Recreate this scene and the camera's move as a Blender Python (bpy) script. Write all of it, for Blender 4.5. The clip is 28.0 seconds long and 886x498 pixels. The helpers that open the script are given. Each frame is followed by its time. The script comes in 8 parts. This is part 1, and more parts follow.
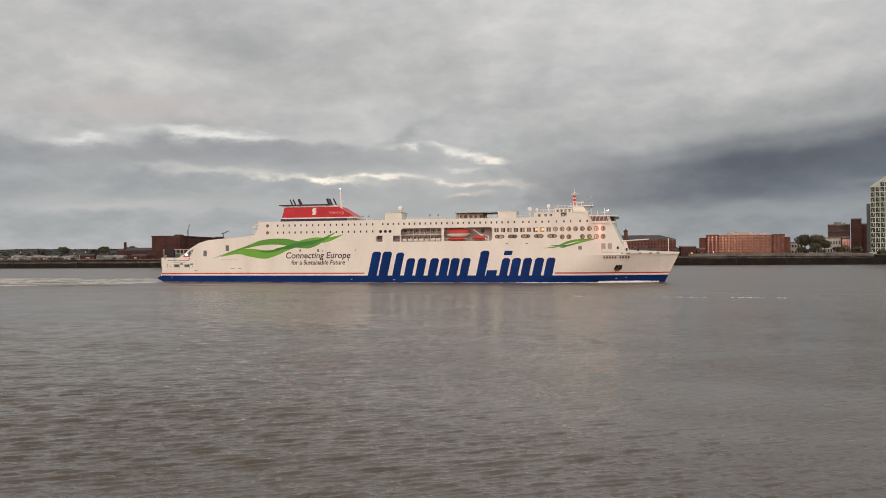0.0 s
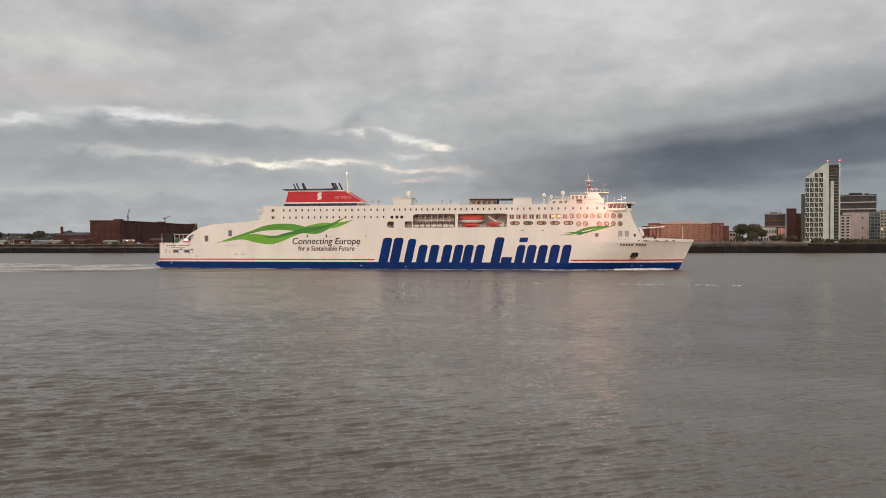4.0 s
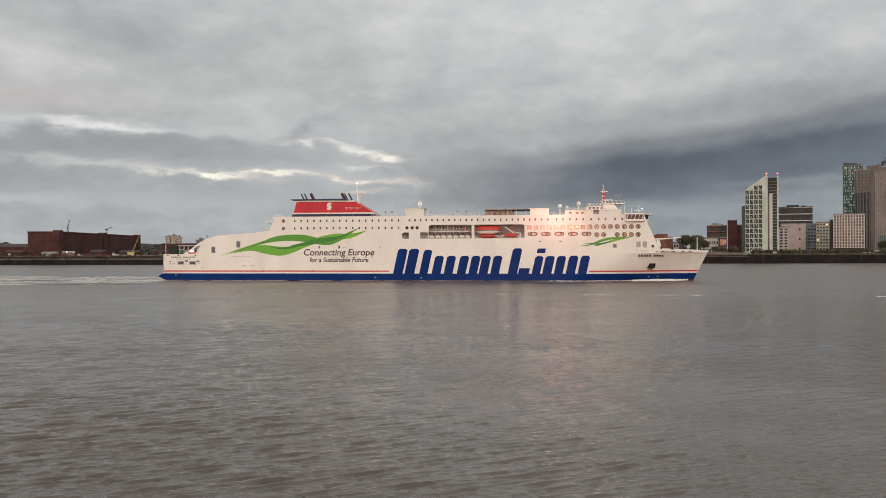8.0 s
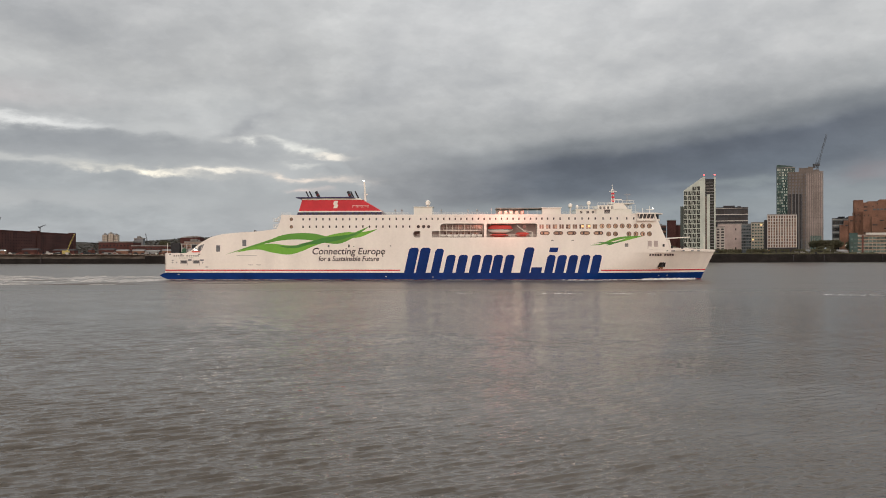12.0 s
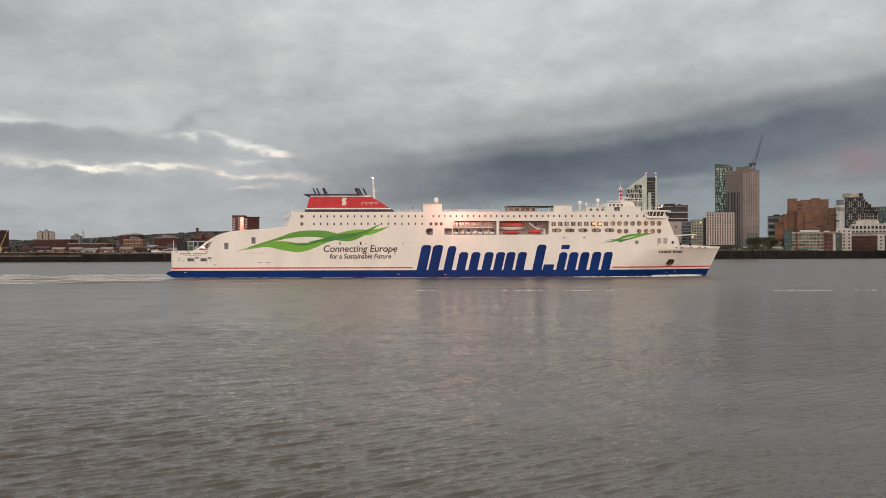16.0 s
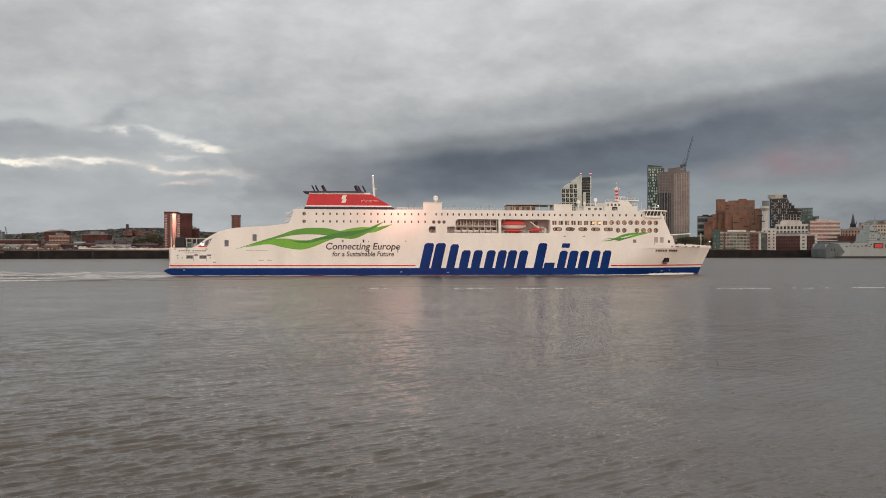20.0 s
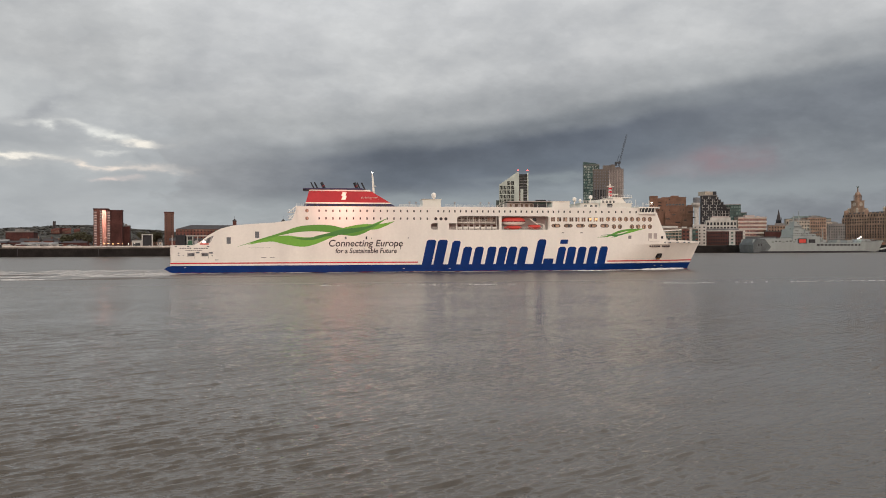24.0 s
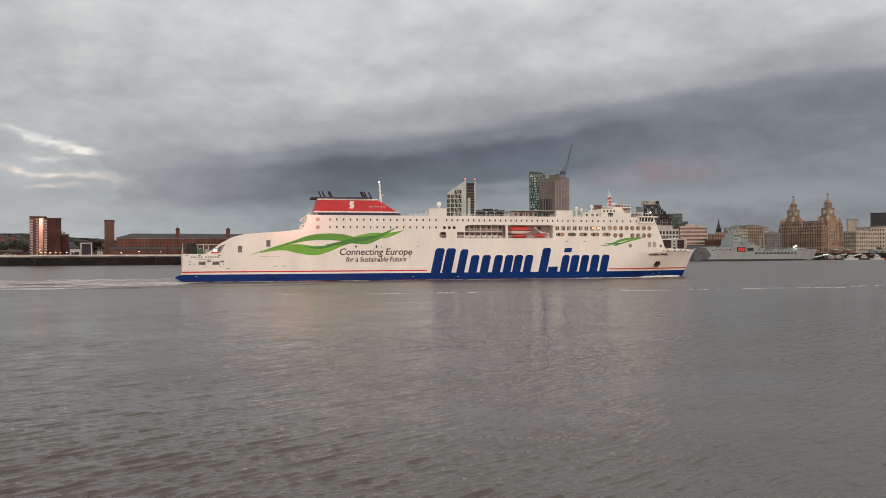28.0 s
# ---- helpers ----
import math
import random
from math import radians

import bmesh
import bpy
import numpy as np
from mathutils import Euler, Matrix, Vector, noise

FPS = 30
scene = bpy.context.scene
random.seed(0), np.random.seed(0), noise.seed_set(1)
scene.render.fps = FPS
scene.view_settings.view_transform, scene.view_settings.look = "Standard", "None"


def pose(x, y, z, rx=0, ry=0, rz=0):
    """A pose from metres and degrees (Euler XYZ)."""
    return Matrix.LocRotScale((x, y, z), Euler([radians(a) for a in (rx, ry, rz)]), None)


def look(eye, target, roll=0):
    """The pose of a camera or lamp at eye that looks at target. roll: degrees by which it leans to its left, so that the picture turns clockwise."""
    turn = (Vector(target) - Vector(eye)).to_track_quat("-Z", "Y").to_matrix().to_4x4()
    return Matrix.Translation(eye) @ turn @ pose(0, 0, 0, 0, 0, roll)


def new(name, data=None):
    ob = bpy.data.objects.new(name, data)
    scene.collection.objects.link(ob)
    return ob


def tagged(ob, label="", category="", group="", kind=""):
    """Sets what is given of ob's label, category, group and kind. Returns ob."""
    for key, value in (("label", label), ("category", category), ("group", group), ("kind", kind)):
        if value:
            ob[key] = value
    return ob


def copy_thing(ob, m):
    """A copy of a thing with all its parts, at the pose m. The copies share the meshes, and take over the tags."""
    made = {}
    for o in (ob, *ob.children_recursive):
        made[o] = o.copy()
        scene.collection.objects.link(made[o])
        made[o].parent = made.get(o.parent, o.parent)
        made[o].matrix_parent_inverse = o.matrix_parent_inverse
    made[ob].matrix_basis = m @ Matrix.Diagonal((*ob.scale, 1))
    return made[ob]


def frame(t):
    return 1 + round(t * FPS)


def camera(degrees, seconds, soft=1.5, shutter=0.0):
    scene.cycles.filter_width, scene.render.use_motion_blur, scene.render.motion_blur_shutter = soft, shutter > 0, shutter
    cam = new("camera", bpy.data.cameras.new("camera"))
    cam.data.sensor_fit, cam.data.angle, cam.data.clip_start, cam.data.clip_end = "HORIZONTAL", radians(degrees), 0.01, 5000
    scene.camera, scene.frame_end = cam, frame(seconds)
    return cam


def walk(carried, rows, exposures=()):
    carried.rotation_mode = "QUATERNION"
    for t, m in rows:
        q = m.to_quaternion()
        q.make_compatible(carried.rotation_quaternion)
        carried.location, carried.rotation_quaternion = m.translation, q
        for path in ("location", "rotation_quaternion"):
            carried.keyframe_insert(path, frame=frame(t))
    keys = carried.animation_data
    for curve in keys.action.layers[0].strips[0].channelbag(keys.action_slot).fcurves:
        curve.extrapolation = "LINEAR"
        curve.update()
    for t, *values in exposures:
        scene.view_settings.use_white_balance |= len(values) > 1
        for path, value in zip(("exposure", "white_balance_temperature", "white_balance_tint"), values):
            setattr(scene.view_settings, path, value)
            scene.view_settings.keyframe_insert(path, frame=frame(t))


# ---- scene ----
EYE = (0.0, 0.0, 10.92)


def aim(yaw, pitch, roll):
    """A turn of the standing camera: degrees to the right of straight across the river, up, and of lean."""
    a, e = radians(yaw), radians(pitch)
    way = Vector((math.sin(a) * math.cos(e), math.cos(a) * math.cos(e), math.sin(e)))
    return look(EYE, Vector(EYE) + way * 100, roll)


cam = camera(57.205, 28.0, soft=0.95)
walk(cam, [(t, aim(yaw, pitch, roll)) for t, yaw, pitch, roll in (
    (0, -13.524, 0.406, -0.355), (0.5, -13.195, 0.127, -0.291), (1, -12.500, -0.174, -0.280), (1.5, -12.227, -0.206, -0.238),
    (2, -11.791, -0.248, -0.169), (2.5, -11.538, -0.409, -0.128), (3, -11.126, -0.427, -0.189), (3.5, -10.358, -0.568, -0.119),
    (5.5, -8.687, -0.233, -0.095), (6, -8.241, -0.100, -0.154), (6.5, -7.865, 0.040, -0.112), (7, -7.274, 0.093, -0.143),
    (7.5, -6.893, 0.167, -0.132), (8, -6.163, 0.238, -0.114), (8.5, -5.574, 0.235, -0.063), (9, -5.144, 0.200, -0.024),
    (9.5, -4.650, 0.224, 0.019), (10, -3.862, 0.174, 0.021), (10.5, -3.351, 0.220, -0.013), (11, -2.845, 0.208, -0.050),
    (11.5, -2.640, 0.177, 0.007), (12, -2.263, 0.167, -0.048), (12.5, -1.819, 0.153, -0.077), (14.5, 0.545, 0.119, -0.124),
    (15, 0.772, 0.105, -0.160), (15.5, 1.020, 0.063, -0.172), (16, 1.539, -0.021, -0.127), (16.5, 2.006, -0.081, -0.128),
    (17, 2.267, -0.101, -0.090), (17.5, 2.861, -0.085, -0.112), (18, 3.286, -0.126, -0.114), (18.5, 3.836, -0.176, -0.121),
    (19, 4.221, -0.199, -0.065), (19.5, 5.084, -0.150, -0.023), (20, 5.950, -0.160, 0.100), (20.5, 6.602, -0.208, 0.118),
    (21, 6.957, -0.246, 0.142), (21.5, 7.728, -0.345, 0.117), (23.5, 9.526, -0.457, -0.070), (24, 10.279, -0.401, -0.109),
    (24.5, 10.853, -0.312, -0.150), (25, 11.144, -0.260, -0.141), (25.5, 11.600, -0.139, -0.126), (26, 12.197, -0.055, -0.103),
    (26.5, 12.642, -0.011, -0.104), (27, 13.192, 0.060, -0.162), (27.5, 13.444, 0.127, -0.174), (28, 13.980, 0.198, -0.156),
)], exposures=((0, 0.0, 6680, 11), (4, 0.0, 6600, 11), (10, 0.0, 6510, 10), (14, 0.0, 6500, 10), (28, 0.0, 6450, 10)))

# ---- sky and light ----
SUN_AZIMUTH, SUN_HEIGHT = 178.8, 2.8   # degrees: behind the camera, low over the far bank
world = bpy.data.worlds.new("dusk_sky")
scene.world = world
world.use_nodes = True
wt = world.node_tree
wt.nodes.clear()


def wnode(kind, operation=None, blend_type=None):
    n = wt.nodes.new(kind)
    if operation:
        n.operation = operation
    if blend_type:
        n.data_type, n.blend_type = "RGBA", blend_type
    return n


def plug(n, k, v):
    if isinstance(v, (int, float)):
        n.inputs[k].default_value = v
    elif isinstance(v, tuple):
        n.inputs[k].default_value = v if len(v) == len(n.inputs[k].default_value) else (*v, 1)
    else:
        wt.links.new(v, n.inputs[k])


def calc(op, a, b=0.0, c=0.0):
    n = wnode("ShaderNodeMath", operation=op)
    for k, v in enumerate((a, b, c)):
        plug(n, k, v)
    return n.outputs[0]


def smooth(v, a, b):
    n = wnode("ShaderNodeMapRange")
    n.interpolation_type = "SMOOTHSTEP"
    plug(n, 0, v), plug(n, 1, a), plug(n, 2, b)
    return n.outputs[0]


def blend(f, a, b, how="MIX"):
    n = wnode("ShaderNodeMix", blend_type=how)
    plug(n, 0, f), plug(n, 6, a), plug(n, 7, b)
    return n.outputs[2]


def ramp(v, *stops):
    n = wnode("ShaderNodeValToRGB")
    n.color_ramp.interpolation = "EASE"
    el = n.color_ramp.elements
    while len(el) < len(stops):
        el.new(0.5)
    for e, (at, col) in zip(el, stops):
        e.position, e.color = at, (*col, 1)
    plug(n, 0, v)
    return n.outputs[0]


def fbm(vec, scale, detail, rough=0.55):
    n = wnode("ShaderNodeTexNoise")
    plug(n, "Vector", vec), plug(n, "Scale", scale), plug(n, "Detail", detail), plug(n, "Roughness", rough)
    return n.outputs[0]


ways = wnode("ShaderNodeTexCoord").outputs["Generated"]
axes = wnode("ShaderNodeSeparateXYZ")
plug(axes, 0, ways)
dx, dy, dz = axes.outputs
raw_az = calc("MULTIPLY", calc("ARCTAN2", dx, dy), 57.2958)
raw_el = calc("MULTIPLY", calc("ARCSINE", dz), 57.2958)


def cloud_space(sx, sy, sz, turn=0.0):
    """Directions stretched into flat cloud banks, a little tilted."""
    m = wnode("ShaderNodeMapping")
    plug(m, "Vector", ways), plug(m, "Scale", (sx, sy, sz)), plug(m, "Rotation", (0, radians(turn), 0))
    return m.outputs[0]


banks = cloud_space(1.0, 1.0, 1.9, -8)
streaks = cloud_space(1.0, 1.0, 4.2, -3)
billow = fbm(banks, 3.6, 6, 0.5)
puffs = fbm(banks, 8.0, 9, 0.58)
wisps = fbm(streaks, 10.0, 9, 0.62)
lumps = fbm(banks, 21.0, 7, 0.52)
# the deck as a flat layer overhead: its texture is drawn out towards the horizon
lift = calc("ADD", calc("MAXIMUM", dz, 0.0), 0.34)
flat = wnode("ShaderNodeCombineXYZ")
plug(flat, 0, calc("DIVIDE", dx, lift)), plug(flat, 1, calc("DIVIDE", dy, lift)), plug(flat, 2, 0.35)
layer = flat.outputs[0]
sheets = fbm(layer, 3.0, 6, 0.52)
rags = fbm(layer, 8.5, 8, 0.58)
# ragged edges: bend the angles with the noise
az = calc("ADD", raw_az, calc("ADD", calc("MULTIPLY", calc("SUBTRACT", puffs, 0.5), 6.0), calc("MULTIPLY", calc("SUBTRACT", lumps, 0.5), 5.0)))
el = calc("ADD", calc("ADD", raw_el, calc("MULTIPLY", calc("SUBTRACT", lumps, 0.5), 1.1)), calc("ADD", calc("MULTIPLY", calc("SUBTRACT", rags, 0.5), 1.0),
                              calc("MULTIPLY", calc("SUBTRACT", wisps, 0.5), 1.5)))


def patch(a0, e0, wide, high, tilt=0.0):
    """A soft patch of cloud at that azimuth and height, in degrees."""
    a = calc("SUBTRACT", az, a0)
    e = calc("SUBTRACT", calc("SUBTRACT", el, e0), calc("MULTIPLY", a, tilt))
    a, e = calc("DIVIDE", a, wide), calc("DIVIDE", e, high)
    r = calc("ADD", calc("MULTIPLY", a, a), calc("MULTIPLY", e, e))
    return calc("POWER", 2.718, calc("MULTIPLY", r, -1.0))


# thin, lighter layers to the left of the storm cloud
left = ramp(calc("DIVIDE", el, 22.0), (0.0, (0.37, 0.39, 0.40)), (0.13, (0.328, 0.352, 0.367)), (0.24, (0.32, 0.34, 0.355)), (0.31, (0.30, 0.315, 0.33)),
            (0.40, (0.42, 0.43, 0.432)), (0.55, (0.435, 0.44, 0.437)), (1.0, (0.51, 0.515, 0.515)))
# the storm cloud: its lower rim climbs to the right
rim = calc("ADD", calc("ADD", calc("MULTIPLY", raw_az, 0.072), calc("MULTIPLY", calc("MULTIPLY", raw_az, raw_az), 0.0016)), 5.75)
rim = calc("SUBTRACT", rim, calc("MULTIPLY", smooth(raw_az, 30.0, 60.0), 5.0))
over = calc("SUBTRACT", calc("ADD", raw_el, calc("ADD", calc("MULTIPLY", calc("SUBTRACT", billow, 0.5), 1.8), calc("MULTIPLY", calc("SUBTRACT", puffs, 0.5), 1.3))), rim)
right = ramp(calc("DIVIDE", calc("ADD", over, 8.0), 20.0), (0.0, (0.265, 0.295, 0.312)), (0.19, (0.222, 0.252, 0.276)), (0.30, (0.115, 0.135, 0.166)),
             (0.385, (0.100, 0.115, 0.144)), (0.435, (0.19, 0.205, 0.224)), (0.505, (0.325, 0.335, 0.342)), (0.66, (0.46, 0.465, 0.465)), (1.0, (0.525, 0.53, 0.53)))
# the storm cloud is thinner at both ends of its rim
right = blend(calc("MULTIPLY", smooth(raw_az, 20.0, 34.0), calc("MULTIPLY", calc("SUBTRACT", 1.0, smooth(over, 0.0, 2.0)), 0.75)), right, (0.19, 0.204, 0.224))
right = blend(calc("MULTIPLY", calc("MULTIPLY", calc("SUBTRACT", 1.0, smooth(az, -6.0, 6.0)), 0.8), calc("SUBTRACT", 1.0, smooth(over, 0.5, 3.0))), right, (0.305, 0.316, 0.33))
right = blend(calc("MULTIPLY", calc("SUBTRACT", 1.0, smooth(raw_el, 1.5, 4.2)), calc("SUBTRACT", 1.0, smooth(az, -4.0, 12.0))), right, (0.32, 0.345, 0.355))
spread = calc("ADD", 1.0, calc("MULTIPLY", calc("MAXIMUM", calc("SUBTRACT", raw_el, 6.6), 0.0), 1.5))
bulge = calc("MULTIPLY", calc("MAXIMUM", calc("SUBTRACT", 4.6, raw_el), 0.0), 0.5)
side = smooth(calc("DIVIDE", calc("ADD", calc("ADD", az, 7.6), bulge), spread), -0.55, 0.4)
deck = blend(side, left, right)
# mottling of the cloud deck
deck = blend(1.0, deck, ramp(sheets, (0.32, (0.87, 0.877, 0.89)), (0.5, (1.0, 1.0, 1.0)), (0.68, (1.12, 1.118, 1.11))), "MULTIPLY")
deck = blend(1.0, deck, ramp(rags, (0.34, (0.925, 0.928, 0.935)), (0.50, (0.985, 0.985, 0.985)), (0.55, (1.02, 1.02, 1.02)), (0.70, (1.085, 1.08, 1.075))), "MULTIPLY")
deck = blend(1.0, deck, ramp(billow, (0.3, (0.93, 0.932, 0.94)), (0.7, (1.06, 1.06, 1.055))), "MULTIPLY")
deck = blend(1.0, deck, ramp(lumps, (0.36, (0.96, 0.962, 0.966)), (0.52, (1.0, 1.0, 1.0)), (0.64, (1.04, 1.038, 1.035))), "MULTIPLY")
# darker shreds, and breaks in the cloud with pale evening light
SHREDS = ((-15.7, 8.3, 1.1, 0.9, 0.35, (0.29, 0.30, 0.318), 0.7), (-17.0, 6.45, 3.6, 0.4, -0.02, (0.29, 0.305, 0.32), 0.55), (-27.0, 7.1, 7.0, 0.4, -0.03, (0.285, 0.30, 0.318), 0.6),
          (-9.4, 5.7, 1.0, 0.3, 0.0, (0.28, 0.295, 0.31), 0.5), (-12.5, 3.6, 3.5, 0.4, 0.1, (0.31, 0.325, 0.34), 0.4), (-36.0, 6.6, 4.0, 0.5, 0.0, (0.30, 0.31, 0.325), 0.5))
PALE = ((-14.5, 5.9, 7.5, 1.9, 0.0, (0.45, 0.46, 0.46), 0.65), (-37.2, 7.75, 2.2, 0.28, 0.0, (0.66, 0.67, 0.66), 0.85), (-29.4, 8.15, 4.4, 0.3, -0.02, (0.70, 0.705, 0.69), 0.9), (-29.7, 5.95, 5.0, 0.35, -0.02, (0.52, 0.525, 0.51), 0.7),
        (-27.0, 3.3, 9.0, 0.7, 0.0, (0.42, 0.435, 0.44), 0.5), (-36.0, 3.4, 6.0, 0.5, 0.0, (0.49, 0.495, 0.49), 0.5), (-14.0, 2.5, 6.0, 1.3, 0.0, (0.42, 0.435, 0.44), 0.55),
        (-21.0, 8.1, 3.0, 0.4, 0.0, (0.52, 0.53, 0.525), 0.6))
BREAKS = ((-13.9, 7.5, 1.7, 0.33, -0.13, (0.92, 0.91, 0.84), 0.9), (-11.4, 7.0, 1.2, 0.28, -0.1, (0.84, 0.83, 0.76), 0.85), (-9.3, 6.65, 1.7, 0.17, 0.02, (0.88, 0.82, 0.72), 0.85),
          (-22.4, 5.42, 3.0, 0.2, -0.085, (1.12, 1.04, 0.86), 1.0), (-17.6, 5.45, 1.7, 0.2, 0.05, (0.92, 0.86, 0.75), 0.95), (-14.4, 5.2, 1.4, 0.18, -0.05, (0.86, 0.75, 0.64), 0.85),
          (-10.2, 4.97, 2.3, 0.2, -0.02, (0.92, 0.78, 0.66), 0.9), (-11.6, 4.2, 1.2, 0.14, 0.05, (0.70, 0.58, 0.53), 0.75), (-11.8, 6.05, 1.5, 0.14, -0.05, (0.62, 0.62, 0.59), 0.7))
TINTS = ((29.2, 5.55, 2.0, 0.8, 0.0, (0.245, 0.172, 0.192), 0.7), (25.5, 4.9, 1.4, 0.5, 0.2, (0.25, 0.20, 0.215), 0.4), (-34.0, 9.9, 6.5, 0.8, 0.0, (0.47, 0.415, 0.41), 0.5),
         (8.0, 2.9, 9.0, 0.45, 0.03, (0.27, 0.305, 0.32), 0.6), (30.0, 3.4, 14.0, 0.8, 0.03, (0.28, 0.31, 0.325), 0.6), (18.0, 4.7, 4.0, 0.3, 0.06, (0.255, 0.29, 0.305), 0.5))
for a0, e0, wide, high, tilt, col, f in (*PALE, *SHREDS, *TINTS):
    deck = blend(calc("MULTIPLY", patch(a0, e0, wide, high, tilt), f), deck, col)
torn = calc("ADD", 0.4, calc("MULTIPLY", smooth(lumps, 0.42, 0.56), 0.6))
for a0, e0, wide, high, tilt, col, f in BREAKS:
    deck = blend(calc("MULTIPLY", calc("MULTIPLY", patch(a0, e0, wide, high, tilt), f), torn), deck, col)
# the evening side of the sky, behind the camera, is lighter and warmer
deck = blend(1.0, deck, (0.998, 1.0, 1.011), "MULTIPLY")
west = smooth(dy, 0.25, -0.75)
glow = ramp(calc("DIVIDE", raw_el, 60.0), (0.0, (1.55, 1.30, 1.10)), (0.25, (1.42, 1.30, 1.16)), (1.0, (0.78, 0.79, 0.80)))
deck = blend(west, deck, glow)
zenith = smooth(raw_el, 22.0, 60.0)
deck = blend(zenith, deck, (0.69, 0.69, 0.69))
clear = wnode("ShaderNodeTexSky")
clear.sky_type, clear.sun_disc, clear.sun_elevation, clear.sun_rotation = "NISHITA", False, radians(SUN_HEIGHT), radians(SUN_AZIMUTH)
air, cover, both, out = wnode("ShaderNodeBackground"), wnode("ShaderNodeBackground"), wnode("ShaderNodeMixShader"), wnode("ShaderNodeOutputWorld")
plug(air, 0, clear.outputs[0]), plug(air, 1, 0.1)
plug(cover, 0, deck), plug(cover, 1, 1.2)
plug(both, 0, 0.95)
wt.links.new(air.outputs[0], both.inputs[1]), wt.links.new(cover.outputs[0], both.inputs[2])
wt.links.new(both.outputs[0], out.inputs[0])

sun = new("sun", bpy.data.lights.new("sun", "SUN"))
sun.data.energy, sun.data.angle, sun.data.color = 0.33, radians(2.0), (1.0, 0.36, 0.26)
a_, e_ = radians(SUN_AZIMUTH), radians(SUN_HEIGHT)
sun.matrix_world = look((math.sin(a_) * math.cos(e_) * 500, math.cos(a_) * math.cos(e_) * 500, math.sin(e_) * 500), (0, 0, 0))
# ---- materials ----
def material(name, colour, rough=0.6, metal=0.0, spread=0.25, grain=1.0, stain=0.12, bump=0.0, pieces=0.0, streak=1.0, coat=0.0, shine=None):
    """A surface with fine grain (grain: its size in metres), broad stains and a little relief; pieces: how far alike pieces differ."""
    shine = (0.15 if rough > 0.5 else 0.3) if shine is None else shine
    m = bpy.data.materials.new(name)
    m.use_nodes = True
    t = m.node_tree
    b = t.nodes["Principled BSDF"]
    b.inputs["Roughness"].default_value, b.inputs["Metallic"].default_value = rough, metal
    b.inputs["Coat Weight"].default_value, b.inputs["Specular IOR Level"].default_value = coat, shine

    def node(kind, operation=None, blend_type=None):
        n = t.nodes.new(kind)
        if operation:
            n.operation = operation
        if blend_type:
            n.data_type, n.blend_type = "RGBA", blend_type
        return n
    at = node("ShaderNodeTexCoord").outputs["Object"]
    mp = node("ShaderNodeMapping")
    mp.inputs["Scale"].default_value = (1, 1, 1 / streak)
    t.links.new(at, mp.inputs[0])
    fine, broad = node("ShaderNodeTexNoise"), node("ShaderNodeTexNoise")
    fine.inputs["Scale"].default_value, fine.inputs["Detail"].default_value = 1 / grain, 4
    broad.inputs["Scale"].default_value, broad.inputs["Detail"].default_value = 0.13 / grain, 3
    t.links.new(at, fine.inputs[0]), t.links.new(mp.outputs[0], broad.inputs[0])
    r1, r2 = node("ShaderNodeMapRange"), node("ShaderNodeMapRange")
    for r, n, w in ((r1, fine, spread), (r2, broad, stain * 2)):
        t.links.new(n.outputs[0], r.inputs[0])
        r.inputs[1].default_value, r.inputs[2].default_value, r.inputs[3].default_value, r.inputs[4].default_value = 0.25, 0.75, 1 - w, 1 + w
    mul = node("ShaderNodeMath", operation="MULTIPLY")
    t.links.new(r1.outputs[0], mul.inputs[0]), t.links.new(r2.outputs[0], mul.inputs[1])
    last = mul.outputs[0]
    if pieces:
        info, r3, mul2 = node("ShaderNodeObjectInfo"), node("ShaderNodeMapRange"), node("ShaderNodeMath", operation="MULTIPLY")
        t.links.new(info.outputs["Random"], r3.inputs[0])
        r3.inputs[3].default_value, r3.inputs[4].default_value = 1 - pieces, 1 + pieces
        t.links.new(last, mul2.inputs[0]), t.links.new(r3.outputs[0], mul2.inputs[1])
        last = mul2.outputs[0]
    mix = node("ShaderNodeMix", blend_type="MULTIPLY")
    mix.inputs[0].default_value = 1
    mix.inputs[6].default_value = (*colour, 1)
    t.links.new(last, mix.inputs[7])
    t.links.new(mix.outputs[2], b.inputs["Base Color"])
    if bump:
        bp = node("ShaderNodeBump")
        bp.inputs["Strength"].default_value, bp.inputs["Distance"].default_value = bump, grain * 0.2
        t.links.new(fine.outputs[0], bp.inputs["Height"]), t.links.new(bp.outputs[0], b.inputs["Normal"])
    return m


def glow_material(name, colour, strength):
    m = bpy.data.materials.new(name)
    m.use_nodes = True
    b = m.node_tree.nodes["Principled BSDF"]
    b.inputs["Base Color"].default_value = (*colour, 1)
    b.inputs["Emission Color"].default_value, b.inputs["Emission Strength"].default_value = (*colour, 1), strength
    return m


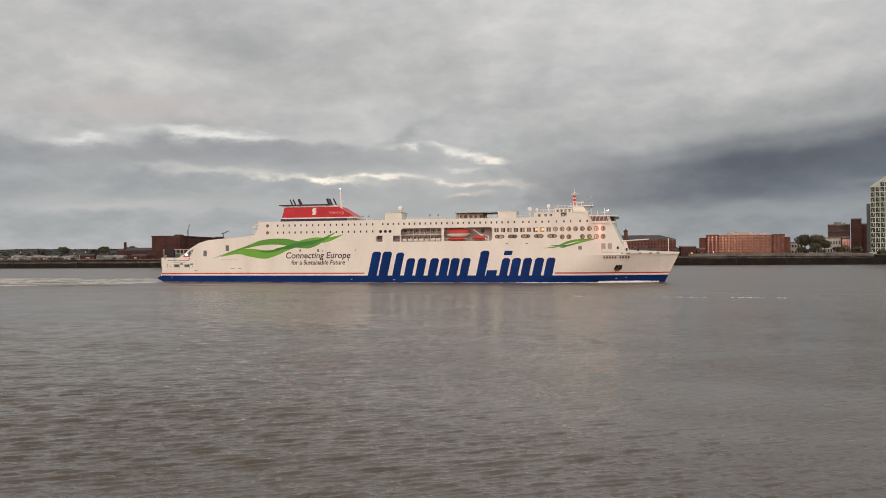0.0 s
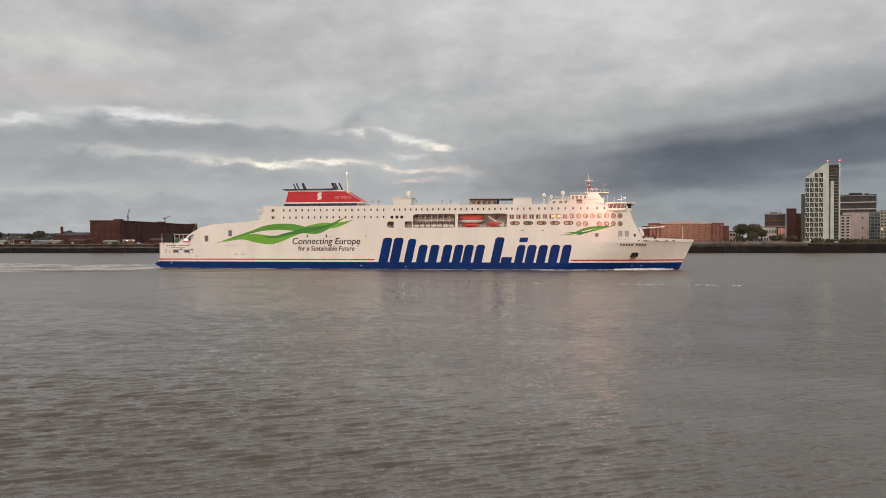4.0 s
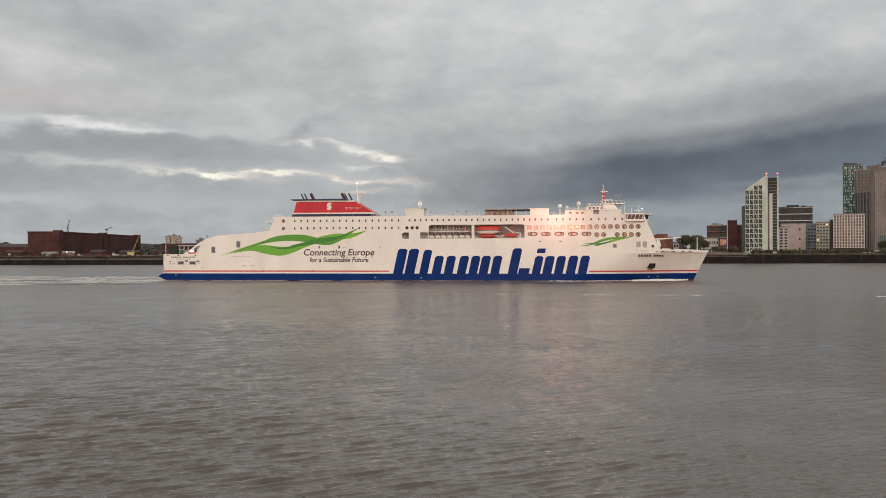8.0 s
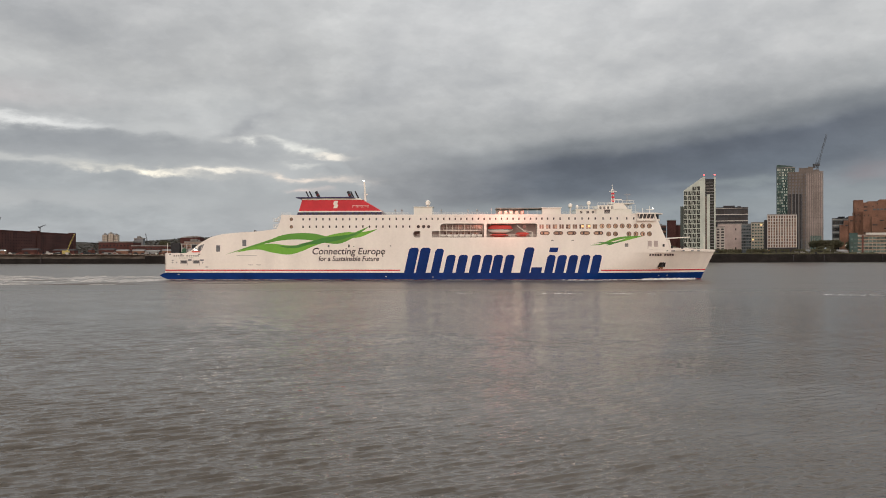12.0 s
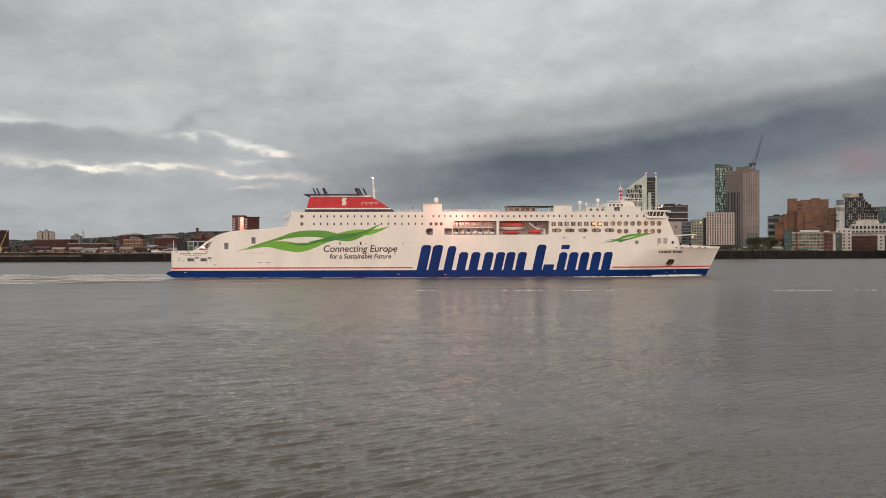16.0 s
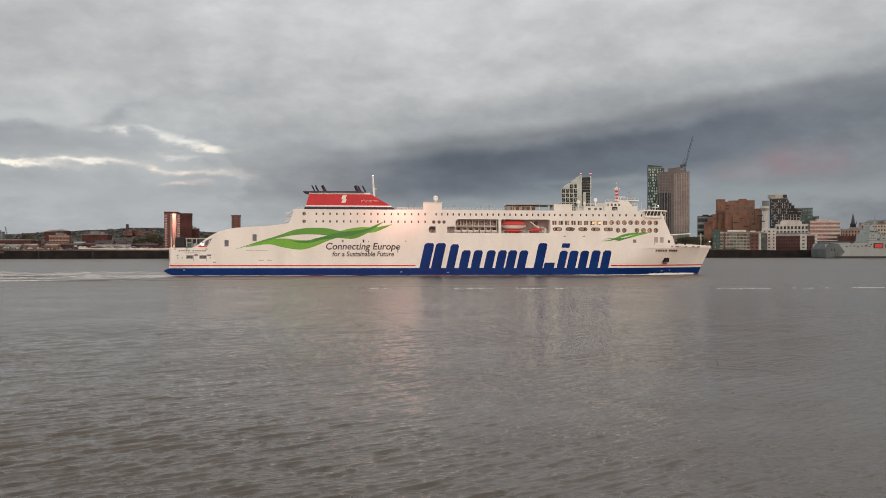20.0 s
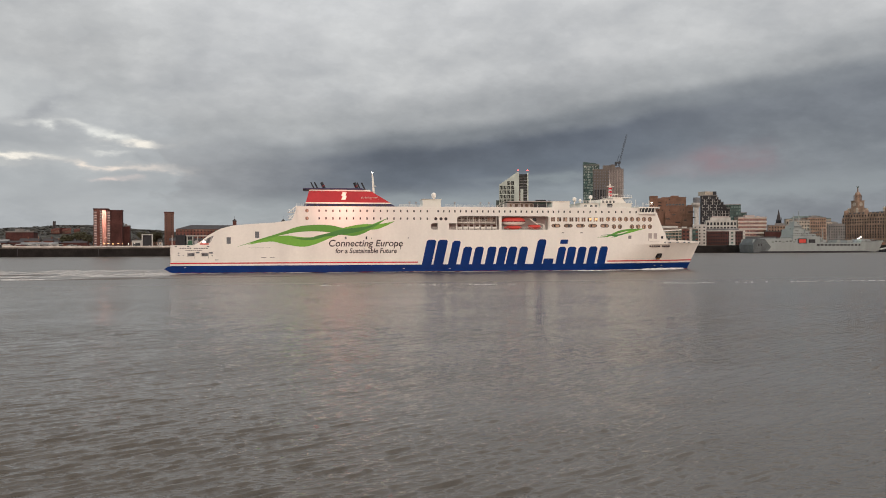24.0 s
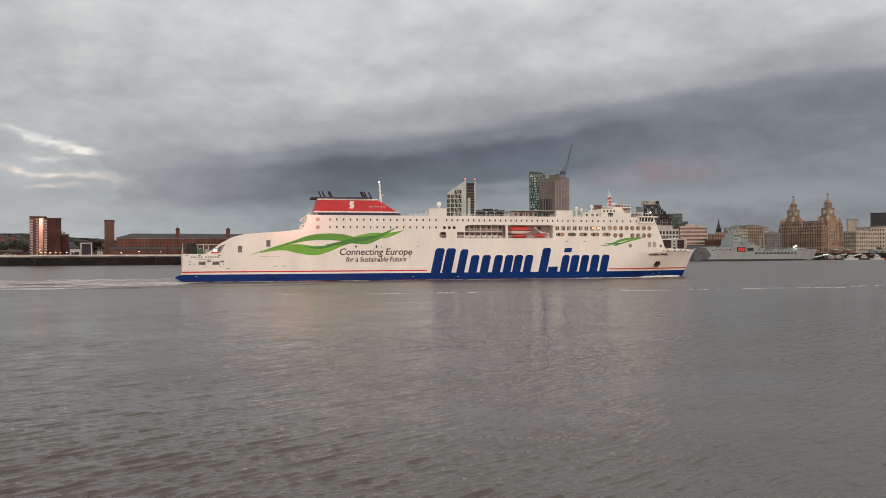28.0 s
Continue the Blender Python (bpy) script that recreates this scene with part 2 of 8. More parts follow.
def water_material():
    m = bpy.data.materials.new("river_water")
    m.use_nodes = True
    t = m.node_tree
    b = t.nodes["Principled BSDF"]

    def node(kind, operation=None, blend_type=None):
        n = t.nodes.new(kind)
        if operation:
            n.operation = operation
        if blend_type:
            n.data_type, n.blend_type = "RGBA", blend_type
        return n

    def noise_at(scale, size, turn, detail):
        mp, n = node("ShaderNodeMapping"), node("ShaderNodeTexNoise")
        t.links.new(at, mp.inputs[0])
        mp.inputs["Scale"].default_value, mp.inputs["Rotation"].default_value = scale, (0, 0, radians(turn))
        n.inputs["Scale"].default_value, n.inputs["Detail"].default_value, n.inputs["Roughness"].default_value = size, detail, 0.55
        t.links.new(mp.outputs[0], n.inputs[0])
        return n.outputs[0]
    at = node("ShaderNodeTexCoord").outputs["Object"]
    chop = noise_at((0.30, 1, 1), 1.35, 12, 5)
    ripple = noise_at((0.55, 1, 1), 3.4, -10, 3)
    calm = noise_at((0.5, 1, 1), 0.018, 20, 3)
    # silt colour drifts in long bands
    silt = noise_at((0.25, 1, 1), 0.03, 4, 4)
    ramp_ = node("ShaderNodeValToRGB")
    e = ramp_.color_ramp.elements
    e[0].position, e[0].color, e[1].position, e[1].color = 0.3, (0.078, 0.061, 0.045, 1), 0.7, (0.102, 0.081, 0.061, 1)
    t.links.new(silt, ramp_.inputs[0]), t.links.new(ramp_.outputs[0], b.inputs["Base Color"])
    b.inputs["IOR"].default_value = 1.51
    # waves too small to be shaped blur the far water
    place_, far = node("ShaderNodeSeparateXYZ"), node("ShaderNodeMapRange")
    t.links.new(at, place_.inputs[0]), t.links.new(place_.outputs[1], far.inputs[0])
    far.inputs[1].default_value, far.inputs[2].default_value, far.inputs[3].default_value, far.inputs[4].default_value = 55, 240, 0.045, 0.29
    rng = node("ShaderNodeMapRange")
    t.links.new(calm, rng.inputs[0])
    rng.inputs[1].default_value, rng.inputs[2].default_value, rng.inputs[3].default_value, rng.inputs[4].default_value = 0.35, 0.65, 0.58, 1.05
    # and lie flatter to the eye
    weak, both_ = node("ShaderNodeMapRange"), node("ShaderNodeMath", operation="MULTIPLY")
    t.links.new(place_.outputs[1], weak.inputs[0])
    weak.inputs[1].default_value, weak.inputs[2].default_value, weak.inputs[3].default_value, weak.inputs[4].default_value = 90, 260, 1.0, 0.6
    ruffled, ruffle, mixed = noise_at((0.6, 1, 1), 0.085, 14, 4), node("ShaderNodeMapRange"), node("ShaderNodeMath", operation="MULTIPLY")
    t.links.new(ruffled, ruffle.inputs[0])
    ruffle.inputs[1].default_value, ruffle.inputs[2].default_value, ruffle.inputs[3].default_value, ruffle.inputs[4].default_value = 0.37, 0.63, 0.55, 1.65
    t.links.new(rng.outputs[0], mixed.inputs[0]), t.links.new(ruffle.outputs[0], mixed.inputs[1])
    t.links.new(mixed.outputs[0], both_.inputs[0]), t.links.new(weak.outputs[0], both_.inputs[1])
    t.links.new(far.outputs[0], b.inputs["Roughness"])
    # further off only the broader lumps of the chop can be told apart
    lumps_ = noise_at((1.0, 0.3, 1), 0.42, 8, 3)
    broad = node("ShaderNodeMapRange")
    t.links.new(place_.outputs[1], broad.inputs[0])
    broad.inputs[1].default_value, broad.inputs[2].default_value, broad.inputs[3].default_value, broad.inputs[4].default_value = 80, 190, 0.0, 0.8
    last = None
    for h, dist, force in ((lumps_, 0.55, broad), (chop, 0.17, both_), (ripple, 0.085, both_)):
        bp = node("ShaderNodeBump")
        bp.inputs["Distance"].default_value, bp.inputs["Strength"].default_value = dist, 0.7
        t.links.new(h, bp.inputs["Height"])
        if force:
            t.links.new(force.outputs[0], bp.inputs["Strength"])
        if last:
            t.links.new(last, bp.inputs["Normal"])
        last = bp.outputs[0]
    t.links.new(last, b.inputs["Normal"])
    return m


WATER = water_material()
SHIP_WHITE = material("ship_white_paint", (0.82, 0.79, 0.725), 0.115, shine=0.13, grain=0.8, spread=0.03, stain=0.035, streak=4)
SHIP_BLUE = material("ship_blue_paint", (0.006, 0.032, 0.15), 0.3, shine=0.04, grain=0.9, spread=0.10, stain=0.10)
SHIP_NAVY = material("ship_dark_blue_paint", (0.03, 0.032, 0.09), 0.4, grain=0.9, spread=0.1, stain=0.1)
SHIP_RED = material("ship_red_paint", (0.56, 0.026, 0.04), 0.38, grain=0.9, spread=0.06, stain=0.06)
BOOT_RED = material("antifouling_red", (0.16, 0.02, 0.025), 0.5, grain=0.7, spread=0.2)
GREEN_LIGHT = material("leaf_green_paint", (0.155, 0.42, 0.045), 0.38, grain=0.9, spread=0.06, stain=0.05)
GREEN_MID = material("grass_green_paint", (0.10, 0.32, 0.04), 0.38, grain=0.9, spread=0.06, stain=0.05)
GREEN_DARK = material("dark_green_paint", (0.05, 0.225, 0.042), 0.38, grain=0.9, spread=0.06, stain=0.05)
LETTER_GREY = material("grey_brown_lettering", (0.06, 0.048, 0.05), 0.5, grain=0.5, spread=0.1)
GLASS = material("window_glass", (0.018, 0.022, 0.026), 0.22, grain=2.0, spread=0.2, pieces=0.5)
# the sunset's warm reflection is partly put into this glass's colour and gloss
SUNSET_GLASS = material("sunset_tinted_glass", (0.10, 0.06, 0.045), 0.10, grain=2.0, spread=0.2, pieces=0.4, shine=0.36)
TOWER_WHITE = material("greenish_white_cladding", (0.46, 0.515, 0.465), 0.6, grain=1.0, spread=0.08, stain=0.08)
GLASS_GREY = material("tinted_glass", (0.07, 0.085, 0.095), 0.24, grain=2.0, spread=0.2, pieces=0.6)
GLASS_GREEN = material("green_glass", (0.075, 0.115, 0.105), 0.22, grain=2.0, spread=0.2, pieces=0.6)
GLASS_BOTTLE = material("bottle_green_glass", (0.018, 0.027, 0.023), 0.2, grain=2.0, spread=0.3, pieces=0.7)
GLASS_CURTAIN = material("curtained_glass", (0.36, 0.23, 0.15), 0.14, grain=2.0, spread=0.3, pieces=0.55, shine=0.4)
FRAME_BROWN = material("dark_window_rim", (0.085, 0.062, 0.05), 0.4, grain=1.0, spread=0.2)
GLASS_BROWN = material("bronze_glass", (0.13, 0.075, 0.05), 0.13, grain=2.0, spread=0.2, pieces=0.6, shine=0.4)
LAMP_WARM = glow_material("warm_lamp", (1.0, 0.60, 0.24), 0.95)
LAMP_WHITE = glow_material("white_lamp", (1.0, 0.95, 0.85), 7.0)
LAMP_RED = glow_material("red_lamp", (1.0, 0.08, 0.07), 5.0)
DECK_GREY = material("deck_grey", (0.20, 0.205, 0.20), 0.7, grain=0.6, spread=0.15, bump=0.1)
DECK_GREEN = material("deck_green", (0.06, 0.14, 0.09), 0.7, grain=0.6, spread=0.15)
STEEL_DARK = material("dark_steel", (0.035, 0.035, 0.04), 0.5, 0.3, grain=0.4)
STEEL_GREY = material("grey_steel", (0.32, 0.33, 0.33), 0.45, 0.2, grain=0.5)
RUST = material("rust", (0.22, 0.09, 0.035), 0.85, grain=0.3, spread=0.5, bump=0.2)
BOAT_ORANGE = material("lifeboat_orange", (0.56, 0.06, 0.045), 0.42, grain=0.6, spread=0.08)
FOAM = material("white_foam", (0.78, 0.78, 0.76), 0.8, grain=0.5, spread=0.2, bump=0.4)
FOAM_LINE = material("bright_foam", (0.58, 0.57, 0.55), 0.7, grain=0.8, spread=0.25)
FOAM_THIN = material("thin_foam", (0.44, 0.43, 0.415), 0.7, grain=0.8, spread=0.35)
NAVY_GREY = material("warship_grey", (0.275, 0.31, 0.302), 0.5, grain=0.9, spread=0.05, stain=0.06, streak=4)
NAVY_DARK = material("warship_dark_grey", (0.11, 0.125, 0.13), 0.55, grain=0.9)
BRICK_DARK = material("dark_red_brick", (0.078, 0.034, 0.030), 0.85, grain=1.2, spread=0.3, stain=0.2, bump=0.2)
BRICK_RED = material("red_brick", (0.138, 0.061, 0.049), 0.85, grain=1.2, spread=0.25, stain=0.18, bump=0.2)
BRICK_ORANGE = material("orange_brick", (0.235, 0.112, 0.075), 0.85, grain=1.2, spread=0.22, stain=0.15, bump=0.2)
BRICK_BROWN = material("brown_brick", (0.215, 0.125, 0.088), 0.85, grain=1.2, spread=0.2, stain=0.15, bump=0.2)
BRICK_SLIM = material("weathered_brown_brick", (0.135, 0.075, 0.058), 0.85, grain=1.2, spread=0.2, stain=0.15, bump=0.2)
STONE_BUFF = material("buff_stone", (0.285, 0.203, 0.152), 0.85, grain=1.2, spread=0.25, stain=0.22, bump=0.2)
STONE_PALE = material("pale_stone", (0.42, 0.375, 0.31), 0.8, grain=1.2, spread=0.15, stain=0.15, bump=0.2)
RENDER_WHITE = material("white_render", (0.48, 0.475, 0.445), 0.7, grain=1.0, spread=0.08, stain=0.10)
RENDER_PINK = material("pinkish_cladding", (0.43, 0.375, 0.35), 0.65, grain=1.0, spread=0.08, stain=0.08)
HOTEL_PINK = material("pale_pink_render", (0.42, 0.37, 0.35), 0.7, grain=1.0, spread=0.08, stain=0.1)
CONCRETE = material("grey_concrete", (0.21, 0.205, 0.195), 0.85, grain=1.2, spread=0.2, stain=0.15, bump=0.2)
CONCRETE_BROWN = material("raw_brown_concrete", (0.16, 0.142, 0.128), 0.85, grain=1.2, spread=0.2, stain=0.12, bump=0.2)
NETTING_LIT = material("lit_dust_netting", (0.225, 0.20, 0.185), 0.9, grain=2.0, spread=0.15, stain=0.15)
CLAD_DARK = material("dark_cladding", (0.036, 0.038, 0.042), 0.55, grain=1.0, spread=0.2)
CLAD_GREY = material("grey_cladding", (0.17, 0.18, 0.19), 0.55, grain=1.0, spread=0.15)
CLAD_TEAL = material("teal_cladding", (0.03, 0.07, 0.065), 0.4, grain=1.0, spread=0.2)
SLATE = material("slate_roof", (0.068, 0.061, 0.062), 0.7, grain=0.8, spread=0.25, bump=0.3)
ROOF_GREEN = material("weathered_green_roof", (0.13, 0.16, 0.145), 0.7, grain=1.0, spread=0.2)
SHED_PALE = material("pale_sheet_roof", (0.27, 0.275, 0.27), 0.6, grain=1.0, spread=0.15, stain=0.2)
QUAY = material("wet_dark_quay_stone", (0.015, 0.0135, 0.0125), 0.75, grain=0.9, spread=0.5, stain=0.3, bump=0.5)
QUAY_TOP = material("weathered_quay_stone", (0.115, 0.10, 0.085), 0.85, grain=0.9, spread=0.4, stain=0.25, bump=0.4)
WALL_PALE = material("pale_promenade_wall", (0.58, 0.55, 0.50), 0.8, grain=0.9, spread=0.15, stain=0.15)
LAND = material("waste_ground", (0.075, 0.066, 0.05), 0.95, grain=3.0, spread=0.4, stain=0.3, bump=0.3)
WOOD_HILL = material("wooded_hill", (0.074, 0.072, 0.064), 0.95, grain=6.0, spread=0.3, stain=0.3, bump=0.6)
LEAF = material("dull_leaves", (0.092, 0.092, 0.058), 0.7, grain=0.9, spread=0.4, pieces=0.25)
BARK = material("bark", (0.05, 0.04, 0.03), 0.9, grain=0.3, spread=0.3, bump=0.4)
CRANE_YELLOW = material("crane_yellow", (0.50, 0.43, 0.13), 0.5, grain=0.5)
CRANE_DARK = material("crane_grey", (0.055, 0.06, 0.068), 0.5, grain=0.5)


# ---- mesh helpers ----
def box(bm, x0, x1, y0, y1, z0, z1, m=None):
    vs = [bm.verts.new((x, y, z)) for z in (z0, z1) for x, y in ((x0, y0), (x1, y0), (x1, y1), (x0, y1))]
    if m is not None:
        for v in vs:
            v.co = m @ v.co
    for f in ((3, 2, 1, 0), (4, 5, 6, 7), (0, 1, 5, 4), (1, 2, 6, 5), (2, 3, 7, 6), (3, 0, 4, 7)):
        bm.faces.new([vs[i] for i in f])
    return vs


def tube(bm, a, b, r0, r1=None, n=8):
    """A round bar from a to b."""
    r1 = r0 if r1 is None else r1
    a, b = Vector(a), Vector(b)
    q = (b - a).to_track_quat("Z", "Y").to_matrix()
    ring = [[bm.verts.new(p + q @ Vector((r * math.cos(k * math.tau / n), r * math.sin(k * math.tau / n), 0))) for k in range(n)] for p, r in ((a, r0), (b, r1))]
    for k in range(n):
        bm.faces.new((ring[0][k], ring[0][(k + 1) % n], ring[1][(k + 1) % n], ring[1][k]))
    bm.faces.new(ring[0][::-1]), bm.faces.new(ring[1])


def prism(bm, outline, y0, y1):
    """An outline of (x, z), counter-clockwise seen from -y, drawn out from y0 to y1."""
    f, b = [[bm.verts.new((x, y, z)) for x, z in outline] for y in (y0, y1)]
    bm.faces.new(f), bm.faces.new(b[::-1])
    for k in range(len(f)):
        j = (k + 1) % len(f)
        bm.faces.new((f[j], f[k], b[k], b[j]))


def slab(bm, outline, z0, z1):
    """An outline of (x, y), counter-clockwise seen from above, raised from z0 to z1."""
    f, b = [[bm.verts.new((x, y, z)) for x, y in outline] for z in (z1, z0)]
    bm.faces.new(f), bm.faces.new(b[::-1])
    for k in range(len(f)):
        j = (k + 1) % len(f)
        bm.faces.new((f[j], f[k], b[k], b[j]))


def dome(bm, at, r, squash=1.0, n=12, rows=6):
    """An upper half ball with a flat foot."""
    rings = [[bm.verts.new((at[0] + r * math.cos(k * math.tau / n) * math.cos(e), at[1] + r * math.sin(k * math.tau / n) * math.cos(e), at[2] + r * squash * math.sin(e)))
              for k in range(n)] for e in (i * math.pi / 2 / rows for i in range(rows))]
    tip = bm.verts.new((at[0], at[1], at[2] + r * squash))
    for lo, hi in zip(rings, rings[1:]):
        for k in range(n):
            bm.faces.new((lo[k], lo[(k + 1) % n], hi[(k + 1) % n], hi[k]))
    for k in range(n):
        bm.faces.new((rings[-1][k], rings[-1][(k + 1) % n], tip))
    bm.faces.new(rings[0][::-1])


def mesh_of(name, bm, mat, soft=False):
    me = bpy.data.meshes.new(name)
    bm.normal_update()
    bm.to_mesh(me)
    bm.free()
    me.materials.append(mat)
    if soft:
        me.shade_smooth()
    return me


def part(name, bm, mat, parent, label="", soft=False):
    """One mesh object under a thing or a part."""
    ob = new(name, mesh_of(name, bm, mat, soft))
    ob.parent = parent
    return tagged(ob, label) if label else ob


def put(name, me, parent, x=0, y=0, z=0, rz=0):
    """One more piece on a shared mesh."""
    ob = new(name, me)
    ob.parent = parent
    ob.location = (x, y, z)
    if rz:
        ob.rotation_euler = (0, 0, radians(rz))
    return ob


def thing(name, label, category, m=None, group="", kind=""):
    ob = tagged(new(name), label, category, group, kind)
    if m is not None:
        ob.matrix_world = m
    return ob


def single(name, bm, mat, label, category, m=None, group="", kind="", soft=False):
    ob = tagged(new(name, mesh_of(name, bm, mat, soft)), label, category, group, kind)
    if m is not None:
        ob.matrix_world = m
    return ob
# ---- river, far bank ----
SHORE, SLOPE, GROUND = 765.0, 0.125, 7.8      # the far bank: y = SHORE + SLOPE * x, its quay GROUND metres above the water
BANK_TURN = math.degrees(math.atan(SLOPE))


def bank(x, back=0.0, z=GROUND, turn=BANK_TURN):
    """A pose on the far bank, so many metres behind the quay's edge."""
    return pose(x, SHORE + SLOPE * x + back, z, 0, 0, turn)


def quad_sheet(corners):
    bm = bmesh.new()
    bm.faces.new([bm.verts.new(c) for c in corners])
    return bm


def river_sheet():
    """One sheet of water to the horizon: short crossing wind waves where the grid is fine, flat beyond."""
    us = np.concatenate(([-60, -25, -8, -3, -1.5], np.linspace(-1, 1, 1051), [1.5, 3, 8, 25, 60]))
    ys = [27.0]
    while ys[-1] < 360:
        ys.append(ys[-1] + max(0.08, ys[-1] * 0.003))
    ys = np.concatenate(([-4600, -1500, -400, -60], ys, [560, 900, 2000, 4600]))
    U, Y = np.meshgrid(us, ys)
    X = U * np.clip(18 + 0.92 * np.abs(Y), 40, 345)      # the net widens with the river's breadth in use
    X[:, 0], X[:, -1] = -4600, 4600
    cell = np.gradient(ys)[:, None] + 0 * X
    Z = np.zeros_like(X)
    r = np.random.RandomState(5)
    # gusts roughen some stretches and leave others calm
    gust = np.sin(X / 31 + 1.3 * np.sin(Y / 27) + 0.8) * np.sin(Y / 17 + np.sin(X / 23)) + 0.6 * np.sin(X / 9 + Y / 13) * np.sin(Y / 7 - X / 19)
    calm = np.clip(0.76 + 0.24 * gust, 0.2, 1.3)
    calm *= 1.0 + 0.45 * np.clip(-X / 40 + 0.2, -1, 1) + 0.4 * np.clip((X - 0.4 * Y) / 22, 0, 1)
    DX, DY = np.zeros_like(X), np.zeros_like(X)
    for k in range(72):
        length = 0.36 * (3.4 / 0.36) ** (k / 71)
        # the wind sea runs from the upper left; a weaker one crosses it
        a, force = ((-57, 1.0), (-66, 1.0), (-50, 0.9), (-118, 0.5))[k % 4]
        a = radians(r.normal(a, 6))
        steep = force * (0.060 if length < 1.0 else 0.034 if length < 1.5 else 0.009)
        fade = np.clip(length / cell / 2.1 - 1.0, 0, 1)
        wave = fade * steep * length / math.tau * np.sin((X * math.cos(a) + Y * math.sin(a)) * math.tau / length + r.uniform(0, math.tau))
        Z += wave
        DX += 1.1 * math.cos(a) * wave
        DY += 1.1 * math.sin(a) * wave
    inside = np.clip((1 - np.abs(U)) * 20, 0, 1) * np.clip((Y - 27) / 4, 0, 1) * np.clip((360 - Y) / 60, 0, 1)
    # the crests lean the way they run: short steep fronts, long backs
    Z, X, Y = Z * inside * calm, X + DX * inside * calm, Y + DY * inside * calm
    nx, ny = len(us), len(ys)
    me = bpy.data.meshes.new("water")
    me.vertices.add(nx * ny)
    me.vertices.foreach_set("co", np.stack([X, Y, Z], -1).astype(np.float32).ravel())
    i = (np.arange(ny - 1)[:, None] * nx + np.arange(nx - 1)[None]).ravel()
    quads = np.stack([i, i + 1, i + nx + 1, i + nx], -1).astype(np.int32)
    me.loops.add(quads.size)
    me.loops.foreach_set("vertex_index", quads.ravel())
    me.polygons.add(len(quads))
    me.polygons.foreach_set("loop_start", np.arange(0, quads.size, 4, dtype=np.int32))
    me.update(calc_edges=True)
    me.shade_smooth()
    me.materials.append(WATER)
    return me


water = tagged(new("water", river_sheet()), "wide grey-brown tidal river with small wind ripples", "river", kind="structure")


def ground_edge(x):
    return SHORE + SLOPE * x


single("ground", quad_sheet([(-4600, ground_edge(-4600) + 1, GROUND), (4600, ground_edge(4600) + 1, GROUND), (4600, 4700, GROUND), (-4600, 4700, GROUND)]), LAND,
       "flat brown dockland ground on the far bank", "ground", kind="structure")
# the bank under the camera
bm = bmesh.new()
box(bm, -60, 60, -40, 1.2, -3, 9.3)
single("near_promenade", bm, CONCRETE, "plain concrete promenade slab beside the river", "promenade", kind="structure")


def quay_wall(x0, x1, dark_top, top, upper, batter):
    """A stretch of river wall: wet dark foot, weathered upper courses, coping stones."""
    q = thing("quay_wall", "old stone river wall with a wet dark foot", "quay wall", bank((x0 + x1) / 2, 0, 0), kind="structure")
    half = (x1 - x0) / 2 / math.cos(math.atan(SLOPE))
    bm = bmesh.new()
    n = max(2, int(half / 6))
    rng = random.Random(int(x0))
    lines = []
    for k in range(n + 1):
        x = -half + 2 * half * k / n
        j = rng.uniform(-0.25, 0.25)
        lines.append([bm.verts.new(p) for p in ((x, -0.6, -2), (x, -0.3 + j * 0.3, dark_top + j), (x, 6, dark_top + j))])
    for a, b in zip(lines, lines[1:]):
        for i in range(2):
            bm.faces.new((a[i], b[i], b[i + 1], a[i + 1]))
    part("wet_foot", bm, QUAY, q)
    bm = bmesh.new()
    lines = []
    for k in range(n + 1):
        x = -half + 2 * half * k / n
        j = rng.uniform(-0.35, 0.35)
        lines.append([bm.verts.new(p) for p in ((x, 0.2, dark_top - 0.8), (x, 0.2 + batter, top + j), (x, 8 + batter, top + j), (x, 8 + batter, 6))])
    for a, b in zip(lines, lines[1:]):
        for i in range(3):
            bm.faces.new((a[i], b[i], b[i + 1], a[i + 1]))
    part("upper_courses", bm, upper, q)
    bm = bmesh.new()
    box(bm, -0.28, 0.28, -0.8, -0.2, -1, top + 0.2)
    me = mesh_of("fender_pile", bm, STEEL_DARK)
    for k in range(int(half / 30)):
        put("fender_pile", me, q, -half + 30 + k * 60 + rng.uniform(-22, 22), 0, rng.uniform(-1.2, 0))


quay_wall(-1300, -300, 4.6, 8.2, QUAY_TOP, 6.0)
quay_wall(-300, 45, 6.9, 7.9, QUAY_TOP, 0.4)
quay_wall(45, 205, 6.3, 10.6, QUAY_TOP, 7.0)
quay_wall(205, 330, 6.6, 8.0, QUAY, 0.4)
quay_wall(330, 1700, 6.9, 8.1, QUAY, 0.4)

bm = bmesh.new()
for k in range(6, 22):
    x = -155 + k * 15.6
    box(bm, x - 7.7, x + 7.7, 0, 0.6, 0, 1.45)
    box(bm, x - 0.4, x + 0.4, -0.15, 0.75, 0, 1.7)
single("promenade_wall", bm, WALL_PALE, "long low pale wall along the promenade", "wall", bank(-175, 6), kind="structure")


# ---- buildings ----
PANES = {}


def pane_mesh(w, h, mat, proud=0.12):
    key = (round(w, 1), round(h, 1), mat.name)
    if key not in PANES:
        bm = bmesh.new()
        box(bm, -w / 2, w / 2, -proud, 0.25, -h / 2, h / 2)
        PANES[key] = mesh_of("pane", bm, mat)
    return PANES[key]


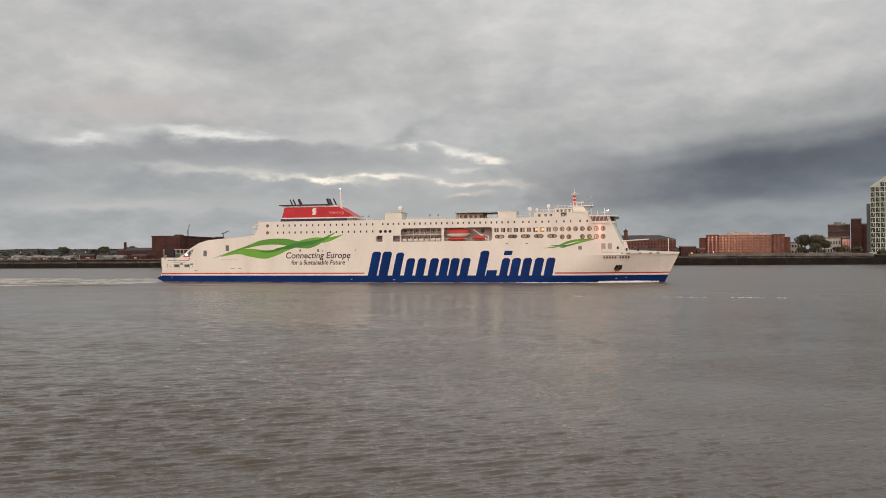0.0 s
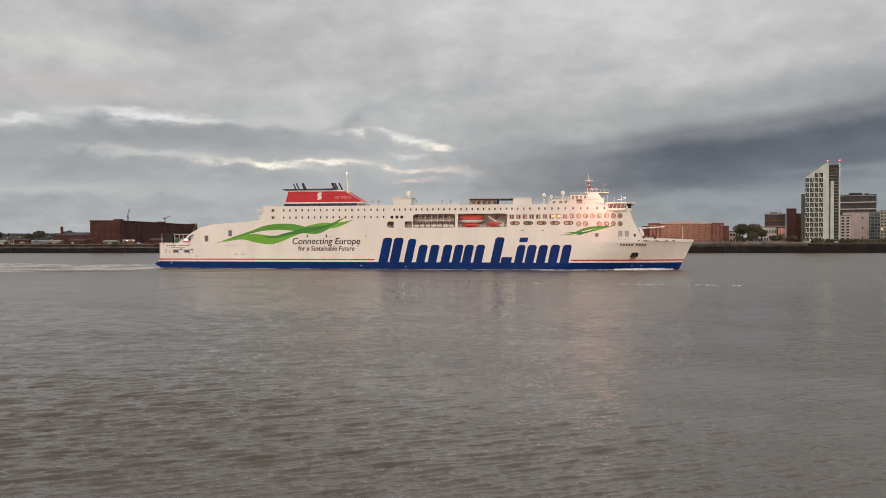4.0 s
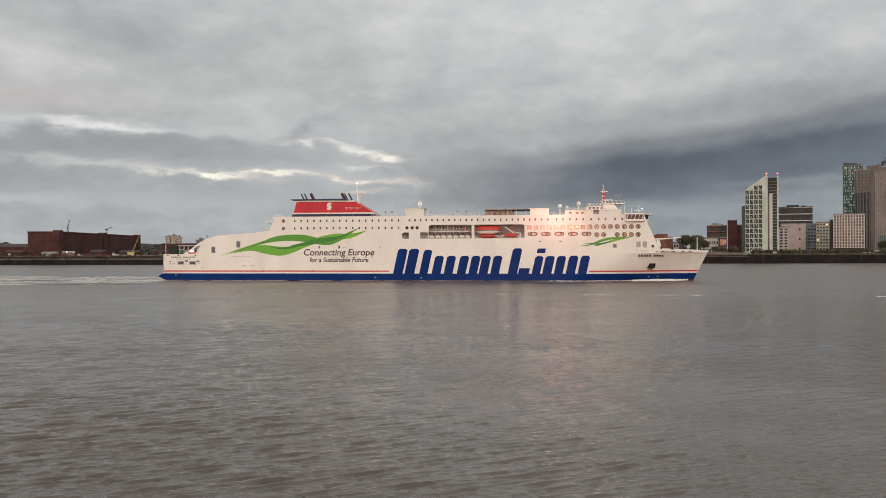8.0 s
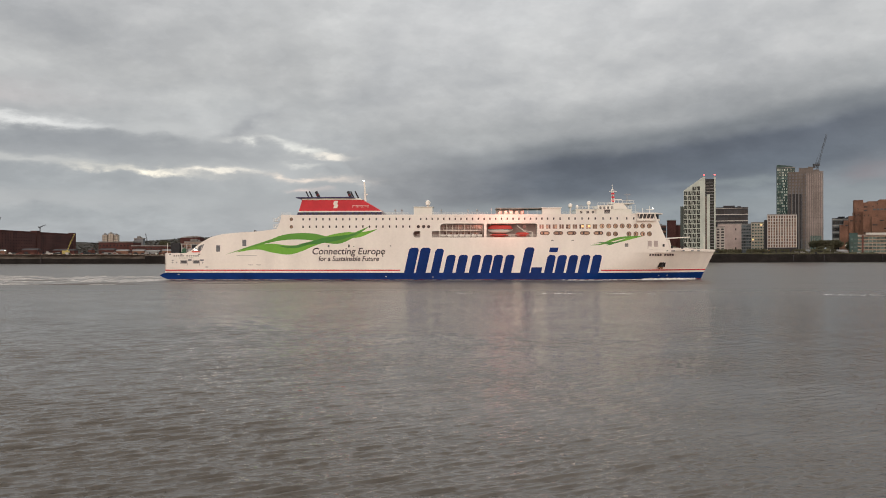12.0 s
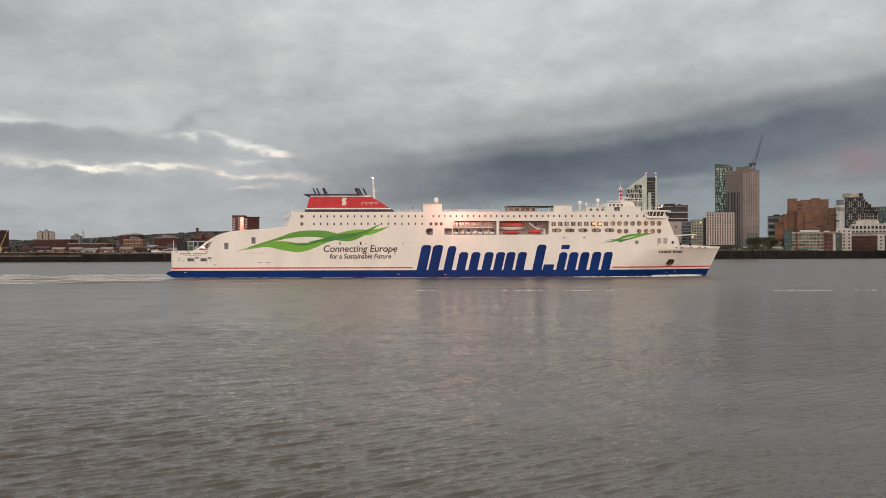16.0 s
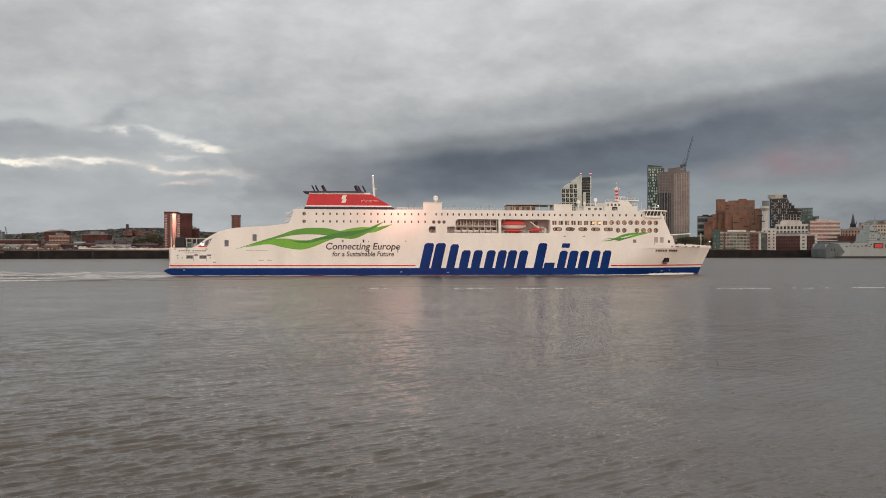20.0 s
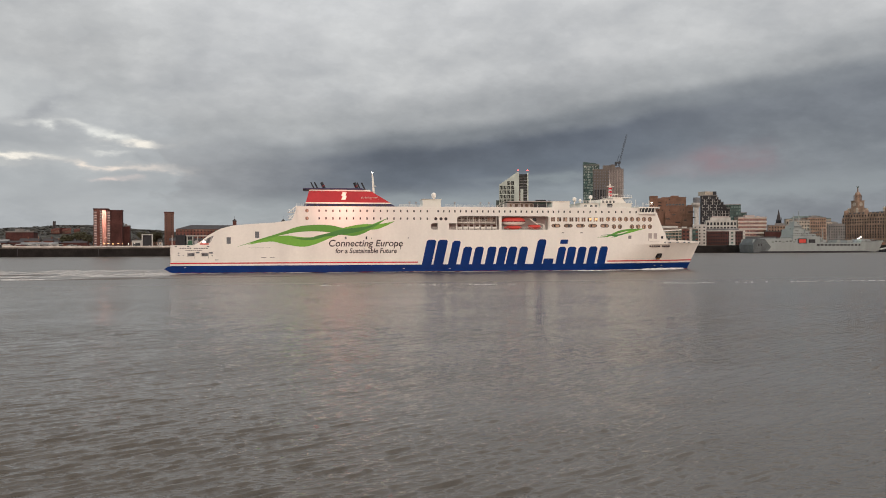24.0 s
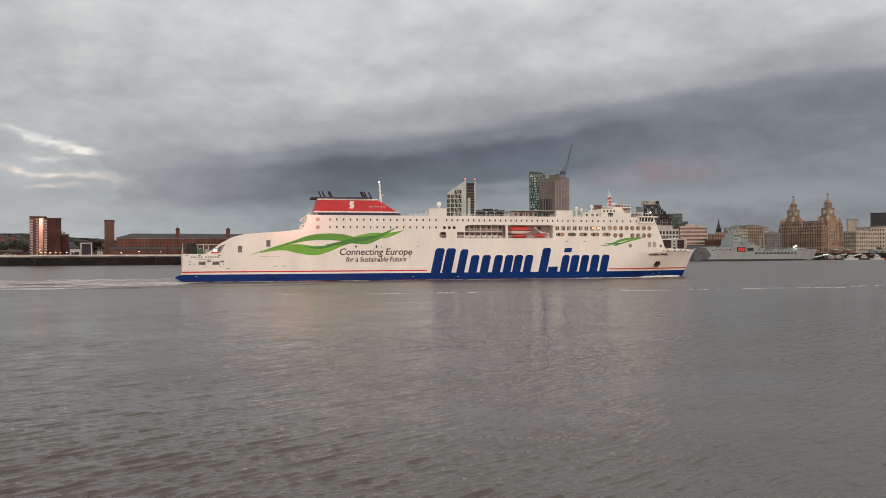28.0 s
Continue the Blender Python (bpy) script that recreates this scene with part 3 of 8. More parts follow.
def windows(b, w, z0, z1, floors, bays, glass, fill=(0.5, 0.55), side=0, deep=0, lit=None, rng=None, name="window", skip=0.0):
    """Rows of windows on one face: side 0 the front, -1 and 1 the ends."""
    length = w if side == 0 else deep
    bw, fh = length / bays, (z1 - z0) / floors
    me = pane_mesh(bw * fill[0], fh * fill[1], glass)
    me_lit = pane_mesh(bw * fill[0], fh * fill[1], LAMP_WARM) if lit else None
    rng = rng or random.Random(7)
    for f in range(floors):
        for k in range(bays):
            if skip and rng.random() < skip:
                continue
            a = -length / 2 + bw * (k + 0.5)
            z = z0 + fh * (f + 0.5)
            use = me_lit if lit and rng.random() < lit else me
            if side == 0:
                put(name, use, b, a, 0, z)
            else:
                put(name, use, b, side * w / 2, deep / 2 + a, z, 90 * side)


def flat_roof(b, w, deep, h, mat, over=0.3, high=1.0, plant=True):
    bm = bmesh.new()
    box(bm, -w / 2 - over, w / 2 + over, -over, deep + over, h, h + high)
    part("roof", bm, mat, b)
    if plant:
        bm = bmesh.new()
        box(bm, -w * 0.22, w * 0.12, deep * 0.3, deep * 0.7, h + high, h + high + 2.4)
        box(bm, w * 0.2, w * 0.3, deep * 0.3, deep * 0.5, h + high, h + high + 1.5)
        part("plant_room", bm, mat, b)


def pitched_roof(b, w, deep, h, rise, mat, hip=0.0, over=0.4, name="roof"):
    bm = bmesh.new()
    x, y0, y1 = w / 2 + over, -over, deep + over
    low = [bm.verts.new(p) for p in ((-x, y0, h), (x, y0, h), (x, y1, h), (-x, y1, h))]
    top = [bm.verts.new(p) for p in ((-x + hip, (y0 + y1) / 2, h + rise), (x - hip, (y0 + y1) / 2, h + rise))]
    for f in ((low[0], low[1], top[1], top[0]), (low[2], low[3], top[0], top[1]), (low[1], low[2], top[1]), (low[3], low[0], top[0]), low[::-1]):
        bm.faces.new(f)
    return part(name, bm, mat, b)


def city_turn(x, back):
    """Streets fan out a little to the right of the tower: how a block there is turned."""
    return BANK_TURN if x < 150 else -0.85 * math.degrees(math.atan2(x, SHORE + SLOPE * x + back))


def shell(name, label, category, x0, x1, back, deep, top, wall, turn=None, group="", base=GROUND):
    """Walls of a plain building between two places along the bank. Returns the thing, its width and height."""
    xm = (x0 + x1) / 2
    turn = city_turn(xm, back) if turn is None else turn
    b = thing(name, label, category, bank(xm, back, base, turn), group)
    w, h = (x1 - x0) * 1.008, top - base
    bm = bmesh.new()
    box(bm, -w / 2, w / 2, 0, deep, 0, h)
    part("wall", bm, wall, b)
    return b, w, h


def block(name, label, x0, x1, back, deep, top, wall, floors, bays, glass=None, fill=(0.5, 0.55), roof=None, turn=None, ends=0, category="building",
          lit=None, group="", skip=0.0, plant=True, z0=1.0, base=GROUND):
    b, w, h = shell(name, label, category, x0, x1, back, deep, top, wall, turn, group, base)
    rng = random.Random(int(abs(x0 * 13 + back)))
    if floors:
        windows(b, w, z0, h - 0.5, floors, bays, glass or GLASS, fill, 0, deep, lit, rng, skip=skip)
        if ends:
            windows(b, w, z0, h - 0.5, floors, max(1, int(bays * deep / w)), glass or GLASS, fill, ends, deep, None, rng, skip=skip)
    flat_roof(b, w, deep, h, roof or CONCRETE, plant=plant)
    return b, w, h


def bands(b, w, h, floors, mat, high=0.45, deep=None, proud=0.25, z0=1.0):
    """Projecting floor bands across the front."""
    fh = (h - z0) / floors
    bm = bmesh.new()
    box(bm, -w / 2 - proud, w / 2 + proud, -proud, (deep or 2), -fh * high / 2, fh * high / 2)
    me = mesh_of("floor_band", bm, mat)
    for f in range(floors + 1):
        put("floor_band", me, b, 0, 0, z0 + f * fh)


# the great dock warehouse and its wing
b, w, h = shell("dock_warehouse", "huge dark red brick dock warehouse seen along its length", "building", -501, -470, 62, 222, 31.6, BRICK_DARK, 6.5)
windows(b, w, 1, h - 1, 7, 36, GLASS, (0.3, 0.36), 1, 222)
windows(b, w, 1, h - 1, 7, 5, GLASS, (0.26, 0.36))
flat_roof(b, w, 222, h, BRICK_DARK, 0.4, 1.2, plant=False)
for y in (0, 108, 214):
    bm = bmesh.new()
    box(bm, w / 2 - 6, w / 2 + 0.5, y - 0.5, y + 8, 0, h + 2.4)
    part("stair_tower", bm, BRICK_DARK, b)
b, w, h = shell("warehouse_wing", "low dark brick warehouse wing with a hipped slate roof", "building", -540, -496, 62, 30, 17.5, BRICK_DARK)
windows(b, w, 1, h, 3, 12, GLASS, (0.35, 0.4))
pitched_roof(b, w, 30, h, 3.0, SLATE, 8)
bm = bmesh.new()
box(bm, -w / 2 + 5, -w / 2 + 7, 6, 8, h, h + 9)
part("chimney", bm, BRICK_DARK, b)
block("brick_shed", "wide dark brick dock shed", -394, -359, 120, 30, 20.6, BRICK_DARK, 2, 10, GLASS, (0.4, 0.3), plant=False)
block("brick_shed", "long low brick dock building", -328, -294, 40, 18, 16.0, BRICK_DARK, 2, 14, GLASS, (0.5, 0.4), plant=False)
for x0, x1, top in ((-646, -638, 39.5), (-636.5, -628.5, 41.5), (-627, -620, 39.0)):
    block("tower_block", "cream residential tower block far inland", x0, x1, 700, 9, top, STONE_PALE, 11, 3, GLASS_GREY, (0.5, 0.5), ends=-1, group="cream tower blocks")
block("grey_silo", "plain grey square dock silo", -431, -420, 300, 10, 27.0, CLAD_GREY, 0, 0)
block("brick_works", "small red brick workshop", -312, -296, 60, 14, 15.8, BRICK_RED, 2, 5, GLASS, (0.4, 0.4), plant=False)
b, w, h = block("brown_works", "brown brick dock building with stepped balconies", -286, -269, 60, 14, 20.0, BRICK_BROWN, 4, 6, GLASS, (0.5, 0.5))
bands(b, w, h, 3, STONE_PALE, 0.12)
b, w, h = shell("gabled_store", "small pale gabled store beside the quay", "building", -259, -250, 40, 12, 11.5, RENDER_WHITE)
pitched_roof(b, w, 12, h, 3.6, SHED_PALE)
windows(b, w, 0.5, 3.5, 1, 3, GLASS, (0.4, 0.7))
block("brick_block", "square dark red brick block without windows", -261, -238, 70, 22, 21.8, BRICK_DARK, 0, 0, plant=True)
block("brick_tower_block", "tall red brick tower block with a pale stair strip", -185, -172.5, 60, 15, 43.1, BRICK_RED, 14, 1, RENDER_WHITE, (0.12, 0.5), BRICK_DARK, plant=False)
b = [o for o in bpy.data.objects if o.name.startswith("brick_tower_block")][-1]
for k, (x, wide, mat) in enumerate(((-4.6, 2.2, GLASS_GREY), (6.9, 2.4, GLASS_GREY))):
    me = pane_mesh(wide, 1.3, mat)
    for f in range(14):
        put("window", me, b, x, 0, 2.2 + f * 2.38)
        put("balcony", pane_mesh(wide, 0.7, RENDER_PINK, 0.6), b, x, 0, 1.2 + f * 2.38)
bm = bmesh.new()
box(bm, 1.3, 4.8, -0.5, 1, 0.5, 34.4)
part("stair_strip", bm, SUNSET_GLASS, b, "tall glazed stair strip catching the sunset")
bm = bmesh.new()
box(bm, 6.3, 18.6, 1.2, 14, 0, 34.2)
part("rear_wing", bm, BRICK_DARK, b)
bm = bmesh.new()
box(bm, 6, 19, 0.9, 14.3, 34.2, 35)
part("rear_roof", bm, BRICK_DARK, b)
block("brick_annex", "lower dark brick wing beside a tower block", -170, -156, 72, 14, 27.6, BRICK_DARK, 0, 0)
block("brick_tower_block", "slim dark brown brick tower block", -126, -117.5, 80, 12, 41.2, BRICK_SLIM, 13, 2, GLASS, (0.2, 0.35), BRICK_DARK, plant=False)
# dark portal gate with a pale frame
b = thing("portal_gate", "dark portal building with a thick pale frame", "building", bank(-132.5, 25))
bm = bmesh.new()
for x in (-4.8, 3.8):
    box(bm, x, x + 0.9, -1, 5, 0, 12)
box(bm, -4.8, 4.7, -1.2, 5.2, 11.1, 12.0)
part("frame", bm, RENDER_WHITE, b)
bm = bmesh.new()
box(bm, -13, -4.9, -0.5, 4, 0, 6.2)
side = part("low_wing", bm, RENDER_WHITE, b)
put("wing_opening", pane_mesh(6, 2.4, CLAD_DARK), side, -9, -0.5, 2.6)
bm = bmesh.new()
box(bm, -3.9, 3.8, -0.2, 4.5, 0, 11.1)
part("dark_infill", bm, CLAD_DARK, b)

# long hipped brick warehouse with two turrets
b, w, h = shell("hipped_warehouse", "long red brick warehouse with a hipped slate roof and two turrets", "building", -113, 36, 62, 36, 25.0, BRICK_RED)
windows(b, w, 1, h, 5, 48, GLASS, (0.36, 0.45))
pitched_roof(b, w, 36, h, 4.4, SLATE, 14, name="hipped_roof")
bm = bmesh.new()
box(bm, -w / 2 - 0.3, w / 2 + 0.3, -0.3, 0.5, h - 1.1, h - 0.5)
part("cornice", bm, STONE_BUFF, b)
for x in (-58.5, -11.5):
    lx = (x + 38.5) / math.cos(math.atan(SLOPE))
    bm = bmesh.new()
    box(bm, lx - 1.7, lx + 1.7, 3.4, 6.8, h - 3, h + 8)
    t = part("turret", bm, BRICK_RED, b)
    bm = bmesh.new()
    box(bm, lx - 2.1, lx + 2.1, 3.0, 7.2, h + 8, h + 8.7)
    tube(bm, (lx, 5.2, h + 8.7), (lx, 5.2, h + 10.4), 1.9, 0.3, 8)
    tube(bm, (lx, 5.2, h + 10), (lx, 5.2, h + 13.5), 0.09, n=5)
    part("turret_cap", bm, SLATE, b)

# sunlit brick apartments
b, w, h = block("brick_apartments", "broad orange brick apartment block with many balconies", 66, 136, 60, 16, 28.1, BRICK_ORANGE, 7, 26, GLASS_BROWN, (0.5, 0.5), RENDER_PINK, turn=-2.0, plant=True)
bm = bmesh.new()
box(bm, -1.3, 1.3, -1.1, 0, -0.5, 0.5)
me = mesh_of("balcony", bm, STONE_BUFF)
for f in range(7):
    for k in range(9):
        if (f * 5 + k * 3) % 7:
            put("balcony", me, b, -w / 2 + 13 + k * 5.4, 0, 2.0 + f * 2.8)
for x in (-w / 2 + 5, w / 2 - 5):
    bm = bmesh.new()
    box(bm, x - 5.5, x + 5.5, -1.6, 1, 0, h + 0.8)
    wing = part("projecting_bay", bm, BRICK_RED, b)
    for f in range(7):
        for k in range(3):
            put("window", pane_mesh(1.3, 1.4, GLASS_BROWN), wing, x - 3.6 + k * 3.6, -1.6, 2.2 + f * 2.75)
for x in (-w / 2 - 3.4, w / 2 + 2.4):
    bm = bmesh.new()
    box(bm, x - 3.4, x + 3.4, 1, 15, 0, h - 2)
    part("end_wing", bm, BRICK_RED, b)
block("small_workshop", "low dark brick quay workshop", 41, 55, 60, 12, 17.0, BRICK_DARK, 2, 5, GLASS, (0.5, 0.4), lit=0.2, plant=False)
block("small_workshop", "low dark brick quay workshop", 56, 64, 66, 12, 15.0, BRICK_RED, 1, 4, GLASS, (0.5, 0.4), plant=False)
block("low_office", "low pink and grey flat-roofed office", 138, 160, 90, 14, 20.5, RENDER_PINK, 2, 8, GLASS, (0.6, 0.4), plant=False)
b, w, h = block("dark_office", "dark red brick office with brown floor bands", 200, 221, 160, 18, 40.2, BRICK_DARK, 5, 8, GLASS, (0.9, 0.5))
bands(b, w, h, 5, BRICK_BROWN, 0.14)
block("brick_office", "plain tall red brick office", 221, 230.5, 150, 16, 45.9, BRICK_DARK, 0, 0, plant=False)
block("brick_office", "plain red brick office wing", 230.8, 243, 150, 16, 40.5, BRICK_DARK, 0, 0, plant=False)
block("white_pavilion", "low white flat-roofed pavilion", 183, 198, 100, 12, 25.0, RENDER_WHITE, 2, 6, GLASS_GREY, (0.6, 0.4), plant=False)
block("glass_hall", "small glazed hall lit by the sunset", 197, 204, 88, 8, 25.4, CLAD_DARK, 2, 3, SUNSET_GLASS, (0.85, 0.8), turn=-5.2, plant=False)

# slanting white riverside tower
b = thing("riverside_tower", "tall white riverside tower with a slanting top", "tower", bank(231.5, 60, GROUND, -14))
prof = [(-14.2, 0), (7.2, 0), (7.2, 80.3), (5.2, 80.3), (-14.2, 66.5)]
bm = bmesh.new()
prism(bm, prof, 0, 22)
part("white_wing", bm, TOWER_WHITE, b)
bm = bmesh.new()
box(bm, -17.6, -14.2, 3, 20, 0, 50)
part("glass_wing", bm, GLASS_GREEN, b)
bm = bmesh.new()
box(bm, 7.2, 16.6, 1.5, 22, 0, 78)
part("dark_core", bm, CLAD_DARK, b)
# strip of the sunset-tinted glass, set where the warm glint shows
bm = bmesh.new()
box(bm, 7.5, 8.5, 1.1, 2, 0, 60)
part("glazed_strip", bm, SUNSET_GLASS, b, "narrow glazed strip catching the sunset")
bm = bmesh.new()
box(bm, 8.7, 11.7, -0.3, 2, 0, 62)
part("white_fin", bm, TOWER_WHITE, b)
bm = bmesh.new()
box(bm, 15.9, 17.3, -0.2, 22, 0, 79.5)
part("edge_fin", bm, TOWER_WHITE, b)
me = pane_mesh(3.3, 4.1, GLASS_BOTTLE)
post = pane_mesh(0.36, 2.6, TOWER_WHITE, 0.3)
for f in range(15):
    z = 4.6 + f * 4.9
    for k in range(4):
        x = -12.2 + k * 4.15
        if z < 66.5 + (x + 12.6) * 0.711 - 2.6:
            put("window", me, b, x, 0, z)
            flip = 1 if (f + k) % 2 else -1
            put("mullion", post, b, x + 0.5 * flip, 0, z + 0.74 * flip)
for f in range(25):
    z = 3.2 + f * 3.0
    put("window", pane_mesh(3.6, 1.9, GLASS_BOTTLE), b, 13.8, 1.5, z)
    put("balcony", pane_mesh(3.8, 0.6, CLAD_GREY, 0.8), b, 13.8, 1.5, z - 1.4)
    if z > 64:
        put("window", pane_mesh(3.4, 1.9, GLASS_BOTTLE), b, 9.6, 1.5, z)
        put("balcony", pane_mesh(3.8, 0.5, CONCRETE, 0.6), b, 9.6, 1.5, z - 1.4)
for x in (6.2, 16.6):
    bm = bmesh.new()
    tube(bm, (x, 3, 78), (x, 3, 82), 0.15)
    m_ = part("lamp_mast", bm, STEEL_GREY, b)
    bm = bmesh.new()
    dome(bm, (x, 3, 82), 0.9, 1.0)
    part("warning_lamp", bm, LAMP_RED, m_, "red warning lamp")
bm = bmesh.new()
box(bm, -16, 17.8, -4, 0, 0, 3.2)
part("podium", bm, TOWER_WHITE, b)

# city blocks behind the tower
b, w, h = block("striped_office", "dark slab office with pale floor bands", 299, 338, 220, 22, 64.5, CLAD_DARK, 6, 10, GLASS, (0.92, 0.6), CLAD_DARK, ends=-1)
bands(b, w, h, 7, RENDER_WHITE, 0.13, 20)
block("beige_block", "plain beige rendered block", 291, 317, 180, 20, 43.0, RENDER_PINK, 3, 2, GLASS, (0.12, 0.2), plant=False)
block("white_flats", "narrow white flats with stacked balconies", 260, 269, 90, 10, 36.5, RENDER_WHITE, 9, 2, GLASS, (0.6, 0.5), plant=False)
block("grey_glass_block", "grey glazed office block", 322, 339, 205, 16, 43.6, CLAD_GREY, 9, 5, GLASS_GREY, (0.8, 0.6), plant=False)
block("ochre_flats", "pale ochre flats with a few lit windows", 321, 336, 150, 14, 43.7, STONE_PALE, 10, 5, GLASS_GREEN, (0.6, 0.5), lit=0.03, plant=False)
b, w, h = block("striped_hotel", "pale pink hotel with vertical window strips", 319, 347.5, 90, 18, 50.0, HOTEL_PINK, 13, 11, GLASS_BROWN, (0.56, 0.72), ends=-1, plant=False)
bm = bmesh.new()
box(bm, -w / 2 - 0.2, w / 2 + 0.2, -0.7, 1, 0, 7.0)
part("base_storey", bm, CLAD_DARK, b)
for k in range(12):
    put("rib", pane_mesh(0.95, 42, RENDER_WHITE, 0.5), b, -w / 2 + k * w / 11, 0, 21.4)
bm = bmesh.new()
box(bm, -w / 2 - 3.4, -w / 2, 2, 17, 0, h - 5)
part("stair_core", bm, CLAD_DARK, b)
# green glass tower behind
b, w, h = block("green_glass_tower", "very tall green glass tower with chequered panes", 402, 424, 280, 20, 121.0, CLAD_TEAL, 30, 8, GLASS_GREEN, (0.8, 0.7), plant=False, ends=0)
me = pane_mesh(0.9, 2.3, TOWER_WHITE)
rng = random.Random(3)
for f in range(30):
    for k in rng.sample(range(15), 7):
        put("white_panel", me, b, -w / 2 + 0.9 + k * 1.36, -0.1, 4 + f * 3.7)
bm = bmesh.new()
prism(bm, [(-w / 2, h), (w / 2, h), (w / 2, h + 1), (w / 2 - 6, h + 3), (-w / 2, h + 5)], 0, 18)
part("slanting_crown", bm, CLAD_TEAL, b)
# concrete tower under construction, with its crane
b, w, h = block("unfinished_tower", "unfinished brown concrete tower wrapped in netting", 387, 425, 200, 30, 107.5, CONCRETE_BROWN, 26, 11, CLAD_GREY, (0.5, 0.5), CONCRETE_BROWN, plant=False)
bm = bmesh.new()
box(bm, -w / 2 - 0.1, -w / 2 + 15.5, -0.5, 0.4, 0, h - 26)
part("glazed_strip", bm, CLAD_DARK, b, "dark glazed lower half")
for k in range(5):
    put("fin", pane_mesh(0.5, 80, CLAD_GREY, 0.9), b, -w / 2 + 1.5 + k * 3.2, 0, 41)
bands(b, w, h, 26, CONCRETE_BROWN, 0.14)
bm = bmesh.new()
for k in range(9):
    box(bm, -w / 2 + 3 + k * 4.3, -w / 2 + 3.7 + k * 4.3, -0.8, -0.1, 0, h)
part("scaffold_standards", bm, CONCRETE_BROWN, b)
# netting on the right half; its paler colour also paints the lit face
bm = bmesh.new()
box(bm, -w / 2 + 20, w / 2 + 0.2, -1.1, 0, 0, h + 1)
part("netting", bm, NETTING_LIT, b, "dust netting over the scaffold, paler for the lit face")
for k in range(6):
    bm = bmesh.new()
    x = -w / 2 + 21 + k * 3.6
    box(bm, x - 0.16, x + 0.16, -1.35, -1.0, 0, h + 1.5)
    part("scaffold_pole", bm, CONCRETE, b)
for k in range(9):
    put("netting_seam", pane_mesh(0.3, h - 2, RENDER_PINK, 0.4), b, -w / 2 + 20.6 + k * 2.05, -1.1, h / 2)
bm = bmesh.new()
box(bm, -w / 2 + 24, w / 2 - 1, -1.5, -0.9, 2, 22)
part("glazed_front", bm, GLASS_GREEN, b, "glazed lower storeys")
for k in range(13):
    bm = bmesh.new()
    box(bm, -w / 2 + 20, w / 2, -1.3, -1.0, 6 + k * 7.6, 6.35 + k * 7.6)
    part("scaffold_lift", bm, CONCRETE_BROWN, b)
bm = bmesh.new()
for x0, x1, top in ((-7, 3, 6.0), (3.2, 9, 7.2), (9.5, 16, 3.5)):
    box(bm, x0, x1, 4, 9, h, h + top)
    for k in range(int((x1 - x0) / 2)):
        box(bm, x0 + k * 2 + 0.3, x0 + k * 2 + 0.7, 3.6, 4, h, h + top + 0.6)
part("formwork", bm, CONCRETE_BROWN, b)
c = thing("tower_crane", "dark luffing tower crane above an unfinished tower", "crane", bank(428.5, 216))


def lattice(bm, a, b_, r, n):
    """Three chords with zigzag bracing."""
    a, b_ = Vector(a), Vector(b_)
    q = (b_ - a).to_track_quat("Z", "Y").to_matrix()
    off = [q @ Vector((r * math.cos(k * math.tau / 3), r * math.sin(k * math.tau / 3), 0)) for k in range(3)]
    for o in off:
        tube(bm, a + o, b_ + o, r * 0.16, n=5)
    for i in range(n):
        for k in range(3):
            tube(bm, a.lerp(b_, i / n) + off[k], a.lerp(b_, (i + 1) / n) + off[(k + 1) % 3], r * 0.1, n=4)


bm = bmesh.new()
lattice(bm, (0, 0, 0), (0, 0, 114), 1.3, 30)
part("mast", bm, CRANE_DARK, c)
bm = bmesh.new()
lattice(bm, (1, 0, 112), (13, 2, 150), 1.0, 14)
part("jib", bm, CRANE_DARK, c)
bm = bmesh.new()
box(bm, -5.5, 2, -1.5, 1.5, 110, 112)
box(bm, -5.5, -3.5, -1.4, 1.4, 107, 112)
tube(bm, (-3, 0, 112), (0, 0, 120), 0.25)
tube(bm, (0, 0, 120), (11, 1.7, 144), 0.08)
part("counterweight", bm, CRANE_DARK, c)

# the quarter by the pier
b, w, h = block("slab_office", "grey slab office with dark window bands", 506.7, 532, 340, 20, 56.5, CLAD_GREY, 5, 9, GLASS, (0.94, 0.5), CLAD_DARK)
bands(b, w, h, 5, RENDER_WHITE, 0.2)
b, w, h = block("brown_citadel", "massive stepped brown brick office", 511, 561, 280, 36, 63.0, BRICK_BROWN, 7, 10, GLASS, (0.18, 0.3), BRICK_BROWN, skip=0.55, plant=False)
for x0, x1, z, y0 in ((-25, -14, 79, 0), (-14.2, -8, 75.6, 2), (-8.2, 26, 77, 1), (26, 35.5, 63, -1), (-4, 20, 55.6, -5), (-31, -25, 57.7, 2), (-37, -31, 51.7, 4), (-42, -37, 45.8, 5), (6, 16, 79.5, 8), (29, 35, 65.5, 8), (20, 32, 49, -7)):
    z -= GROUND
    bm = bmesh.new()
    box(bm, x0, x1, y0, y0 + 26, 0, z)
    box(bm, x0 - 0.3, x1 + 0.3, y0 - 0.3, y0 + 26.3, z, z + 0.8)
    part("step_block", bm, BRICK_BROWN, b)
for x, y, z, wd in ((-20, 0, 60, 1.2), (-20, 0, 52, 1.2), (-11, 2, 58, 4.5), (-11, 2, 62.5, 4.5), (33, -1, 48, 8), (37, -1, 40, 4), (8, -5, 44, 5), (-28, 2, 44, 3), (-34, 4, 38, 3.5), (0, -5, 38, 6), (14, -5, 33, 7), (24, -7, 36, 4), (-2, 1, 63, 1.5), (3, 1, 66.5, 1.5)):
    put("slot_window", pane_mesh(wd, 1.5, GLASS), b, x, y, z)
h = 73.5
me = pane_mesh(3.2, 2.2, GLASS_GREY)
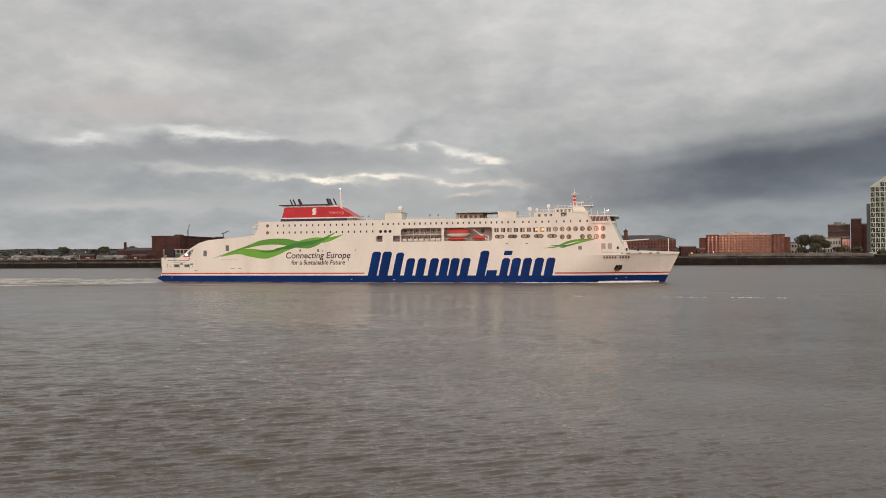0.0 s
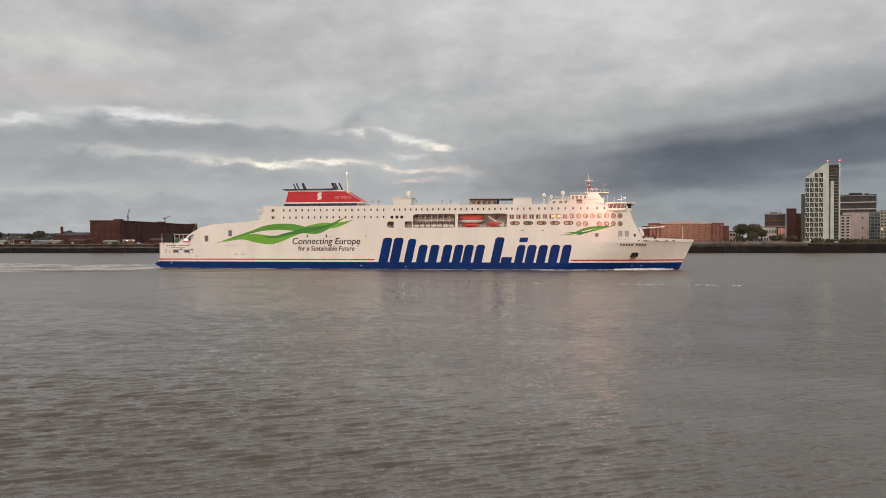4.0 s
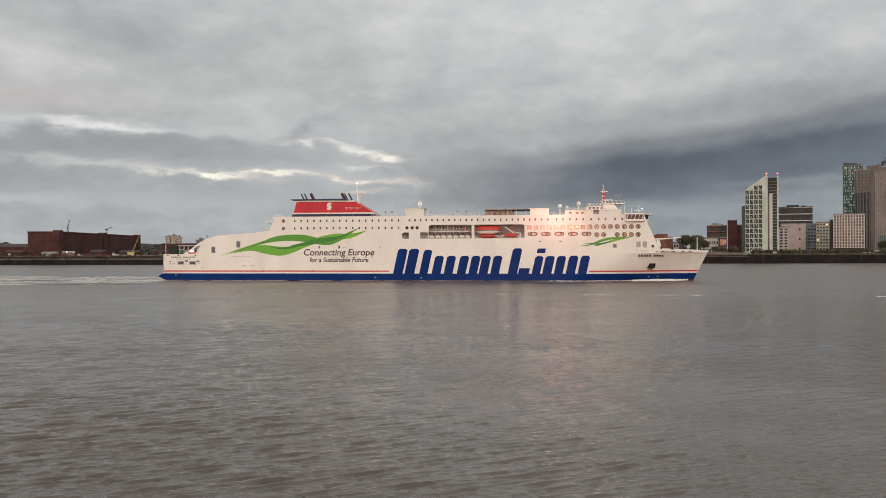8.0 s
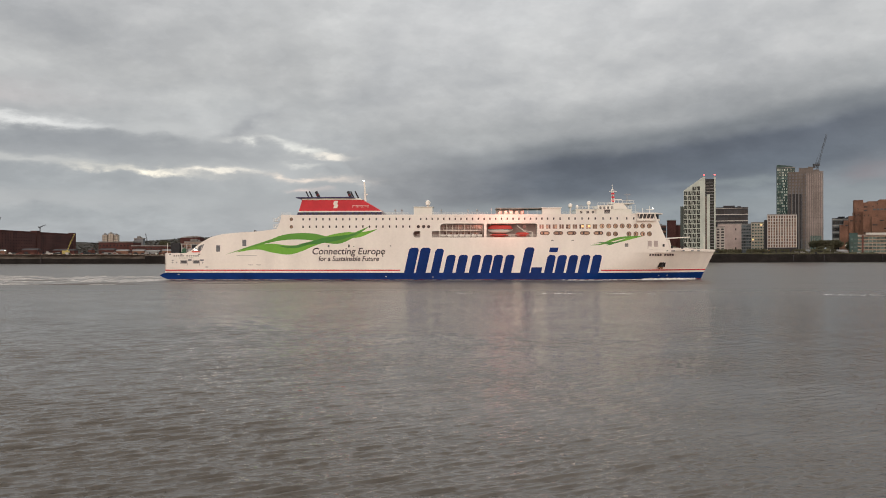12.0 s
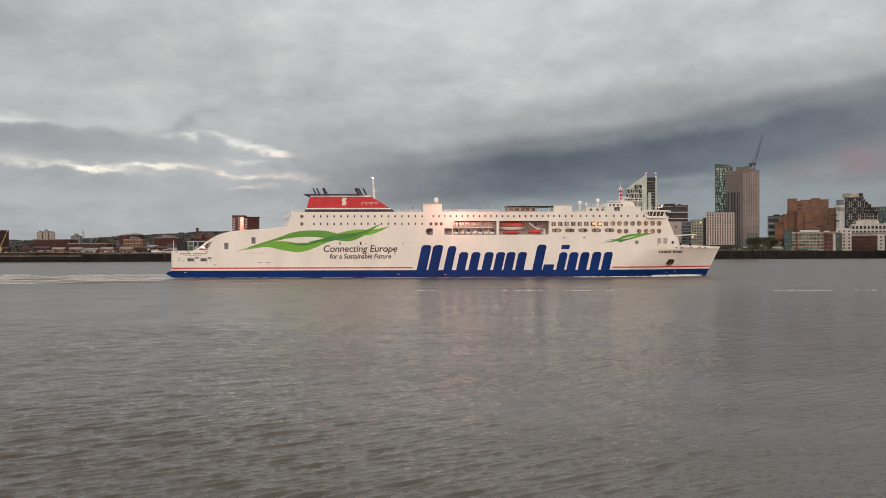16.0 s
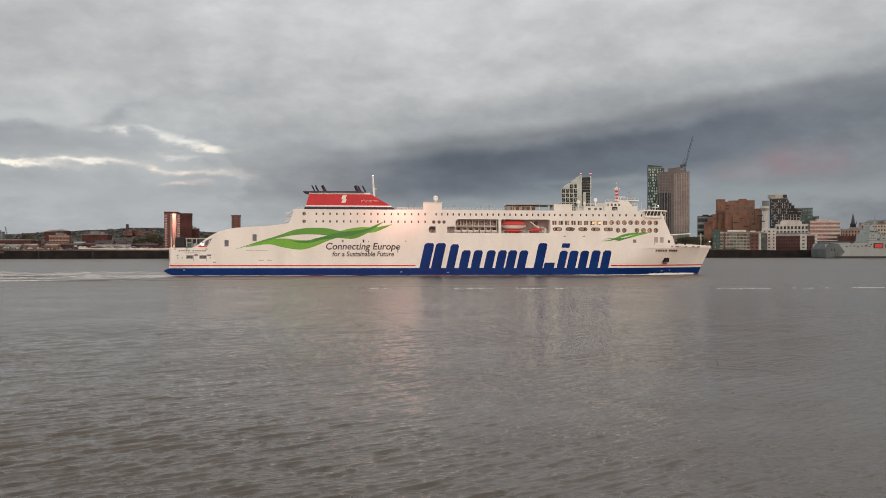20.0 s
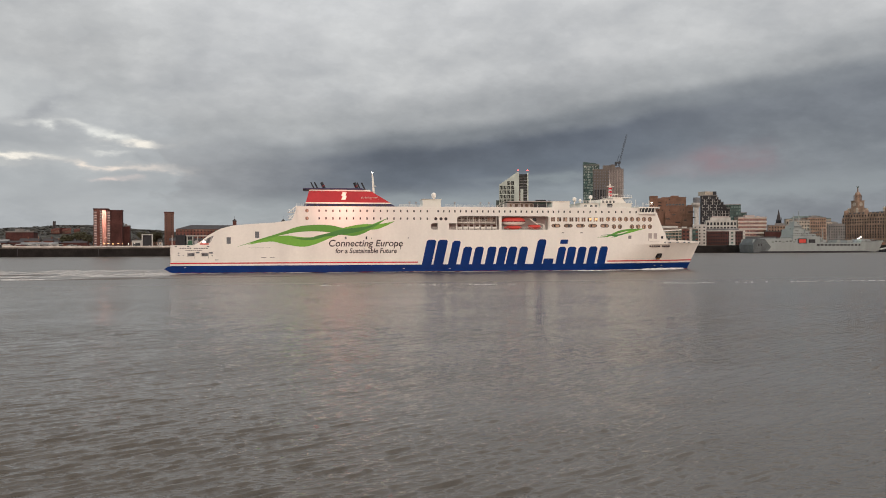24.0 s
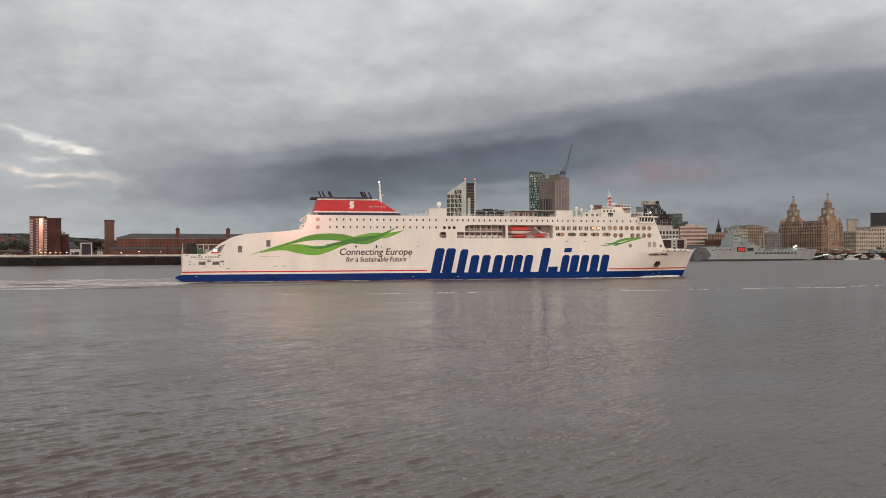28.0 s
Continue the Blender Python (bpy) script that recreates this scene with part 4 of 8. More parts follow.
for k in range(6):
    put("window", me, b, -0.5 + k * 4.4, 1, h - 14.5)
c = thing("beacon_tower", "white round observation tower with a wide head", "tower", bank(819.5, 700))
bm = bmesh.new()
tube(bm, (0, 0, 0), (0, 0, 85), 5.5, 4.6, 16)
part("shaft", bm, RENDER_WHITE, c)
bm = bmesh.new()
tube(bm, (0, 0, 76), (0, 0, 82), 5, 10.5, 20)
tube(bm, (0, 0, 82), (0, 0, 86), 10.5, 10.5, 20)
part("head", bm, RENDER_WHITE, c)
bm = bmesh.new()
tube(bm, (0, 0, 86), (0, 0, 97), 7, 7, 16)
part("top_room", bm, CLAD_GREY, c)
# chequered apartments stepping down
for x0, x1, back, top, wall in ((550, 570.5, 200, 75.8, CLAD_DARK), (570.7, 575.5, 202, 72.9, CLAD_DARK), (575.7, 580.5, 204, 70, CLAD_DARK), (580.7, 586, 206, 67, CLAD_DARK), (586.2, 592, 208, 63.5, CLAD_DARK), (592.2, 599, 210, 59, CLAD_DARK)):
    b, w, h = block("chequered_flats", "dark flats chequered with staggered white panels", x0, x1, back, 24, top, wall, 0, 0, plant=False, group="stepped chequered flats", ends=0)
    bays, floors = max(1, round(w / 4.8)), int(h / 4)
    cell = w / bays
    upright, ledge, slab_ = pane_mesh(0.5, 3.4, RENDER_WHITE, 0.5), pane_mesh(cell * 0.6, 0.4, RENDER_WHITE, 0.5), pane_mesh(cell * 0.7, 0.5, CLAD_GREY, 0.4)
    for f in range(floors):
        for k in range(bays):
            x, turn_ = -w / 2 + (k + 0.5) * cell, 1 if (f // 2 + k) % 2 else -1
            put("white_panel", upright, b, x + turn_ * cell * 0.3, 0, 2.6 + f * 3.9)
            put("white_ledge" if f % 2 else "balcony_slab", ledge if f % 2 else slab_, b, x + turn_ * cell * 0.02, 0, 1.0 + f * 3.9)
bm = bmesh.new()
box(bm, -6.5, 6, 2, 18, 0, 5.2)
single("roof_terrace_house", bm, STONE_PALE, "pale penthouse on top of the chequered flats", "penthouse", bank(562.6, 202, 76.6))
bm = bmesh.new()
box(bm, -3, 3, 2, 18, 0, 5.4)
single("roof_plant_house", bm, CLAD_DARK, "dark plant house on top of the chequered flats", "plant house", bank(571.4, 202, 76.6))
block("glass_stair_block", "tall blue-green glazed office block", 614, 634, 240, 16, 65.6, CLAD_TEAL, 12, 6, GLASS_GREEN, (0.75, 0.6), plant=False)
block("glass_stair_block", "low blue-green glazed office block", 634, 645, 240, 16, 54.0, CLAD_TEAL, 10, 3, GLASS_GREEN, (0.75, 0.6), plant=False)
b, w, h = block("white_arcade", "white block with large square openings", 513.5, 550, 120, 16, 38.5, RENDER_WHITE, 5, 9, GLASS, (0.62, 0.62), RENDER_WHITE, plant=False)
bm = bmesh.new()
box(bm, -w * 0.36, w * 0.3, 1.5, 14, h + 1, h + 4.5)
t = part("top_storey", bm, RENDER_WHITE, b)
bm = bmesh.new()
prism(bm, [(-w * 0.34, h + 4.5), (w * 0.28, h + 4.5), (w * 0.24, h + 6.2), (-w * 0.3, h + 6.2)], 2, 13)
part("vaulted_roof", bm, RENDER_PINK, b)
# waterfront row
b, w, h = block("teal_offices", "teal glass waterfront office with pale floor bands", 395.5, 452, 50, 20, 27.0, STONE_PALE, 5, 16, GLASS_GREEN, (0.9, 0.62), RENDER_WHITE, plant=True)
bands(b, w, h, 5, STONE_BUFF, 0.16)
for x0, x1, z, mat in ((-28.6, -21, 22.3, CLAD_TEAL), (11, 19.3, 18.5, BRICK_RED), (19.5, 22, 20.5, RENDER_WHITE), (22.2, 28.4, 18.5, CLAD_TEAL), (-17, -15.5, 19.5, BRICK_RED)):
    bm = bmesh.new()
    box(bm, x0, x1, -1.4, 17, 0, z)
    part("bay", bm, mat, b)
for f in range(4):
    for x, mat in ((13, GLASS), (17.2, GLASS), (24.2, GLASS_GREEN), (27, BRICK_RED), (-26.6, GLASS_GREEN), (-23.2, GLASS_GREEN)):
        put("window", pane_mesh(2.4, 1.9, mat), b, x, -1.4, 3 + f * 4.2)
bm = bmesh.new()
box(bm, -17, w / 2 - 2, -3, 19, h + 0.6, h + 1.1)
part("roof_canopy", bm, RENDER_WHITE, b)
block("white_stair_tower", "white riverside stair tower with dark slots", 452.6, 467, 49, 14, 31.2, RENDER_WHITE, 6, 3, GLASS, (0.3, 0.45), RENDER_WHITE, plant=False)
b, w, h = block("brick_offices", "red brick riverside offices with white bays", 468, 517, 52, 18, 24.4, BRICK_DARK, 4, 18, GLASS, (0.5, 0.5), RENDER_WHITE, plant=False)
for x, wd, z in ((10.5, 3.4, 1.5), (23.5, 1.3, 1.0), (-23.8, 0.8, 0.5)):
    bm = bmesh.new()
    box(bm, x - wd, x + wd, -1, 8, 0, h + z)
    bay = part("white_bay", bm, RENDER_WHITE, b)
    for f in range(4):
        put("window", pane_mesh(wd * 0.7, 1.7, GLASS_GREEN), bay, x, -1, 3 + f * 3.9)
bm = bmesh.new()
box(bm, -22, 18, 1.5, 16, h + 1, h + 3)
part("set_back_storey", bm, CLAD_GREY, b)
bm = bmesh.new()
box(bm, -23, 19, 0.8, 17, h + 3, h + 3.4)
part("set_back_roof", bm, SHED_PALE, b)
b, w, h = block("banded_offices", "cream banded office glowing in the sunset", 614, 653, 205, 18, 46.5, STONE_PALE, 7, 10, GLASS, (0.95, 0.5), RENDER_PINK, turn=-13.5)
# warmer, glossier panes only at the end where the sunset reflection shows
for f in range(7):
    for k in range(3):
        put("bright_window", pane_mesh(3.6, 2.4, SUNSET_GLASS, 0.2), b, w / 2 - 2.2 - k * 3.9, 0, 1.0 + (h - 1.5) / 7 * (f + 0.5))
bands(b, w, h, 7, RENDER_WHITE, 0.3)
block("brick_shed", "dark brick quay shed with a grey roof", 568, 598, 70, 16, 24.0, BRICK_DARK, 1, 8, GLASS, (0.4, 0.3), SLATE, plant=False)
block("brick_shed", "low red and grey riverside shed", 520, 566, 60, 16, 17.5, CLAD_GREY, 2, 12, GLASS, (0.6, 0.4), SLATE, plant=False)
# gothic clock spire far inland
c = thing("clock_spire", "dark gothic clock tower with a pointed spire", "church tower", bank(814, 400))
bm = bmesh.new()
box(bm, -3.1, 3.1, -3.1, 3.1, 0, 42)
part("tower", bm, STEEL_DARK, c)
bm = bmesh.new()
tube(bm, (0, 0, 42), (0, 0, 60), 3.6, 0.15, 8)
for x in (-3.4, 3.4):
    tube(bm, (x, -3.4, 42), (x, -3.4, 47), 0.7, 0.1, 6)
part("spire", bm, SLATE, c)
# stone blocks behind the warship
b, w, h = block("domed_station", "wide green-roofed stone hall", 804, 872, 350, 40, 50.0, STONE_PALE, 3, 14, GLASS, (0.4, 0.5), ROOF_GREEN, plant=False)
pitched_roof(b, w * 0.8, 40, h + 1, 5, ROOF_GREEN, 8)
for x0, x1, back, top, wall, floors, bays, turn in ((688, 712, 185, 42, STONE_PALE, 7, 7, None), (713, 738, 180, 46, STONE_BUFF, 8, 8, -8), (739, 762, 186, 40, STONE_PALE, 6, 7, BANK_TURN),
                                                    (701, 721, 120, 34.5, CONCRETE, 7, 7, None), (655, 688, 190, 35, STONE_BUFF, 6, 9, None), (640, 660, 130, 29, BRICK_RED, 4, 7, None)):
    b, w, h = block("stone_offices", "weathered stone city office with rows of windows", x0, x1, back, 20, top, wall, floors, bays, GLASS, (0.45, 0.55), CONCRETE, turn=turn, group="stone offices behind the pier")
    bm = bmesh.new()
    box(bm, -w / 2 - 0.5, w / 2 + 0.5, -0.5, 0.5, h - 4.4, h - 3.8)
    part("cornice", bm, wall, b)

# twin-towered granite landmark
b = thing("twin_towered_hall", "great buff granite hall with two clock towers", "building", bank(867, 175, GROUND))
W, D, H = 42.6, 86.0, 40.0
bm = bmesh.new()
box(bm, -W / 2, W / 2, 0, D, 0, H)
part("wall", bm, STONE_BUFF, b)
for z in (8, 30, 36, H):
    bm = bmesh.new()
    box(bm, -W / 2 - 0.7, W / 2 + 0.7, -0.7, D + 0.7, z - 0.4, z + 0.5)
    part("cornice", bm, STONE_BUFF, b)
for side, bays in ((0, 10), (-1, 18)):
    windows(b, W, 1, 7.5, 1, bays, GLASS, (0.5, 0.75), side, D)
    windows(b, W, 9, 29.5, 5, bays, GLASS, (0.42, 0.66), side, D)
    windows(b, W, 31, 40, 2, bays, GLASS, (0.42, 0.55), side, D)
    windows(b, W, 41, 46, 1, bays - 2, GLASS, (0.3, 0.6), side, D)
bm = bmesh.new()
box(bm, -0.6, 0.6, -0.9, 0.2, 8, 30)
me = mesh_of("pilaster", bm, STONE_BUFF)
for k in range(11):
    put("pilaster", me, b, -W / 2 + k * W / 10, 0, 0)
for k in range(19):
    put("pilaster", me, b, -W / 2, k * D / 18, 0, -90)
bm = bmesh.new()
box(bm, -W / 2 + 3, W / 2 - 3, 3, D - 3, H, H + 6.5)
part("attic", bm, STONE_BUFF, b)
bm = bmesh.new()
prism(bm, [(-W / 2 + 3, H + 6.5), (W / 2 - 3, H + 6.5), (W / 2 - 7, H + 9), (-W / 2 + 7, H + 9)], 5, D - 5)
part("roof", bm, SLATE, b)


def clock_tower(x, y, lift):
    """Stepped square tower with a clock, cupolas, a drum and a dome."""
    t0 = H - 6 + lift
    bm = bmesh.new()
    box(bm, x - 11, x + 11, y, y + 20, 0, t0 + 12)
    t = part("clock_tower", bm, STONE_BUFF, b)
    for wd, z0, z1 in ((8.2, t0 + 12, t0 + 19), (6.4, t0 + 19, t0 + 31)):
        bm = bmesh.new()
        box(bm, x - wd, x + wd, y + 10 - wd, y + 10 + wd, z0, z1)
        box(bm, x - wd - 0.6, x + wd + 0.6, y + 9.4 - wd, y + 10.6 + wd, z1 - 0.8, z1)
        part("tower_stage", bm, STONE_BUFF, t)
    bm = bmesh.new()
    for i in (-1, 1):
        for j in (-1, 1):
            cx, cy = x + i * 9.5, y + 10 + j * 8.5
            tube(bm, (cx, cy, t0 + 12), (cx, cy, t0 + 17), 1.9, 1.9, 10)
            dome(bm, (cx, cy, t0 + 17), 2.0, 1.2, 10, 4)
    part("corner_cupolas", bm, STONE_PALE, t)
    bm = bmesh.new()
    tube(bm, (x, y + 10 - 6.4, t0 + 25), (x, y + 10 - 7.0, t0 + 25), 3.0, 3.0, 24)
    part("clock_dial", bm, STONE_PALE, t, "round pale clock dial")
    bm = bmesh.new()
    tube(bm, (x - 6.4, y + 10, t0 + 25), (x - 7.0, y + 10, t0 + 25), 3.0, 3.0, 24)
    part("clock_dial", bm, STONE_PALE, t, "round pale clock dial")
    bm = bmesh.new()
    tube(bm, (x, y + 10, t0 + 31), (x, y + 10, t0 + 39), 4.0, 3.8, 12)
    for k in range(8):
        a = k * math.tau / 8
        tube(bm, (x + 5.2 * math.cos(a), y + 10 + 5.2 * math.sin(a), t0 + 31), (x + 5.2 * math.cos(a), y + 10 + 5.2 * math.sin(a), t0 + 38.5), 0.55, 0.55, 6)
    part("drum", bm, STONE_BUFF, t)
    bm = bmesh.new()
    tube(bm, (x, y + 10, t0 + 38.6), (x, y + 10, t0 + 39.4), 5.6, 5.6, 14)
    dome(bm, (x, y + 10, t0 + 39.4), 4.3, 1.25, 14, 6)
    tube(bm, (x, y + 10, t0 + 44), (x, y + 10, t0 + 50), 1.3, 0.7, 8)
    part("dome", bm, STONE_BUFF, t)
    bm = bmesh.new()
    prism(bm, [(x - 0.5, t0 + 50), (x + 0.5, t0 + 50), (x + 2.2, t0 + 53.5), (x, t0 + 52.4), (x - 2.2, t0 + 53.5)], y + 9.6, y + 10.4)
    part("roof_ornament", bm, ROOF_GREEN, t)
    for f in range(5):
        me = pane_mesh(1.3, 2.2, GLASS)
        for k in range(4):
            put("window", me, t, x - 6.6 + k * 4.4, y, 10 + f * 4.6 + lift)


clock_tower(0, -1.5, 3.0)
clock_tower(0, D - 19, 3.0)
for x, y in ((-W / 2 + 4, 4), (W / 2 - 4, 4), (-W / 2 + 4, D - 4), (-W / 2 + 4, D / 2)):
    bm = bmesh.new()
    tube(bm, (x, y, H - 2), (x, y, H + 9), 3.6, 3.4, 10)
    dome(bm, (x, y, H + 9), 3.6, 1.1, 12, 5)
    part("corner_turret", bm, STONE_BUFF, b)
for k in range(9):
    bm = bmesh.new()
    y = 8 + k * (D - 16) / 8
    box(bm, -W / 2 + 2.6, -W / 2 + 4, y - 1.4, y + 1.4, H, H + 8.4)
    part("dormer", bm, STONE_BUFF, b)

b, w, h = block("cornice_palace", "pale stone palace block with a heavy cornice", 934, 979, 195, 24, 41.0, STONE_PALE, 5, 12, GLASS, (0.36, 0.5), STONE_PALE, turn=BANK_TURN, plant=False, ends=-1)
bm = bmesh.new()
box(bm, -w / 2 - 1.6, w / 2 + 1.6, -1.6, 25.6, h - 1.5, h + 0.6)
part("cornice", bm, STONE_PALE, b)
block("cube_tower", "plain pale square tower far behind", 1117, 1135, 400, 20, 70.0, STONE_PALE, 0, 0, turn=-34, plant=False)
block("dark_tower", "dark slab office tower far behind", 1130, 1155, 350, 26, 80.0, CLAD_DARK, 14, 7, GLASS, (0.7, 0.5), CLAD_DARK, plant=False)
b, w, h = block("dark_podium", "dark low office below a tower", 1116, 1175, 325, 22, 47.0, CLAD_DARK, 7, 12, GLASS_GREY, (0.7, 0.5), CLAD_GREY)
block("stone_offices", "long pale stone waterfront office", 985, 1060, 205, 40, 48.0, STONE_PALE, 6, 16, GLASS, (0.4, 0.5), turn=-8, group="stone offices behind the pier")

# ---- low town along the bank ----
def house(name, label, wall, roof, w, d, h, rise):
    hs = thing(name, label, "house")
    bm = bmesh.new()
    box(bm, -w / 2, w / 2, 0, d, 0, h)
    part("wall", bm, wall, hs)
    pitched_roof(hs, w, d, h, rise, roof)
    bm = bmesh.new()
    box(bm, w * 0.28, w * 0.28 + 0.9, d * 0.4, d * 0.4 + 0.9, h, h + rise + 1.4)
    part("chimney", bm, wall, hs)
    for k in range(2):
        put("window", pane_mesh(w * 0.2, 1.3, GLASS), hs, (-0.24 + 0.48 * k) * w, 0, h * 0.7)
        put("window", pane_mesh(w * 0.2, 1.3, GLASS), hs, (-0.24 + 0.48 * k) * w, 0, h * 0.28)
    return hs


def shed(name, label, wall, roof, w, d, h):
    s = thing(name, label, "shed")
    bm = bmesh.new()
    box(bm, -w / 2, w / 2, 0, d, 0, h)
    part("wall", bm, wall, s)
    pitched_roof(s, w, d, h, h * 0.35, roof, over=0.2)
    put("door", pane_mesh(w * 0.22, h * 0.7, CLAD_DARK), s, -w * 0.2, 0, h * 0.36)
    return s


rng = random.Random(21)
kinds = [house("brick_house", "small red brick terraced house with a slate roof", BRICK_RED, SLATE, 7.5, 8, 6, 2.4),
         house("white_house", "small white terraced house with a slate roof", RENDER_WHITE, SLATE, 7, 8, 5.6, 2.4),
         house("brown_house", "brown brick house with a grey roof", BRICK_BROWN, SLATE, 8, 8, 6, 2.6)]
sheds = [shed("pale_shed", "pale sheet-metal dock shed", SHED_PALE, SHED_PALE, 13, 10, 3.4), shed("grey_shed", "grey sheet-metal dock shed", BRICK_DARK, SLATE, 19, 12, 4.2),
         shed("brick_store", "low brick store with a grey roof", BRICK_DARK, SLATE, 14, 10, 4.6), shed("brown_store", "low brown brick store", BRICK_BROWN, SHED_PALE, 11, 9, 3.8)]
placed = set()


def place(kind_list, x, back, turn):
    src = rng.choice(kind_list)
    m = bank(x, back, GROUND, BANK_TURN + turn)
    if src.name not in placed:
        placed.add(src.name)
        src.matrix_world = m
    else:
        copy_thing(src, m)


def row(kind_list, x0, x1, step, back, spread, turn=6):
    x = x0
    while x < x1:
        place(kind_list, x + rng.uniform(-1, 1), back + rng.uniform(0, spread), rng.uniform(-turn, turn))
        x += step * rng.uniform(0.9, 1.4)


row([sheds[0], sheds[0], sheds[2], sheds[3]], -760, -545, 12, 24, 50, 30)
row([sheds[0], kinds[1], sheds[2]], -790, -545, 14, 85, 60, 30)
row(sheds, -520, -380, 21, 18, 18, 14)
row(sheds, -350, -215, 13, 20, 16, 12)
row(kinds + sheds, -340, -195, 12, 90, 40, 20)
row(kinds, -240, -212, 8, 45, 6, 3)
row([sheds[0], sheds[1]], -212, -190, 20, 20, 12)
row([kinds[0]], -110, -50, 8.2, 22, 2, 1)
row([kinds[0], kinds[2]], -45, 20, 8.6, 24, 3, 1)
row(kinds, -420, -200, 12, 260, 160, 25)
row(kinds, -1100, -420, 16, 420, 300, 25)
row(kinds, -640, -100, 15, 620, 260, 25)
row([sheds[0], sheds[3]], 705, 850, 15, 30, 70, 10)
row(kinds, 40, 66, 8, 110, 30, 10)
row([sheds[0]], 345, 382, 15, 34, 4, 4)
row(kinds, -20, 240, 14, 330, 200, 25)

# distant ridge with woods
bm = bmesh.new()
NX, NY = 150, 9
grid = []
for j in range(NY):
    line = []
    for i in range(NX):
        x = -3000 + i * 36
        y = 1750 + j * 140 + SLOPE * x
        rise = (j / (NY - 1)) ** 0.8
        a = math.degrees(math.atan2(x, y))
        tall = 36 + 36 * math.exp(-((a + 14) / 7) ** 2) - 22 / (1 + math.exp(-(a - 2) / 5))
        z = GROUND - 1 + tall * rise * (0.9 + 0.16 * noise.noise((x / 260, y / 260, 0))) + 5 * noise.noise((x / 60, y / 60, 2)) * rise
        line.append(bm.verts.new((x, y, z)))
    grid.append(line)
for a, b_ in zip(grid, grid[1:]):
    for i in range(NX - 1):
        bm.faces.new((a[i], a[i + 1], b_[i + 1], b_[i]))
single("backdrop_ridge", bm, WOOD_HILL, "distant wooded ridge behind the town", "hill", kind="structure", soft=True)


def foliage(count, radius, size, seed, flat=0.75):
    """Many small leaf clumps in an uneven crown."""
    r = random.Random(seed)
    bm = bmesh.new()
    lobes = [Vector((r.uniform(-0.6, 0.6), r.uniform(-0.6, 0.6), r.uniform(-0.35, 0.55))) * radius for _ in range(11)]
    for _ in range(count):
        c_ = r.choice(lobes)
        v = Vector((r.gauss(0, 1), r.gauss(0, 1), r.gauss(0, 1))).normalized() * radius * 0.52 * r.uniform(0.55, 1.08)
        p = c_ + v
        p.z *= flat
        q = Euler((r.uniform(0, 6.3), r.uniform(0, 6.3), r.uniform(0, 6.3))).to_matrix()
        s = size * r.uniform(0.6, 1.3)
        vs = [bm.verts.new(p + q @ Vector(o) * s) for o in ((-0.5, -0.3, 0), (0.4, -0.45, 0.1), (0.55, 0.35, 0), (-0.3, 0.5, 0.15))]
        bm.faces.new(vs)
    return bm


def tree(seed, height, radius):
    t = thing("tree", "dull green broadleaf tree on the far bank", "tree", group="trees along the bank")
    bm = bmesh.new()
    tube(bm, (0, 0, 0), (0.2, 0, height * 0.5), 0.45, 0.28, 7)
    r = random.Random(seed)
    for k in range(6):
        a = k * math.tau / 6 + r.uniform(-0.4, 0.4)
        tube(bm, (0.15, 0, height * r.uniform(0.3, 0.5)), (radius * 0.55 * math.cos(a), radius * 0.55 * math.sin(a), height * r.uniform(0.6, 0.85)), 0.2, 0.05, 5)
    part("trunk", bm, BARK, t)
    bm = foliage(int(1000 * (radius / 5) ** 1.4), radius, 0.95, seed)
    bmesh.ops.translate(bm, verts=bm.verts, vec=(0, 0, height - radius * 1.05))
    part("crown", bm, LEAF, t)
    return t


stock = [tree(1, 14, 5.5), tree(2, 18, 6.5), tree(3, 10, 4.2), tree(4, 23, 8.5), tree(5, 6.0, 3.0)]
rng = random.Random(77)
spots = [(215 + k * 4.6 + rng.uniform(-2, 2), rng.uniform(24, 32), 4) for k in range(34) if k % 7 != 5]
for x, back, k in ((150, 46, 2), (156, 56, 3), (163, 44, 0), (166, 62, 3), (173, 54, 1), (160, 40, 2), (192, 70, 2), (186, 60, 2), (205, 60, 2), (240, 110, 0),
                   (374, 80, 1), (379, 95, 1), (384, 84, 1), (389, 100, 1), (394, 90, 1), (399, 104, 1), (404, 112, 1), (382, 120, 1), (393, 126, 1), (369, 72, 2), (377, 66, 2), (410, 120, 1), (440, 150, 1), (436, 140, 1), (444, 160, 0), (451, 150, 1), (459, 160, 1), (466, 150, 0),
                   (-215, 90, 0), (-205, 96, 1), (-196, 88, 0), (-150, 110, 1), (-143, 120, 0), (-138, 104, 1), (-112, 130, 0), (-104, 125, 1), (-330, 150, 0), (-345, 170, 1),
                   (-560, 120, 1), (-575, 140, 0), (-600, 130, 1), (-625, 150, 0), (-655, 140, 1), (-690, 150, 0), (905, 120, 2), (935, 130, 2)):
    spots.append((x, back, k))
used = set()
for i, (x, back, k) in enumerate(spots):
    m = bank(x, back, GROUND, (i * 67) % 360)
    if k not in used:
        used.add(k)
        stock[k].matrix_world = m
    else:
        copy_thing(stock[k], m)
